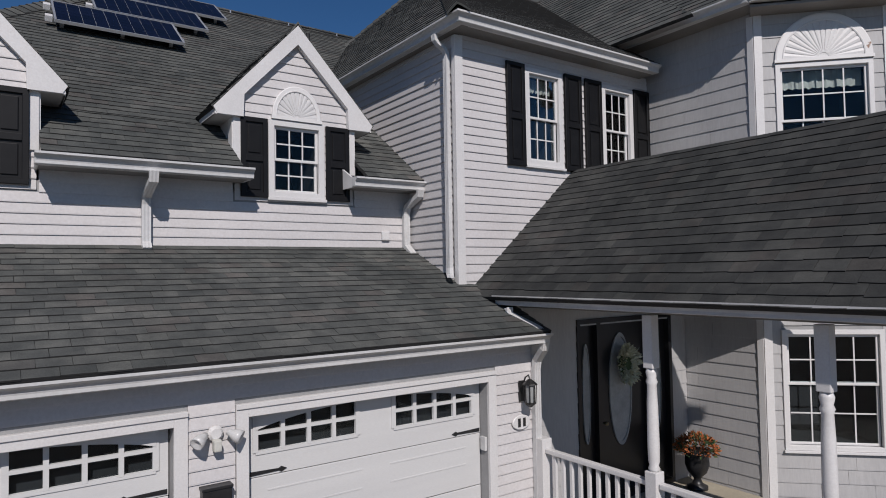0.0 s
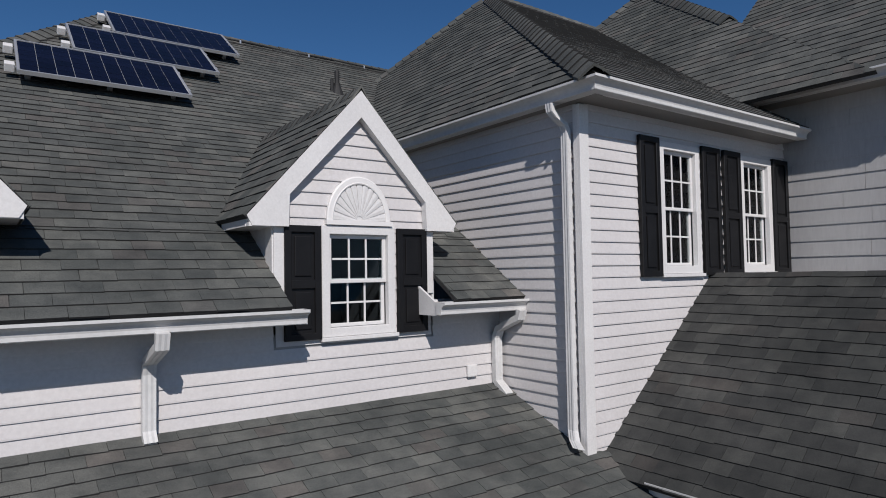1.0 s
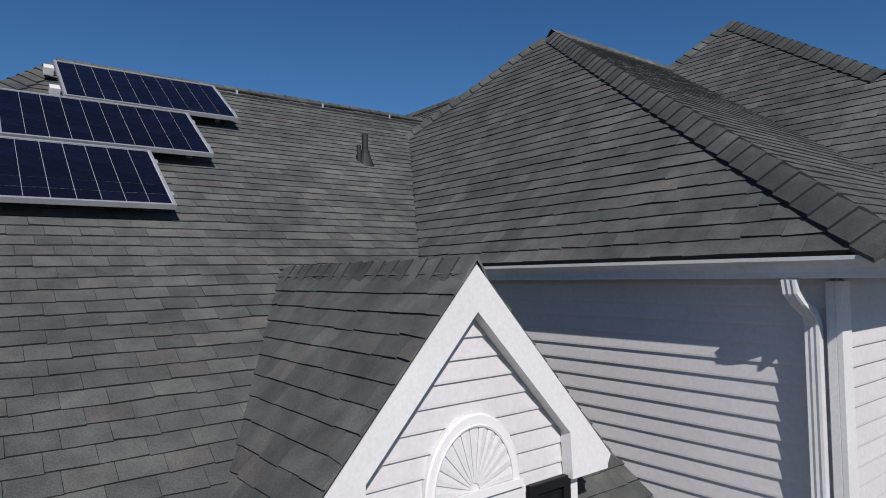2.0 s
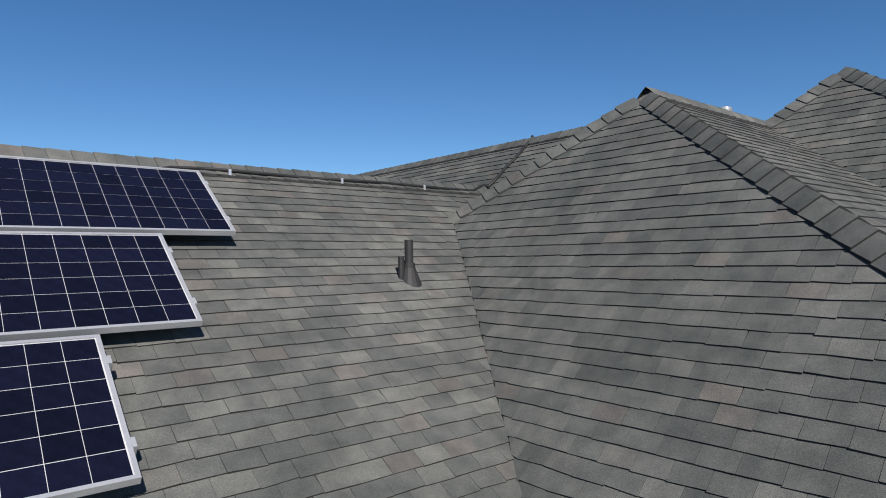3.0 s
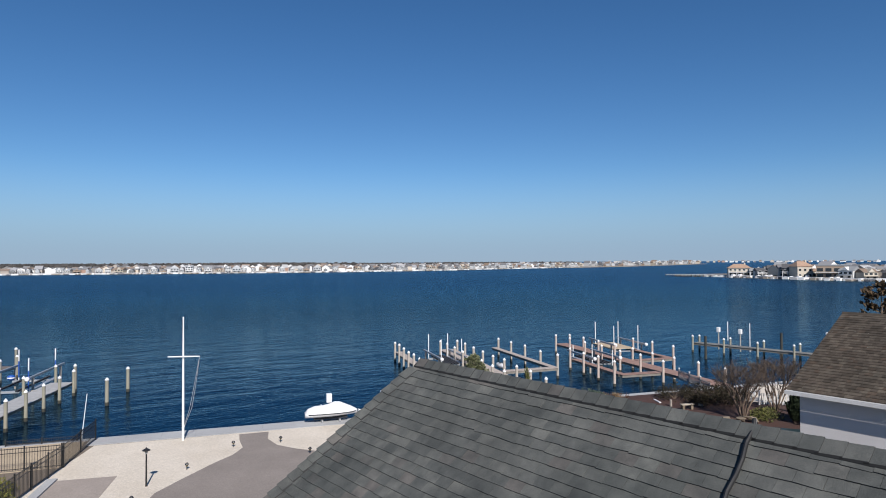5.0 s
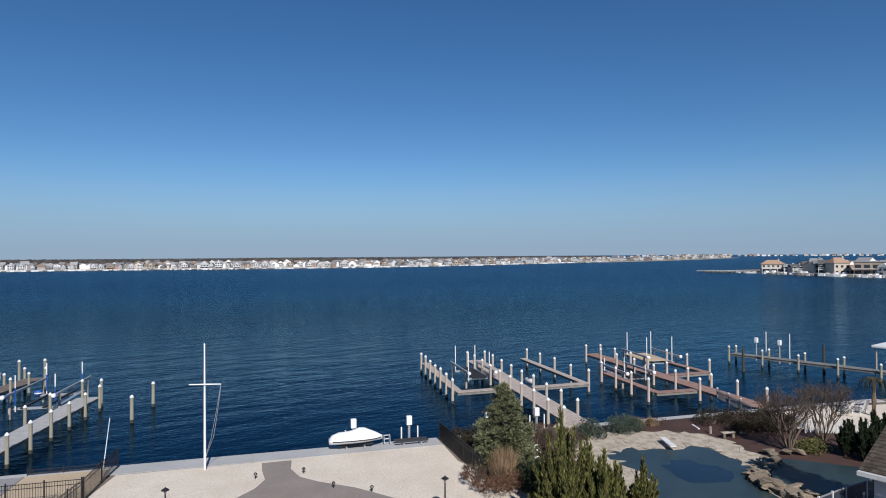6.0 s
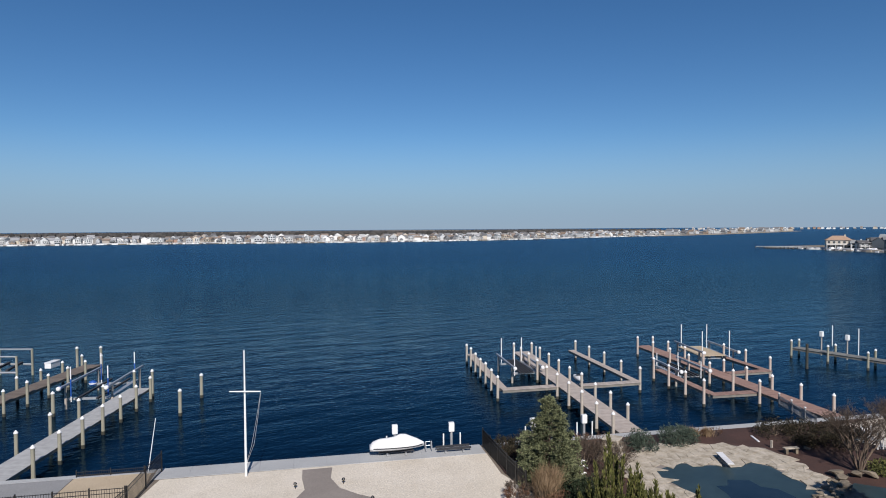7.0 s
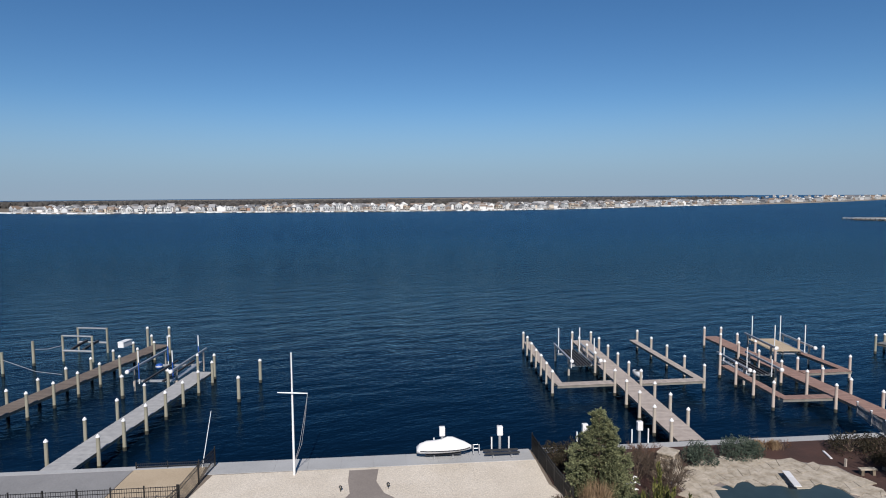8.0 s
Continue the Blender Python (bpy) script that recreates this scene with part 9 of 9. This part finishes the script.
far_town("far_town", "crowded pale houses behind the far waterfront", far_line[1:], ((20, 8, 0.2), (32, 8, 0.5), (48, 9, 0.9), (66, 10, 1.3), (90, 12, 1.6)), 0.80, 11)
far_town("point_town", "crowded pale houses on the near point", point_line[3:], ((34, 10, 0.3), (50, 10, 0.7), (66, 11, 1.1)), 0.9, 12)
far_town("distant_town", "hazy row of pale houses far down the bay", [(2080, 1600), (2223, 1364), (2356, 1116), (2461, 857), (2520, 560)], ((10, 24, 0.0), (70, 30, 0.8)), 0.95, 14)
far_town("spit_town", "scattered houses on the far spit", spit_line, ((30, 18, 0.1), (70, 22, 0.3)), 0.85, 13)


def far_clutter(name, label, line, count, seed):
    """Small docks, hulls and bulkheads along a far waterfront."""
    rg = random.Random(seed)
    bm = bmesh.new()
    pts = [Vector((*p, 0)) for p in line]
    lens = [(b - a).length for a, b in zip(pts, pts[1:])]
    for _ in range(count):
        s = rg.uniform(0, sum(lens))
        for (a, b), L in zip(zip(pts, pts[1:]), lens):
            if s <= L:
                break
            s -= L
        way = (b - a).normalized()
        c = a + way * s + Vector((way.y, -way.x, 0)) * rg.uniform(-3, 4)
        w, d, h = rg.uniform(0.6, 4.0), rg.uniform(0.5, 2.0), rg.uniform(0.5, 1.5)
        box(bm, c.x - w, c.x + w, c.y - d, c.y + d, SEA, SEA + h)
    part(name, bm, MAT_CLUTTER, None, label, kind="stuff")


MAT_CLUTTER = shade_mat("far_waterfront_paint", ((0.0, (0.66, 0.66, 0.65)), (0.35, (0.42, 0.42, 0.42)), (0.6, (0.26, 0.23, 0.19)), (0.8, (0.10, 0.10, 0.11))))
far_clutter("far_waterfront", "small pale docks and hulls along the far shore", far_line[1:], 520, 21)
far_clutter("point_waterfront", "small pale docks and hulls along the near point", point_line[1:], 150, 22)
MAT_WOODS = leaf_mat("far_bare_woods", (0.040, 0.038, 0.036), (0.085, 0.080, 0.074), 0.95)
far_woods("far_woods", "long belt of grey-brown bare woods on the far shore", far_line[:7], 240, 260, 9.6, 3600, 5, MAT_WOODS)
far_woods("distant_woods", "thin distant belt of grey woods behind the far houses", far_line[6:] + spit_line[1:], 260, 500, 7.5, 900, 8, MAT_WOODS)
far_woods("far_trees", "scattered dark trees among the far houses", far_line[1:], 30, 60, 6.2, 200, 6, MAT_WOODS)
far_woods("point_trees", "scattered dark trees among the houses on the point", point_line[2:], 26, 70, 6.5, 60, 7, MAT_WOODS)
